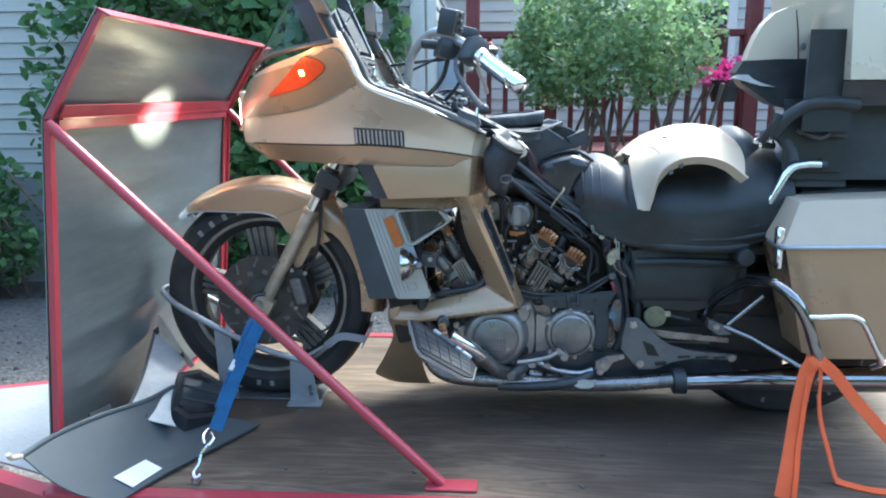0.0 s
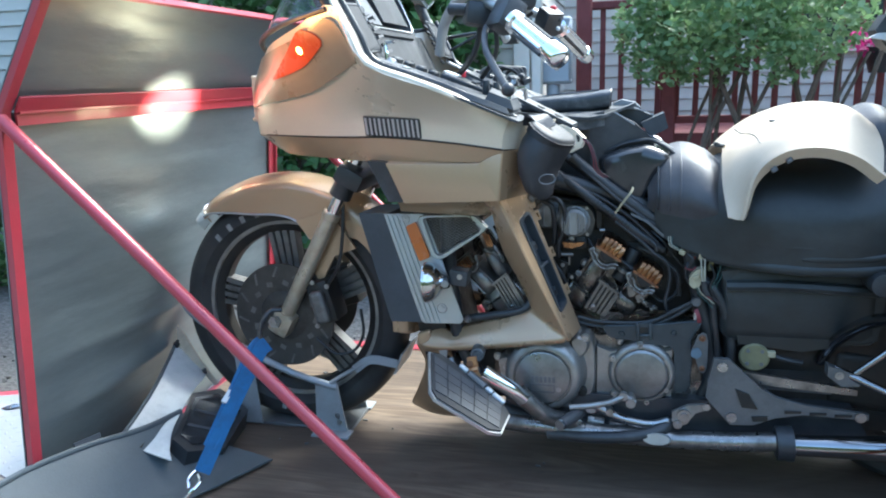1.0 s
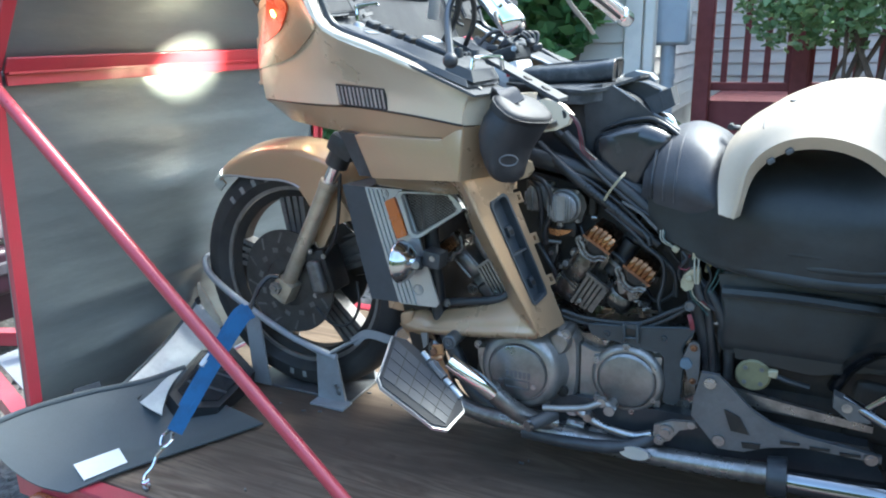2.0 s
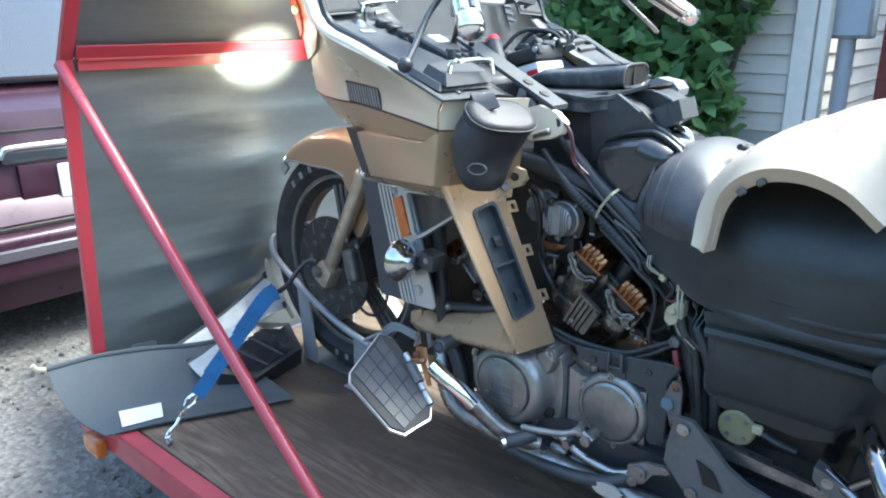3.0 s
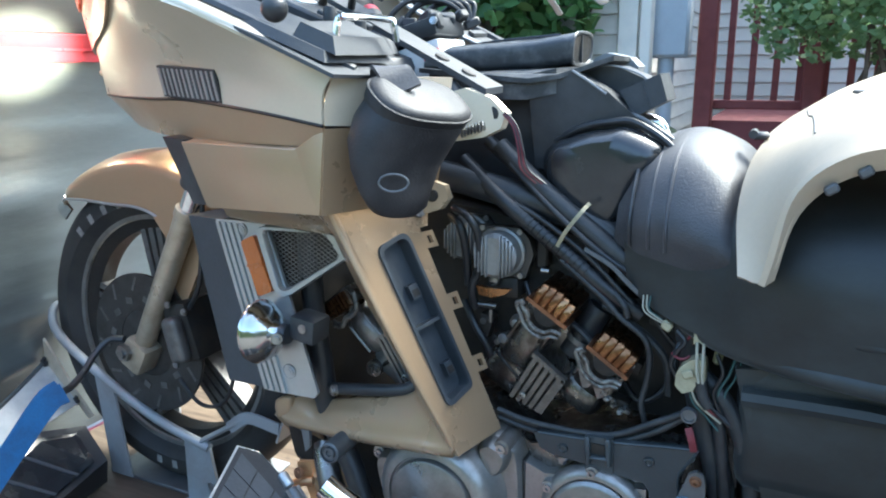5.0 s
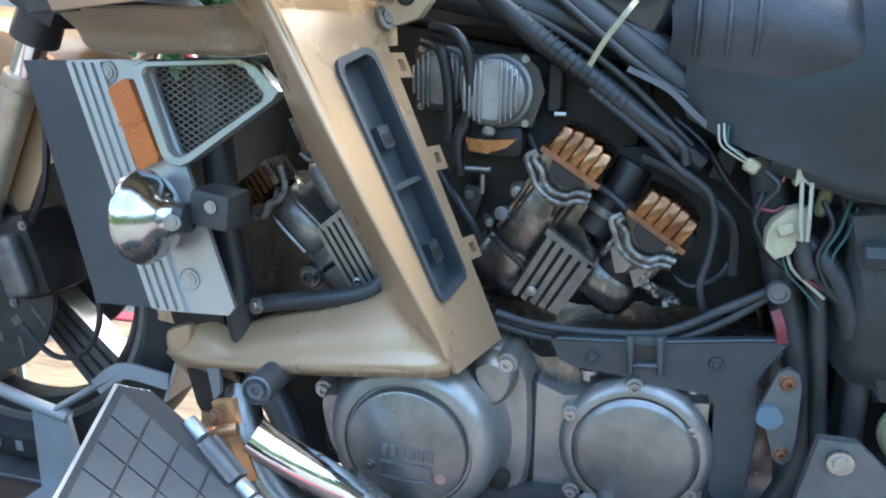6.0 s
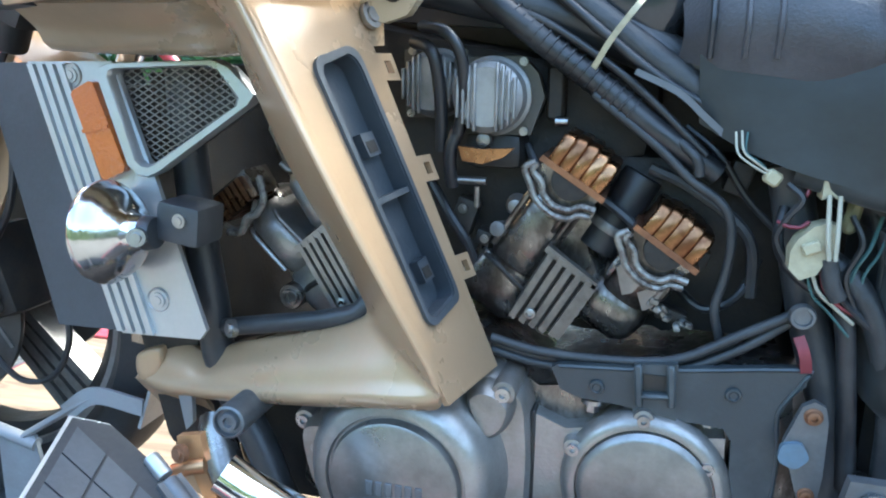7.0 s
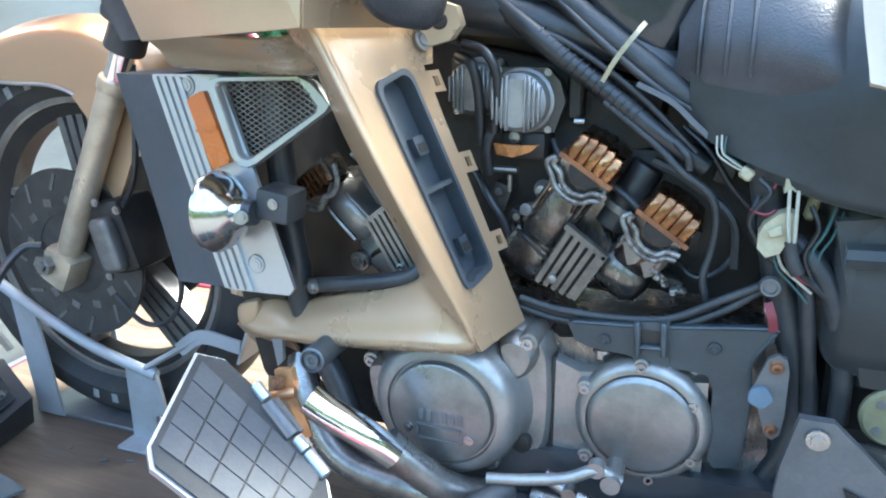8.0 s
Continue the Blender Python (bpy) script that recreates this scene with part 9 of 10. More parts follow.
for s in (-1, 1):
    def D(x, y, dz=0.0):
        return (x, YC + s * y, lid(x, y) + dz)
    # liner behind the shell
    rows = [[(0.333, YC + s * 0.360, 1.014), (0.340, YC + s * 0.30, 1.000), (0.322, YC + s * 0.20, 1.030), (0.30, YC + s * 0.10, 1.02)],
            [(0.380, YC + s * 0.352, 0.918), (0.384, YC + s * 0.30, 0.915), (0.372, YC + s * 0.20, 0.925), (0.36, YC + s * 0.10, 0.90)],
            [(0.530, YC + s * 0.352, 0.858), (0.530, YC + s * 0.28, 0.857), (0.525, YC + s * 0.20, 0.858), (0.52, YC + s * 0.15, 0.84)],
            [(0.664, YC + s * 0.348, 0.802), (0.664, YC + s * 0.28, 0.800), (0.662, YC + s * 0.20, 0.800), (0.655, YC + s * 0.14, 0.79)]]
    if s > 0:
        rows = [[(x, YC + y0 + (y1 - y0) * k / 3, lid(x, 0) + dz) for k in range(4)] for x, y0, y1, dz in ((0.345, 0.356, 0.318, 0.050), (0.386, 0.352, 0.306, 0.0), (0.530, 0.352, 0.226, 0.0), (0.600, 0.350, 0.204, 0.0), (0.676, 0.340, 0.200, 0.0))]
    lin = part("dash_liner", skin(B(), rows, 0.004, 3), M_GREYP, bike, "dusty black plastic inner dash", 30)
    # side wall of the inner dash
    bm = B()
    w_ = 0.0 if s < 0 else 0.06
    hexa(bm, [(0.40, YC + s * (0.15 + w_ * 2.2), 0.895), (0.64, YC + s * (0.14 + w_), 0.785), (0.64, YC + s * (0.12 + w_), 0.785), (0.40, YC + s * (0.13 + w_ * 2.2), 0.895)], [(0.36, YC + s * 0.16, 0.74), (0.62, YC + s * 0.15, 0.70), (0.62, YC + s * 0.13, 0.70), (0.36, YC + s * 0.14, 0.74)])
    part("dash_side", bm, M_BLACK, lin)
    # speaker
    sp = [V((0.330, YC + s * 0.348, 1.020)), V((0.328, YC + s * 0.250, 1.026)), V((0.376, YC + s * 0.246, 0.934)), V((0.380, YC + s * 0.346, 0.928))]
    nn = V((0.886, 0, 0.463))
    bm = B()
    plate(bm, [p + nn * 0.002 for p in sp], nn * 0.005, 0.002)
    spk = part("speaker", bm, M_GREYP, lin, "grey speaker panel")
    bm = B()
    c = sum(sp, V()) / 4
    ins = [c + (p - c) * 0.84 + nn * 0.007 for p in sp]
    for i in range(34):
        a, b = ins[0].lerp(ins[3], (i + 0.5) / 34), ins[1].lerp(ins[2], (i + 0.5) / 34)
        w = (ins[3] - ins[0]).normalized() * 0.0009
        plate(bm, [a - w, a + w, b + w, b - w], nn * 0.0014, 0)
    part("speaker_mesh", bm, M_SPKR, spk, "grey speaker mesh")
    part("speaker_rim", tube(B(), [c + (p - c) * 0.90 + nn * 0.0075 for p in sp], 0.0016, 6, 1, True), M_GREYP, spk)
    bm = B()
    for i in range(7):
        f = i / 6
        p = V((0.338, YC + s * 0.235, 1.010)).lerp(V((0.385, YC + s * 0.215, 0.922)), f)
        plate(bm, [p, p + V((0, -s * 0.030, 0.004)), p + V((0.003, -s * 0.030, -0.001)), p + V((0.003, 0, -0.006))], nn * 0.005, 0.001)
    part("air_slat", bm, M_BLACK, lin)
    # mirror
    c = V((0.300, YC + s * 0.358, 1.118))
    bm = B()
    hexa(bm, [c + V((-0.02, s * 0.075, 0.035)), c + V((-0.02, -s * 0.075, 0.045)), c + V((-0.02, -s * 0.055, -0.030)), c + V((-0.02, s * 0.0, -0.045)), c + V((-0.02, s * 0.06, -0.025))],
         [c + V((0.012, s * 0.085, 0.045)), c + V((0.012, -s * 0.085, 0.055)), c + V((0.012, -s * 0.062, -0.036)), c + V((0.012, s * 0.0, -0.052)), c + V((0.012, s * 0.07, -0.030))], 0.006, 2)
    mi = part("mirror", bm, M_SKYBLUE, bike, "grey-backed rear-view mirror")
    part("mirror_glass", plate(B(), [c + V((0.0135, s * 0.074, 0.036)), c + V((0.0135, -s * 0.074, 0.046)), c + V((0.0135, -s * 0.054, -0.028)), c + V((0.0135, 0, -0.043)), c + V((0.0135, s * 0.061, -0.024))], (0.002, 0, 0), 0), M_MIRROR, mi)
    part("mirror_stalk", tube(B(), [c + V((-0.01, -s * 0.01, -0.04)), (0.31, YC + s * 0.345, 1.035), (0.325, YC + s * 0.345, 1.01)], 0.014, 12), M_BLACK, mi)
    if s > 0:
        continue
    # pocket lid with its pull
    bm = B()
    hexa(bm, [D(0.40, 0.345, 0.002), D(0.40, 0.265, 0.002), D(0.60, 0.20, 0.002), D(0.648, 0.20, 0.002), D(0.645, 0.335, 0.002)],
         [D(0.405, 0.338, 0.012), D(0.405, 0.27, 0.012), D(0.60, 0.21, 0.012), D(0.642, 0.21, 0.012), D(0.640, 0.328, 0.012)], 0.003, 2)
    pk = part("pocket_lid", bm, M_GREYP, lin, "black pocket lid")
    bm = B()
    hexa(bm, [D(0.600, 0.325, 0.012), D(0.585, 0.205, 0.012), D(0.650, 0.205, 0.012), D(0.652, 0.325, 0.012)], [D(0.606, 0.318, 0.028), D(0.592, 0.212, 0.028), D(0.642, 0.212, 0.028), D(0.645, 0.318, 0.028)], 0.003, 2)
    part("lid_step", bm, M_GREYP, pk)
    bm = B()
    tube(bm, [D(0.640, 0.305, 0.026), D(0.642, 0.302, 0.044), D(0.648, 0.295, 0.049), D(0.655, 0.225, 0.052), D(0.658, 0.218, 0.048), D(0.660, 0.215, 0.030)], 0.0038, 8, 4)
    part("chrome_pull", bm, M_CHROME, pk)
    bm = B()
    tube(bm, [D(0.395, 0.260, 0.004), D(0.392, 0.258, 0.034), D(0.388, 0.25, 0.038), D(0.375, 0.165, 0.040), D(0.375, 0.155, 0.038)], 0.0038, 8, 4)
    part("chrome_bar", bm, M_CHROME, lin)
    part("lock", lathe(B(), [(0, 0.006), (0.007, 0.006), (0.010, 0.003), (0.012, 0.0)], D(0.412, 0.285, 0.012), (0.37, 0, 0.93), 18), M_STEEL, pk)
    bm = B()
    box(bm, D(0.445, 0.298, 0.0135), (0.012, 0.032, 0.001), 0, (0, 21.7, 0))
    part("faded_label", bm, M_SKYBLUE, pk, "faded unreadable label bar")
    # button banks inboard
    for i in range(7):
        bm = B()
        x = 0.40 + i * 0.024
        box(bm, D(x, 0.215 - i * 0.004, 0.010), (0.017, 0.034, 0.014), 0.003, (0, 21.7, 0))
        part("button", bm, M_BLACK if i % 2 else M_GREYP, lin)
    bm = B()
    box(bm, D(0.535, 0.185, 0.012), (0.10, 0.07, 0.018), 0.004, (0, 21.7, 0))
    rad = part("audio_panel", bm, M_BLACK, lin, "black audio control panel")
    for i in range(3):
        for j in range(3):
            part("small_button", box(B(), D(0.555 + i * 0.018, 0.205 - j * 0.020, 0.023), (0.011, 0.013, 0.008), 0.002, (0, 21.7, 0)), M_GREYP, rad)
    part("display", box(B(), D(0.505, 0.178, 0.0225), (0.030, 0.034, 0.004), 0.001, (0, 21.7, 0)), M_WHITE if s < 0 else M_SKYBLUE, rad, "pale display window")
    for i in range(2):
        part("knob", cyl(B(), D(0.585 + i * 0.012, 0.235 - i * 0.045, 0.012), D(0.585 + i * 0.012, 0.235 - i * 0.045, 0.040), 0.008, 0.007, seg=14, bev=0.002), M_BLACK, rad)
# instrument pod
def podline(hw, z0, z1, r, off, n=5):
    """A rounded outline on the leaning face of the pod, off metres behind it."""
    out = []
    for y, z, a0 in ((-hw, z0, 180), (hw, z0, 270), (hw - 0.012, z1, 0), (-hw + 0.012, z1, 90)):
        cy_, cz_ = y + (r if y < 0 else -r), z + (r if z == z0 else -r)
        for k in range(n):
            a = radians(a0 + 90 * k / (n - 1))
            yy, zz = cy_ + r * math.cos(a), cz_ + r * math.sin(a)
            out.append(V((0.327 - 0.43 * (zz - 0.99) - off * 0.92, YC + yy, zz - off * 0.39)))
    return out


def tunnel(loops):
    """A closed skin through outlines, the last joined to the first."""
    b = B()
    vs = [[b.verts.new(p) for p in lp] for lp in loops]
    m = len(vs[0])
    for k in range(len(vs)):
        for i in range(m):
            b.faces.new((vs[k][i], vs[k][(i + 1) % m], vs[(k + 1) % len(vs)][(i + 1) % m], vs[(k + 1) % len(vs)][i]))
    return b


part("dash_bulkhead", plate(B(), [(0.322, -0.300, 0.985), (0.322, 0.200, 0.985), (0.415, 0.170, 0.800), (0.415, -0.270, 0.800)], (-0.010, 0, -0.004), 0.003), M_GAUGE, bike, "black bulkhead under the instrument pod")
pod = part("instrument_pod", tunnel([podline(0.182, 0.974, 1.215, 0.035, 0.012), podline(0.180, 0.978, 1.212, 0.033, 0.0), podline(0.168, 0.990, 1.202, 0.028, 0.0), podline(0.164, 0.996, 1.198, 0.026, 0.010), podline(0.150, 1.004, 1.180, 0.024, 0.075), podline(0.178, 0.985, 1.200, 0.03, 0.085)]), M_GAUGE, bike, "grey-black instrument pod", 40)
part("pod_back", hexa(B(), podline(0.150, 1.004, 1.180, 0.024, 0.078), podline(0.150, 1.004, 1.180, 0.024, 0.074)), M_GAUGE, pod)
part("pod_trim", tube(B(), podline(0.1665, 0.9915, 1.2005, 0.028, -0.001), 0.0022, 6, 1, True), M_FIN, pod)
for y0, y1, z0, z1, mt in ((-0.196, -0.100, 1.000, 1.090, M_GAUGEP), (-0.090, 0.092, 1.008, 1.120, M_GAUGE)):
    gl = part("gauge", hexa(B(), [(0.318, y0, z0), (0.318, y1, z0), (0.262, y1, z1), (0.262, y0, z1)], [(0.312, y0, z0), (0.312, y1, z0), (0.256, y1, z1), (0.256, y0, z1)], 0.008, 3), mt, pod, "pale gauge cover" if mt is M_GAUGEP else "dark gauge glass")
part("gauge_knob", cyl(B(), (0.316, -0.186, 1.004), (0.330, -0.186, 1.010), 0.006, seg=14, bev=0.002), M_BLACK, pod)
part("gauge_slot", box(B(), (0.300, -0.190, 1.040), (0.003, 0.010, 0.030), 0.001, (0, -32, 0)), M_BLACK, pod)
part("dash_well", box(B(), (0.44, YC, 0.79), (0.24, 0.24, 0.14), 0.01, (0, 20, 0)), M_BLACK, bike)
# handlebars
bars = part("handlebar", tube(B(), [(0.45, -0.115, 0.93), (0.47, -0.13, 1.00), (0.53, -0.19, 1.045), (0.60, -0.28, 1.015), (0.655, -0.335, 0.978), (0.70, -0.378, 0.94)], 0.0115, 12), M_FIN, bike, "silver-grey handlebar")
part("bar_half", tube(B(), [(0.527, 0.098, 1.060), (0.535, 0.108, 1.062), (0.60, 0.15, 1.04), (0.672, 0.20, 1.000), (0.70, 0.265, 0.965)], 0.0115, 12), M_FIN, bars)
bm = B()
hexa(bm, [(0.595, -0.165, 0.966), (0.600, -0.158, 0.948), (0.628, -0.158, 0.950), (0.622, -0.168, 0.968)], [(0.515, 0.095, 1.074), (0.520, 0.115, 1.055), (0.552, 0.115, 1.058), (0.545, 0.09, 1.078)], 0.005, 2)
hexa(bm, [(0.590, -0.150, 0.955), (0.590, -0.09, 0.948), (0.622, -0.09, 0.948), (0.622, -0.150, 0.955)], [(0.590, -0.150, 0.966), (0.590, -0.09, 0.958), (0.622, -0.09, 0.958), (0.622, -0.150, 0.966)], 0.003)
part("bar_riser", bm, M_GREYP, bars, "grey cast handlebar arm")
part("bar_boss", cyl(B(), (0.527, 0.100, 1.040), (0.530, 0.108, 1.078), 0.024, seg=20, bev=0.004), M_FIN, bars)
bm = B()
box(bm, (0.612, -0.215, 0.958), (0.012, 0.100, 0.022), 0.003, (0, -25, 12))
ip = part("indicator_strip", bm, M_WHITE, bars, "white strip with dark windows")
for i in range(3):
    part("window", box(B(), (0.6185 - 0.0056 * (i - 1), -0.208 + (i - 1) * 0.026, 0.9615), (0.004, 0.014, 0.009), 0.001, (0, -25, 12)), M_BLACK, ip)


def grip(base, end, s):
    base, end = V(base), V(end)
    d = (end - base).normalized()
    L = (end - base).length
    bm = B()
    prof = [(0.012, 0), (0.021, 0.0), (0.021, 0.012), (0.0165, 0.016), (0.0165, L - 0.036), (0.0205, L - 0.032), (0.0205, L - 0.008), (0.0185, L - 0.002), (0.012, L + 0.003), (0.0, L + 0.005)]
    lathe(bm, prof, base, d, 32)
    g = part("grip", bm, M_CHROME, bars, "chrome handlebar grip with black inlays")
    _, u, w = frame_of(d)
    for k in range(7):
        a = 2 * math.pi * k / 7
        r = u * math.cos(a) + w * math.sin(a)
        bm = B()
        cyl(bm, base + d * 0.022 + r * 0.0155, base + d * (L - 0.042) + r * 0.0155, 0.0048, seg=8)
        part("inlay", bm, M_BLACK if k % 2 else M_CHROME, g)
    return d


grip((0.648, -0.338, 0.978), (0.742, -0.421, 0.905), -1)
grip((0.676, 0.205, 0.995), (0.742, 0.342, 0.922), 1)
for (x, y, z), s in (((0.632, -0.318, 0.990), -1), ((0.655, 0.165, 1.008), 1)):
    bm = B()
    box(bm, (x, y, z), (0.045, 0.055, 0.062), 0.010, (0, 30, -40 * s), 2)
    sw = part("switch_box", bm, M_BLACK, bars, "black switch housing")
    part("switch", box(B(), (x + 0.012, y + s * 0.004, z + 0.030), (0.016, 0.018, 0.012), 0.003), M_REDP if s > 0 else M_GREYP, sw)
    part("switch", box(B(), (x + 0.028, y, z + 0.005), (0.010, 0.022, 0.014), 0.003), M_GREYP, sw)
    part("switch", box(B(), (x + 0.024, y, z - 0.018), (0.010, 0.016, 0.010), 0.003), M_WHITE if s > 0 else M_GREYP, sw)
# control box by the left grip
bm = B()
box(bm, (0.575, -0.255, 1.062), (0.045, 0.058, 0.062), 0.006, (0, 12, -20), 2)
cbx = part("control_box", bm, M_BLACK, bars, "black control box with buttons")
for i in range(2):
    for j in range(3):
        part("button", box(B(), (0.600, -0.268 + i * 0.022, 1.043 + j * 0.018), (0.006, 0.013, 0.011), 0.002, (0, 12, -20)), M_GREYP, cbx)
bm = B()
tube(bm, [(0.598, -0.295, 0.985), (0.59, -0.31, 0.965), (0.60, -0.36, 0.93), (0.63, -0.42, 0.890), (0.655, -0.468, 0.862)], 0.007, 10, flat=0.7)
bmesh.ops.create_uvsphere(bm, u_segments=14, v_segments=10, radius=0.012, matrix=Matrix.Translation((0.659, -0.476, 0.859)))
part("clutch_lever", bm, M_BLACK, bars, "black clutch lever with a ball end")
part("brake_lever", tube(B(), [(0.63, 0.185, 0.985), (0.635, 0.24, 0.955), (0.655, 0.30, 0.915), (0.66, 0.335, 0.895)], 0.006, 10, flat=0.7), M_FIN, bars, "silver brake lever")
for s, p in ((-1, (0.565, -0.245, 1.0)), (1, (0.60, 0.13, 1.06))):
    bm = B()
    box(bm, p, (0.055, 0.065, 0.045), 0.010, (0, 10, 20), 2)
    cyl(bm, V(p) + V((-0.02, 0, 0.01)), V(p) + V((-0.06, -s * 0.02, 0.015)), 0.012, seg=14)
    part("fluid_reservoir", bm, M_BLACK, bars)
for r, pts in ((0.006, [(0.57, -0.24, 0.99), (0.55, -0.22, 0.93), (0.50, -0.18, 0.88), (0.44, -0.12, 0.84)]),
               (0.005, [(0.60, -0.28, 1.0), (0.60, -0.25, 0.93), (0.56, -0.20, 0.88), (0.50, -0.13, 0.83)]),
               (0.005, [(0.62, 0.15, 1.03), (0.56, 0.16, 1.0), (0.46, 0.20, 0.99), (0.36, 0.22, 0.98)]),
               (0.004, [(0.60, 0.13, 1.03), (0.54, 0.16, 1.01), (0.47, 0.17, 0.98), (0.40, 0.19, 0.95)])):
    part("control_cable", tube(B(), pts, r, 8), M_HOSE, bike, "black control cable")

# trim and keys of the far dash half
part("torn_trim", strip(B(), [(0.375, 0.262, 0.924), (0.438, 0.221, 0.897), (0.501, 0.193, 0.872), (0.559, 0.158, 0.849), (0.589, 0.161, 0.837), (0.637, 0.146, 0.818), (0.664, 0.152, 0.807), (0.679, 0.167, 0.801)], (0.2, 1, 0.1), 0.016, 0.004, 3), M_SKYBLUE, bike, "torn pale trim along the dash edge")
part("panel_edge", strip(B(), [(0.473, 0.319, 0.885), (0.567, 0.281, 0.848), (0.647, 0.280, 0.816), (0.673, 0.250, 0.806)], (0.3, 1, 0), 0.030, 0.005, 3), M_GREYP, bike)
part("key_screen", plate(B(), [(0.412, 0.262, 0.911), (0.420, 0.292, 0.910), (0.452, 0.270, 0.896), (0.452, 0.232, 0.894)], (0, 0, 0.004), 0.001), M_CARGLASS, bike)
for key in ([(0.471, 0.225, 0.886), (0.467, 0.251, 0.888), (0.483, 0.244, 0.882), (0.486, 0.215, 0.880)],
            [(0.467, 0.251, 0.888), (0.463, 0.279, 0.889), (0.479, 0.271, 0.883), (0.483, 0.242, 0.882)],
            [(0.463, 0.279, 0.889), (0.459, 0.307, 0.891), (0.475, 0.298, 0.885), (0.479, 0.269, 0.883)],
            [(0.506, 0.211, 0.872), (0.503, 0.237, 0.873), (0.518, 0.229, 0.868), (0.521, 0.202, 0.866)],
            [(0.503, 0.237, 0.873), (0.499, 0.263, 0.875), (0.514, 0.255, 0.869), (0.518, 0.227, 0.868)],
            [(0.499, 0.263, 0.875), (0.496, 0.291, 0.876), (0.511, 0.282, 0.870), (0.514, 0.253, 0.869)],
            [(0.540, 0.197, 0.859), (0.537, 0.223, 0.860), (0.552, 0.215, 0.854), (0.554, 0.189, 0.853)],
            [(0.537, 0.223, 0.860), (0.534, 0.248, 0.861), (0.549, 0.241, 0.855), (0.551, 0.214, 0.854)],
            [(0.534, 0.248, 0.861), (0.531, 0.275, 0.862), (0.546, 0.267, 0.856), (0.549, 0.239, 0.855)]):
    part("key", plate(B(), key, (0.001, 0, 0.006), 0.0015), M_GREYP, bike)
for a, b in (((0.664, 0.235, 0.806), (0.676, 0.262, 0.812)), ((0.650, 0.220, 0.800), (0.672, 0.225, 0.794)), ((0.668, 0.245, 0.796), (0.684, 0.238, 0.790))):
    part("bent_clip", strip(B(), [a, V(a).lerp(V(b), 0.5) + V((0, 0, 0.006)), b], (1, 0, 0.4), 0.012, 0.002), M_STEEL, bike)

# battery, air box and what stands open between the dash halves
bt = part("battery", box(B(), (0.578, -0.014, 0.806), (0.080, 0.092, 0.060), 0.005, (0, -15, 0), 2), M_WHITE, bike, "white-cased battery with a black lid")
part("battery_lid", box(B(), (0.566, -0.014, 0.852), (0.084, 0.096, 0.026), 0.005, (0, -15, 0), 2), M_BLACK, bt)
part("battery_label", box(B(), (0.600, -0.0605, 0.822), (0.026, 0.002, 0.014), 0, (0, -15, 0)), M_REDP, bt, "red label bar")
for x, z in ((0.532, 0.850), (0.604, 0.868)):
    part("terminal", box(B(), (x, -0.050, z), (0.014, 0.018, 0.022), 0.003, (0, -15, 0)), M_BLACK, bt)
    part("terminal_bolt", bolt(B(), (x, -0.060, z), (0, -1, 0.2), 0.006, 0.005, True), M_STEEL, bt)
part("terminal_cover", tube(B(), [(0.545, -0.085, 0.815), (0.522, -0.075, 0.852), (0.502, -0.060, 0.876)], 0.017, 14), M_GREYP, bt)
part("red_boot", tube(B(), [(0.508, -0.065, 0.868), (0.496, -0.050, 0.882), (0.478, -0.035, 0.878)], 0.0135, 12), M_REDP, bt, "red rubber terminal boot")
part("yellow_plug", box(B(), (0.470, -0.055, 0.874), (0.010, 0.012, 0.016), 0.002), M_YELLOW, bt)
rnd = random.Random(21)
for i in range(9):
    part("relay_plug", box(B(), (0.535 + i * 0.010, 0.0 + (i % 3) * 0.022, 0.868 + 0.003 * (i % 4)), (0.024, 0.020, 0.014), 0.003, (rnd.uniform(-20, 20), rnd.uniform(-30, 10), rnd.uniform(-40, 40))), M_BLACK if i % 3 else M_GREYP, bike)
for i in range(4):
    part("lead", tube(B(), [(0.50 + i * 0.02, -0.03 + i * 0.02, 0.862), (0.53 + i * 0.015, 0.0 + i * 0.015, 0.900 - i * 0.003), (0.58 + i * 0.01, 0.03 + i * 0.01, 0.898), (0.612, 0.05, 0.868)], 0.0042, 8), M_HOSE, bike)


def slab(poly, z0, z1, bev=0.006):
    """A moulded tray: a plan outline with its own top heights."""
    return hexa(B(), [(x, y, z - z0) for x, y, z in poly], [(x, y, z + z1) for x, y, z in poly], bev, 3)


ab = part("air_box", slab([(0.610, -0.118, 0.805), (0.700, -0.136, 0.798), (0.770, -0.138, 0.792), (0.808, -0.134, 0.797), (0.866, -0.100, 0.818), (0.866, 0.050, 0.816), (0.610, 0.055, 0.805)], 0.006, 0.0, 0.004), M_SCUFF, bike, "scuffed black plastic air box with a scoop")
part("air_box_lip", slab([(0.622, -0.112, 0.786), (0.700, -0.130, 0.780), (0.767, -0.132, 0.780), (0.804, -0.129, 0.788), (0.830, -0.06, 0.79), (0.82, 0.045, 0.79), (0.62, 0.05, 0.786)], 0.014, 0.016, 0.004), M_SCUFF, ab)
def mouth(x, y0, y1, z0, z1, n=24):
    """A rounded upright section across the scoop."""
    out = []
    for i in range(n):
        t = 2 * math.pi * i / n
        c, q = math.cos(t), math.sin(t)
        out.append((x + 0.10 * (q * 0.5) * (z1 - z0), (y0 + y1) / 2 + (y1 - y0) / 2 * math.copysign(abs(c) ** 0.5, c), (z0 + z1) / 2 + (z1 - z0) / 2 * math.copysign(abs(q) ** 0.6, q)))
    return out
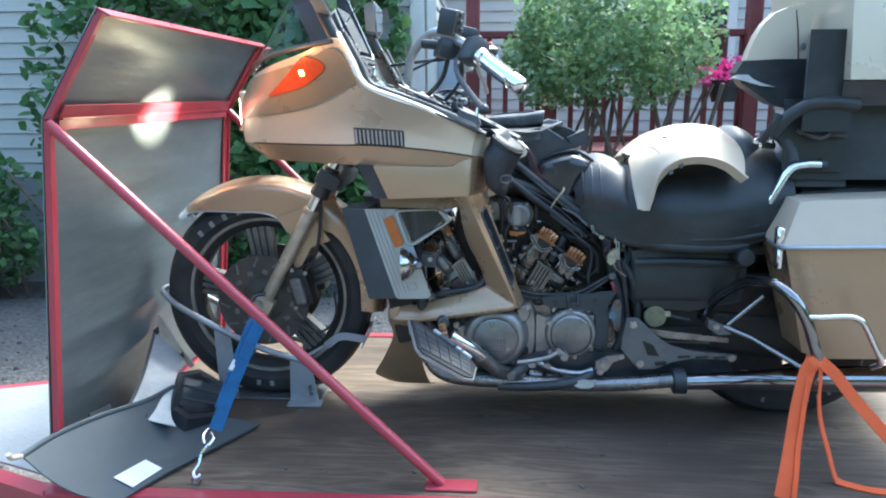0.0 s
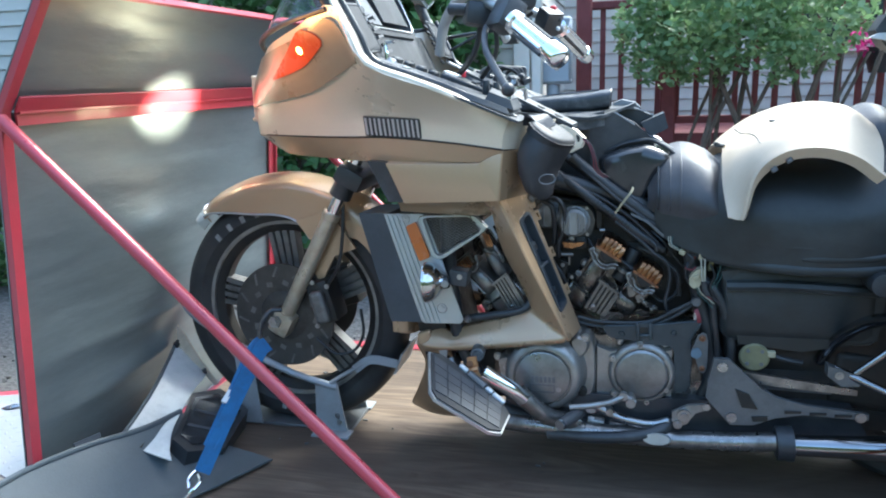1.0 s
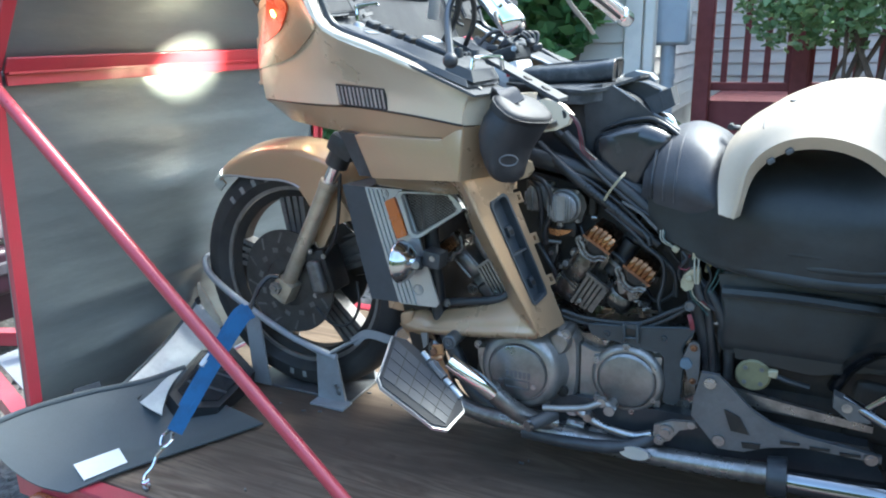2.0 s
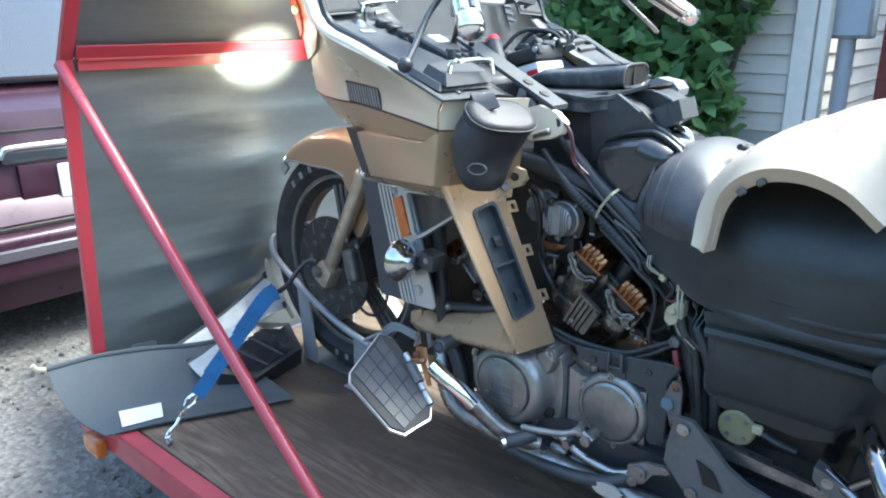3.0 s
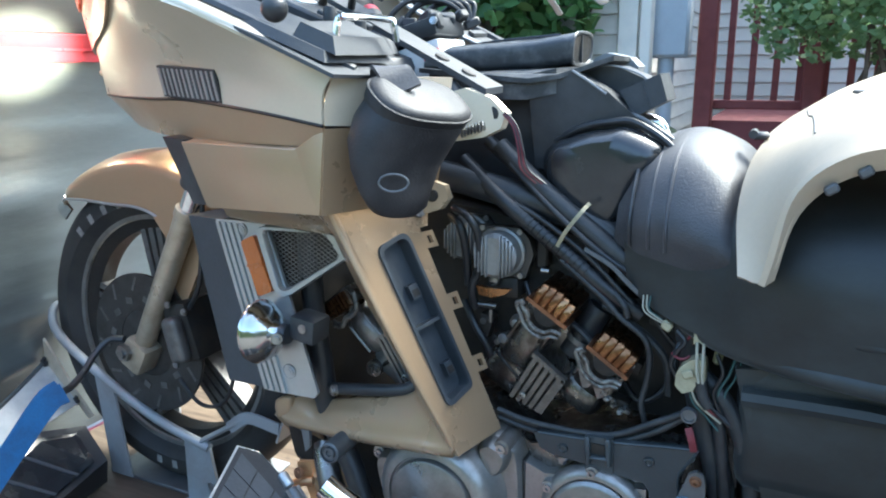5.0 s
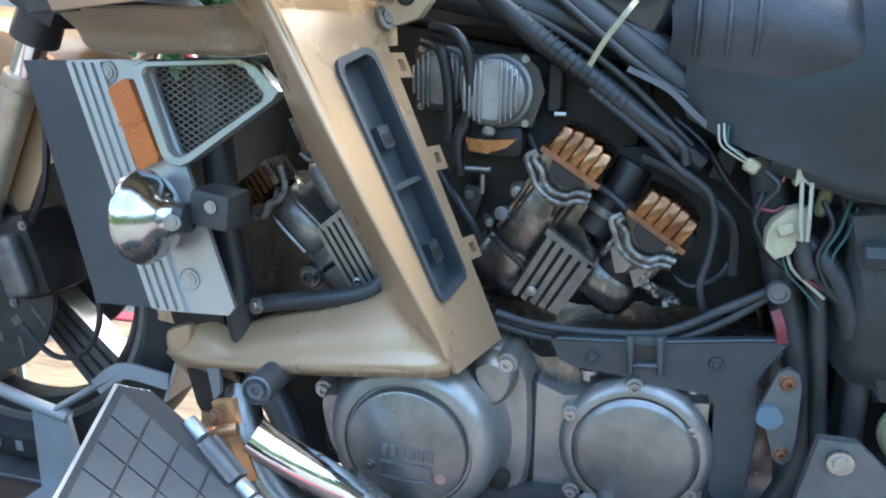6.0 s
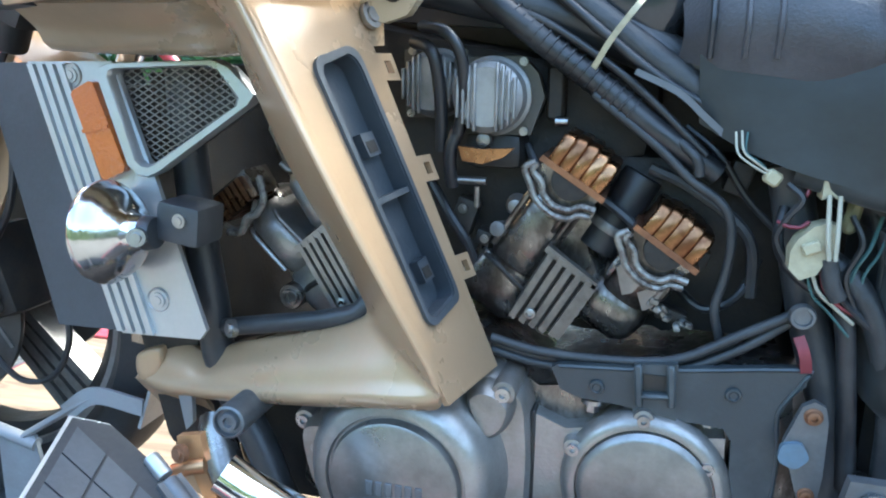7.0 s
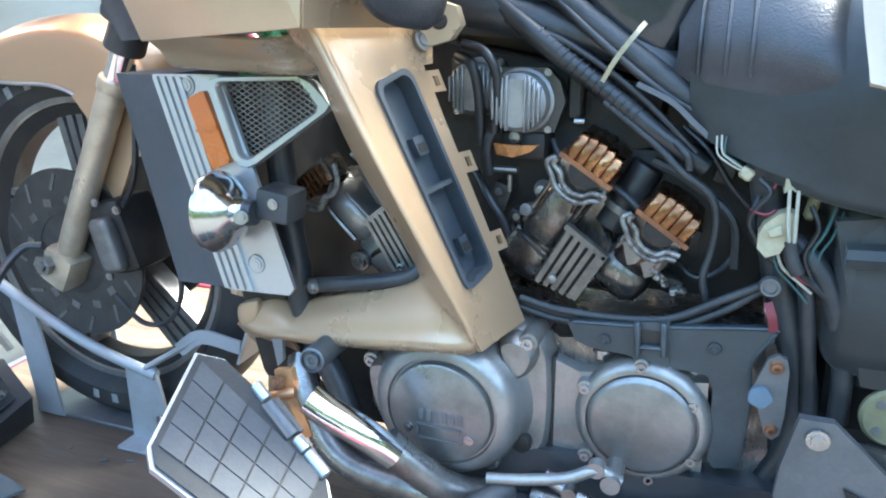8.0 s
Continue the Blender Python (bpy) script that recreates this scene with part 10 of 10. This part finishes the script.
part("scoop", loft([mouth(0.608, -0.100, 0.030, 0.800, 0.818), mouth(0.640, -0.098, 0.030, 0.800, 0.834), mouth(0.700, -0.094, 0.026, 0.796, 0.838), mouth(0.760, -0.092, 0.010, 0.800, 0.841), mouth(0.806, -0.096, -0.006, 0.806, 0.847), mouth(0.812, -0.096, -0.006, 0.806, 0.848)]), M_SCUFF, ab, "", 45)
part("scoop_mouth", loft([mouth(0.8115, -0.090, -0.012, 0.811, 0.843), mouth(0.8135, -0.090, -0.012, 0.811, 0.843)]), M_DARK, ab)
part("scoop_rim", tube(B(), mouth(0.813, -0.095, -0.007, 0.807, 0.847, 16), 0.0022, 6, 2, True), M_SCUFF, ab)
part("scoop_divider", box(B(), (0.8145, -0.060, 0.827), (0.003, 0.003, 0.034), 0), M_SCUFF, ab)
for y in (-0.07, -0.03):
    part("scoop_rib", tube(B(), [(0.63, y, 0.829), (0.70, y, 0.8385), (0.79, y, 0.845)], 0.0016, 6), M_SCUFF, ab)
part("air_box_lower", hexa(B(), [(0.64, -0.110, 0.64), (0.64, 0.05, 0.64), (0.80, 0.05, 0.63), (0.79, -0.118, 0.63)], [(0.64, -0.105, 0.775), (0.64, 0.05, 0.775), (0.80, 0.05, 0.785), (0.79, -0.115, 0.78)], 0.012, 2), M_BLACK, ab)
fu = part("side_panel", prism(B(), [(0.800, 0.793), (0.826, 0.800), (0.866, 0.778), (0.908, 0.742), (0.905, 0.690), (0.780, 0.680), (0.770, 0.765)], -0.128, -0.095, 0.004, 2), M_BLACK, bike, "shiny black plastic side panel")
part("panel_rim", tube(B(), [(0.824, -0.130, 0.801), (0.845, -0.130, 0.788), (0.866, -0.130, 0.774)], 0.0017, 6), M_SKYBLUE, fu)
fb2 = part("fuse_box", prism(B(), [(0.833, 0.765), (0.817, 0.794), (0.840, 0.806), (0.868, 0.805), (0.903, 0.790), (0.900, 0.765)], -0.085, -0.02, 0.004, 2), M_BLACK, bike, "black fuse box")
part("fuse_rim", tube(B(), [(0.840, -0.086, 0.806), (0.868, -0.086, 0.805), (0.903, -0.086, 0.790), (0.880, -0.088, 0.772)], 0.0015, 6), M_SKYBLUE, fb2)
hd = part("black_housing", mound(lambda x, y, z: (x, YC - y, z), [(0.796, 0.706), (0.838, 0.727), (0.872, 0.734), (0.902, 0.735), (0.942, 0.709), (0.915, 0.665), (0.885, 0.610), (0.830, 0.62), (0.800, 0.66)], -0.05, 0.080, 0.112, 0.72), M_GLOSS, bike, "glossy rounded black housing", 40)
part("housing_seal", tube(B(), [(0.806, -0.128, 0.716), (0.840, -0.134, 0.734), (0.876, -0.136, 0.742), (0.906, -0.136, 0.741), (0.948, -0.136, 0.712), (0.936, -0.150, 0.690)], 0.0045, 8), M_HOSE, hd)
part("housing_seal", tube(B(), [(0.870, -0.122, 0.748), (0.902, -0.122, 0.748), (0.945, -0.122, 0.722)], 0.003, 8), M_PIPING, hd)
rl = part("relay_cover", prism(B(), [(0.878, 0.777), (0.924, 0.797), (0.934, 0.766), (0.897, 0.746)], -0.112, -0.050, 0.005, 2), M_GREYP, bike, "dusty grey cover piece")
part("cover_seam", plate(B(), [(0.903, -0.1125, 0.788), (0.9045, -0.1125, 0.788), (0.916, -0.1125, 0.757), (0.9145, -0.1125, 0.757)], (0, -0.001, 0), 0), M_GREYP, rl)
part("round_cap", prism(B(), [(0.812, 0.803), (0.820, 0.816), (0.836, 0.822), (0.866, 0.816), (0.878, 0.804), (0.876, 0.792), (0.862, 0.785), (0.830, 0.792)], -0.012, 0.030, 0.008, 3), M_SKYBLUE, bike, "grey rounded cap")
part("chrome_fitting", tube(B(), [(0.872, -0.050, 0.712), (0.884, -0.052, 0.732), (0.902, -0.052, 0.738), (0.918, -0.050, 0.730), (0.925, -0.048, 0.708)], 0.009, 12), M_CHROME, bike, "bent chrome pipe fitting")
part("chrome_collar", cyl(B(), (0.893, -0.060, 0.690), (0.903, -0.058, 0.722), 0.012, seg=16, bev=0.002), M_STEEL, bike)
part("grey_boot", box(B(), (0.872, -0.062, 0.712), (0.030, 0.030, 0.040), 0.008, (0, 35, 0), 2), M_SKYBLUE, bike)
# hinged bracket arm
bm = B()
hexa(bm, [(0.528, -0.206, 0.886), (0.540, -0.172, 0.886), (0.752, -0.172, 0.776), (0.744, -0.206, 0.774)], [(0.528, -0.206, 0.893), (0.540, -0.172, 0.893), (0.752, -0.172, 0.784), (0.744, -0.206, 0.782)], 0.002)
arm = part("bracket_arm", bm, M_GREYP, bike, "black flat bracket arm")
for x, z in ((0.680, 0.8175), (0.715, 0.7995)):
    part("hole", lathe(B(), [(0, 0.002), (0.005, 0.002), (0.009, 0.0015), (0.010, 0)], (x, -0.189, z), (0.45, 0, 0.89), 18), M_DARK, arm)
part("rubber_sleeve", cyl(B(), (0.690, -0.200, 0.786), (0.722, -0.208, 0.752), 0.013, seg=14, bev=0.004), M_BLACK, arm)
mt = part("mount_tab", plate(B(), [(0.700, -0.236, 0.776), (0.721, -0.214, 0.783), (0.750, -0.206, 0.772), (0.768, -0.203, 0.754), (0.762, -0.205, 0.736), (0.742, -0.211, 0.726), (0.712, -0.226, 0.722), (0.700, -0.236, 0.738)], (0.004, 0.008, 0), 0.003, 2), M_CHAMP, bike, "tan painted mounting tab")
part("hole", lathe(B(), [(0, 0.001), (0.007, 0.001), (0.009, 0)], (0.752, -0.2065, 0.754), (0.3, -1, 0.1), 14), M_DARK, mt)
for i in range(8):
    part("spring_coil", lathe(B(), [(0.0045, 0), (0.0068, 0.0012), (0.0045, 0.0024)], (0.722 + i * 0.0034, -0.230 + i * 0.0015, 0.732 + i * 0.0012), (1, 0.3, 0.3), 12), M_STEEL, mt)
for i, m_ in enumerate((M_WIRER, M_HOSE, M_WIRER, M_HOSE)):
    part("loose_wire", tube(B(), [(0.752 + i * 0.002, -0.20, 0.762), (0.776 + i * 0.002, -0.206, 0.742), (0.786 + i * 0.002, -0.21, 0.716), (0.790 + i * 0.003, -0.21, 0.692), (0.808 + i * 0.004, -0.208, 0.675)], 0.0010, 6), m_, bike)
bm = B()
plate(bm, [(0.662, -0.232, 0.668), (0.680, -0.226, 0.674), (0.696, -0.220, 0.668), (0.700, -0.217, 0.652), (0.690, -0.219, 0.638), (0.672, -0.224, 0.632), (0.655, -0.232, 0.640)], (0.003, 0.006, 0), 0.003, 2)
lg = part("mount_lug", bm, M_TAUPE, bike)
part("hole", lathe(B(), [(0, 0.002), (0.006, 0.002), (0.008, 0)], (0.681, -0.2245, 0.655), (0.3, -1, 0.1), 14), M_DARK, lg)

# ---- pouch hung on the fairing ----
pouch = thing("tool_pouch", "black leather-look pouch hung on the fairing's edge", "pouch", (0.72, -0.34, 0.66))
pc = V((0.716, -0.316, 0.772))
pa = V((0.049, 0.131, -0.016)) * 0.44
pn = V((0.50, -0.28, 0.82))
pn = (pn - pa.normalized() * pn.dot(pa.normalized())).normalized()
pb = pn.cross(pa).normalized() * 0.037
pd = V((-0.012, -0.012, -0.088))


def oval(c, k, n=28):
    """A squared oval round c in the plane of the flap."""
    out = []
    for i in range(n):
        t = 2 * math.pi * i / n
        ct, st_ = math.cos(t), math.sin(t)
        out.append(c + pa * k * math.copysign(abs(ct) ** 0.75, ct) + pb * k * math.copysign(abs(st_) ** 0.75, st_))
    return out


def rings(loops):
    b = B()
    vr = [[b.verts.new(p) for p in r] for r in loops]
    for p, q in zip(vr, vr[1:]):
        for i in range(len(p)):
            j = (i + 1) % len(p)
            b.faces.new((p[i], p[j], q[j], q[i]))
    b.faces.new(vr[0][::-1])
    b.faces.new(vr[-1])
    return b


part("bag_body", rings([[p + V((0, 0, -0.004)) for p in oval(pc + pd * f + V((-0.020, -0.004, 0)) * math.sin(min(1.0, f) * 2.4), k)] for f, k in ((1.22, 0.32), (1.20, 0.54), (1.08, 0.70), (0.84, 0.83), (0.55, 0.93), (0.28, 0.99), (0.10, 0.98), (0.03, 0.95))]), M_POUCH, pouch, "", 60)
lidp = part("flap", rings([oval(pc - pn * 0.012, 1.0), oval(pc, 1.03), oval(pc + pn * 0.007, 0.98), oval(pc + pn * 0.010, 0.8), oval(pc + pn * 0.011, 0.3)]), M_POUCH, pouch, "dusty leather-look flap", 60)
part("piping", tube(B(), oval(pc + pn * 0.002, 1.03), 0.0016, 8, 1, True), M_POUCH, lidp)
part("hang_strap", strip(B(), [(0.712, -0.340, 0.784), (0.696, -0.335, 0.803), (0.682, -0.325, 0.806), (0.676, -0.318, 0.790)], (0.8, 0.5, 0), 0.035, 0.005), M_VINYL, pouch)
part("ring", tube(B(), [V((0.712, -0.370, 0.694)) + V((math.cos(a) * 0.014, 0.006 * math.cos(a), math.sin(a) * 0.009)) for a in (2 * math.pi * i / 10 for i in range(10))], 0.0013, 6, 3, True), M_PLATE, pouch)

# ---- wheel chock ----
CY = -0.03
chock = thing("wheel_chock", "grey painted steel wheel chock holding the front tyre", "wheel chock", (0.0, CY, 0.0))
part("base_plate", box(B(), (0.02, CY, 0.004), (0.32, 0.13, 0.008), 0.002), M_PLATE, chock)
for s in (-1, 1):
    def C(x, y, z):
        return (x, CY + s * y, z)
    part("front_leg", hexa(B(), [C(-0.125, 0.066, 0.006), C(-0.070, 0.066, 0.006), C(-0.070, 0.071, 0.006), C(-0.125, 0.071, 0.006)], [C(-0.128, 0.076, 0.226), C(-0.080, 0.076, 0.206), C(-0.080, 0.081, 0.206), C(-0.128, 0.081, 0.226)], 0.0015), M_GREY, chock)
    rl = part("rear_bracket", plate(B(), [C(0.088, 0.070, 0.006), C(0.172, 0.070, 0.006), C(0.150, 0.070, 0.138), C(0.092, 0.070, 0.138)], (0, s * 0.006, 0), 0.002), M_GREY, chock)
    part("bracket_foot", box(B(), C(0.135, 0.088, 0.004), (0.10, 0.045, 0.006), 0.001), M_GREY, rl)
    for z in (0.030, 0.048):
        part("bolt", bolt(B(), C(0.152 if z < 0.04 else 0.148, 0.076, z), (0, s, 0), 0.007, 0.004), M_STEEL, rl)
bm = B()
tube(bm, [(0.150, CY - 0.073, 0.125), (0.03, CY - 0.078, 0.160), (-0.09, CY - 0.080, 0.215), (-0.22, CY - 0.075, 0.285), (-0.285, CY - 0.04, 0.318), (-0.300, CY, 0.325),
          (-0.285, CY + 0.04, 0.318), (-0.22, CY + 0.075, 0.285), (-0.09, CY + 0.080, 0.215), (0.03, CY + 0.078, 0.160), (0.150, CY + 0.073, 0.125)], 0.009, 10)
part("hoop", bm, M_GREY, chock, "bent grey steel hoop")
bm = B()
tube(bm, [(0.12, CY - 0.072, 0.128), (0.18, CY - 0.066, 0.165), (0.245, CY - 0.062, 0.205)], 0.010, 10, flat=0.5)
part("brace_strip", bm, M_GREY, chock)
cradle = [V((FX + (FR + 0.006) * math.cos(radians(a)), y, FZ + (FR + 0.006) * math.sin(radians(a)))) for a, y in ((-27, CY - 0.068), (-16, CY - 0.068), (-16, CY + 0.068), (-27, CY + 0.068))]
part("cradle_plate", plate(B(), cradle, (0.0036, 0, -0.0018), 0.001), M_GREY, chock, "grey steel plate behind the tyre")
for s in (-1, 1):
    part("cradle_arm", strip(B(), [(0.20, CY + s * 0.070, 0.176), (0.245, CY + s * 0.070, 0.205), cradle[0 if s < 0 else 3].lerp(cradle[1 if s < 0 else 2], 0.5)], (0.3, 0, 1), 0.022, 0.004), M_GREY, chock)

# ---- loose fairing liner in the front corner ----
liner = thing("fairing_liner", "loose dark grey plastic fairing liner with white inner strip", "fairing liner", (-0.15, -0.5, 0.0))
rows = [[(-0.338, -0.705, 0.122), (-0.318, -0.60, 0.124), (-0.270, -0.49, 0.122), (-0.215, -0.38, 0.112), (-0.185, -0.28, 0.110)],
        [(-0.272, -0.705, 0.062), (-0.245, -0.60, 0.062), (-0.195, -0.49, 0.056), (-0.145, -0.38, 0.050), (-0.10, -0.28, 0.044)],
        [(-0.208, -0.690, 0.020), (-0.180, -0.605, 0.020), (-0.135, -0.50, 0.014), (-0.065, -0.38, 0.014), (0.00, -0.27, 0.012)],
        [(-0.142, -0.668, 0.004), (-0.112, -0.605, 0.008), (-0.075, -0.53, 0.010), (-0.010, -0.40, 0.008), (0.05, -0.28, 0.008)]]
part("sheet", skin(B(), rows, -0.004, 4), M_LINER, liner, "dark grey moulded sheet", 60)
part("rolled_edge", tube(B(), [V(p) + V((0, 0, 0.004)) for p in rows[0]], 0.007, 8), M_LINER, liner)
part("torn_tip", tube(B(), [(-0.336, -0.705, 0.126), (-0.348, -0.722, 0.130), (-0.350, -0.730, 0.142)], 0.006, 8), M_TAN, liner)
part("edge_tab", plate(B(), [(-0.290, -0.515, 0.116), (-0.262, -0.465, 0.120), (-0.268, -0.462, 0.140), (-0.296, -0.510, 0.136)], (0.004, 0, 0.003), 0.001), M_GREYP, liner)
part("paper_tag", plate(B(), [(-0.190, -0.612, 0.0275), (-0.157, -0.522, 0.0255), (-0.106, -0.545, 0.0165), (-0.135, -0.632, 0.0155)], (0.001, 0, 0.0015), 0), M_WHITE, liner, "blank white paper tag")
wrows = [[(-0.234, -0.427, 0.117), (-0.201, -0.419, 0.086), (-0.160, -0.425, 0.078), (-0.118, -0.426, 0.070)],
         [(-0.238, -0.400, 0.124), (-0.207, -0.388, 0.096), (-0.168, -0.392, 0.088), (-0.142, -0.395, 0.080)],
         [(-0.247, -0.350, 0.134), (-0.218, -0.335, 0.112), (-0.188, -0.335, 0.108), (-0.166, -0.340, 0.104)],
         [(-0.272, -0.250, 0.152), (-0.248, -0.235, 0.137), (-0.222, -0.220, 0.128), (-0.205, -0.205, 0.122)],
         [(-0.300, -0.150, 0.178), (-0.275, -0.135, 0.160), (-0.250, -0.120, 0.142), (-0.228, -0.110, 0.124)],
         [(-0.318, -0.080, 0.203), (-0.296, -0.070, 0.174), (-0.272, -0.060, 0.145), (-0.250, -0.055, 0.118)]]
band = part("inner_strip", skin(B(), wrows, -0.003, 4), M_STRIP, liner, "pale silver inner strip", 60)
part("strip_edge", tube(B(), [V(r[0]) + V((-0.003, 0, 0.002)) for r in wrows], 0.0045, 8), M_LINER, liner)
part("slit", plate(B(), [V(wrows[0][1]) + V((0.0, -0.001, 0.0035)), V(wrows[0][1]) + V((0.005, 0.001, 0.0030)), V(wrows[2][1]) + V((0.004, 0.004, 0.0035))], (0, 0, 0.0012), 0), M_DARK, band)
tan = part("tan_panel", plate(B(), [(-0.316, -0.082, 0.208), (-0.304, -0.088, 0.262), (-0.288, -0.086, 0.236), (-0.258, -0.072, 0.160), (-0.218, -0.062, 0.090), (-0.226, -0.066, 0.086), (-0.252, -0.070, 0.122)], (0.002, 0.004, 0.001), 0.001), M_TAN, liner, "yellowed inner panel behind the strip")
for x, y, z in ((-0.314, -0.086, 0.206), (-0.250, -0.072, 0.124)):
    clip = part("panel_clip", box(B(), (x, y, z), (0.016, 0.010, 0.014), 0.002, (20, 30, 0)), M_BLACK, tan)
    part("clip_tooth", box(B(), (x + 0.006, y - 0.003, z + 0.010), (0.007, 0.006, 0.010), 0.001, (0, 20, 0)), M_BLACK, clip)
top = [V(p) for p in ((-0.203, -0.200, 0.124), (-0.180, -0.108, 0.100), (-0.085, -0.140, 0.062), (-0.055, -0.310, 0.046), (-0.104, -0.384, 0.070), (-0.146, -0.374, 0.092))]
mid = sum(top, V()) / 6
tray = part("tray", hexa(B(), [mid + (p - mid) * 1.06 - V((0.02, 0, p.z - 0.008 if p.z < 0.08 else 0.05)) for p in top], top, 0.008, 3), M_BLACK, liner, "black moulded tray")
part("tray_floor", plate(B(), [mid + (p - mid) * 0.80 + V((0, 0, 0.0015)) for p in top], (0.0008, 0, 0.0015), 0.001), M_GLOSS, tray)
for u in (0.35, 0.68):
    a, b = top[0].lerp(top[5], u), top[2].lerp(top[3], u)
    w = V((0.001, 0.003, 0.0005))
    part("rib", plate(B(), [a.lerp(b, 0.15) - w, a.lerp(b, 0.15) + w, a.lerp(b, 0.9) + w, a.lerp(b, 0.9) - w], (0.001, 0, 0.004), 0), M_GREYP, tray)

# ---- straps ----
tie = thing("ratchet_strap", "blue webbing tie-down strap with steel hooks", "strap", (0.0, -0.57, 0.0))
bm = B()
strip(bm, [(0.092, -0.330, 0.322), (0.086, -0.352, 0.316), (0.070, -0.39, 0.272), (0.045, -0.45, 0.195), (0.022, -0.52, 0.108)], (0.66, 0.44, -0.62), 0.033, 0.004)
strip(bm, [(0.075, -0.325, 0.326), (0.066, -0.350, 0.312), (0.052, -0.40, 0.255), (0.036, -0.455, 0.190), (0.026, -0.49, 0.150)], (0.80, 0.20, -0.45), 0.028, 0.004)
part("webbing", bm, M_BLUE, tie, "creased blue webbing")
part("hook", tube(B(), [(0.010, -0.515, 0.098), (0.022, -0.532, 0.092), (0.012, -0.548, 0.080), (-0.002, -0.552, 0.064), (-0.004, -0.566, 0.044), (-0.012, -0.580, 0.030), (-0.004, -0.592, 0.022), (0.006, -0.585, 0.026)], 0.0042, 8), M_CHROME, tie, "bent steel S-hook")
part("hook_loop", tube(B(), [(0.000, -0.508, 0.104), (-0.004, -0.530, 0.096), (0.004, -0.545, 0.084)], 0.0038, 8), M_CHROME, tie)
part("upper_hook", tube(B(), [(0.084, -0.335, 0.322), (0.055, -0.295, 0.308), (0.030, -0.250, 0.310), (0.020, -0.215, 0.330), (0.030, -0.190, 0.350), (0.055, -0.180, 0.352)], 0.006, 8), M_BLACK, tie, "black coated hook")
part("tag", box(B(), (0.040, -0.425, 0.232), (0.012, 0.03, 0.022), 0.001, (40, 20, 0)), M_STRIP, tie, "small white tag")
eye = thing("eye_bolt", "steel eye bolt screwed into the trailer deck", "eye bolt", (-0.004, -0.588, 0.0))
part("eye", tube(B(), [V((-0.004, -0.588, 0.014)) + V((math.cos(a) * 0.010, 0, math.sin(a) * 0.010)) for a in (2 * math.pi * i / 10 for i in range(10))], 0.003, 8, 3, True), M_STEEL, eye)
part("shank", cyl(B(), (-0.004, -0.588, -0.01), (-0.004, -0.588, 0.006), 0.004, seg=10), M_STEEL, eye)

lash = thing("lashing_strap", "bright orange webbing strap looped round the crash bar", "strap", (1.40, -0.55, 0.0))
for pts, side, w in (
        ([(1.412, -0.480, 0.304), (1.404, -0.492, 0.296), (1.390, -0.497, 0.270), (1.373, -0.512, 0.196), (1.359, -0.532, 0.122), (1.346, -0.552, 0.063), (1.331, -0.572, 0.003)], (1, 0, 0.1), 0.034),
        ([(1.395, -0.497, 0.262), (1.385, -0.513, 0.196), (1.371, -0.536, 0.110), (1.364, -0.556, 0.055), (1.356, -0.574, 0.004)], (1, 0.6, 0.0), 0.016),
        ([(1.410, -0.476, 0.304), (1.422, -0.486, 0.288), (1.426, -0.490, 0.250), (1.426, -0.492, 0.205), (1.436, -0.493, 0.147), (1.457, -0.496, 0.080), (1.475, -0.500, 0.022), (1.487, -0.500, 0.008), (1.515, -0.512, 0.004), (1.555, -0.530, 0.004), (1.66, -0.548, 0.004)], (0.55, 0.75, 0.1), 0.022),
        ([(1.408, -0.478, 0.306), (1.428, -0.486, 0.292), (1.460, -0.489, 0.263), (1.502, -0.491, 0.211), (1.578, -0.500, 0.127), (1.69, -0.512, 0.006)], (0.35, 0.2, 1), 0.027),
        ([(1.392, -0.496, 0.280), (1.400, -0.498, 0.296), (1.416, -0.496, 0.300), (1.430, -0.490, 0.290)], (0.2, 0.3, 1), 0.026)):
    part("webbing", strip(B(), pts, side, w, 0.003), M_ORANGE, lash)

# twigs and flakes on the deck
bm = B()
rng = random.Random(77)
for i in range(36):
    x, y = rng.uniform(-0.1, 1.9), rng.uniform(-0.58, 0.3)
    a = rng.uniform(0, 6.28)
    l = rng.uniform(0.004, 0.014)
    box(bm, (x, y, 0.0015), (l, l * 0.4, 0.003), 0, (0, 0, math.degrees(a)))
solo("deck_litter", bm, M_PLATE, "small grey flakes and grit on the deck", "litter", kind="stuff")
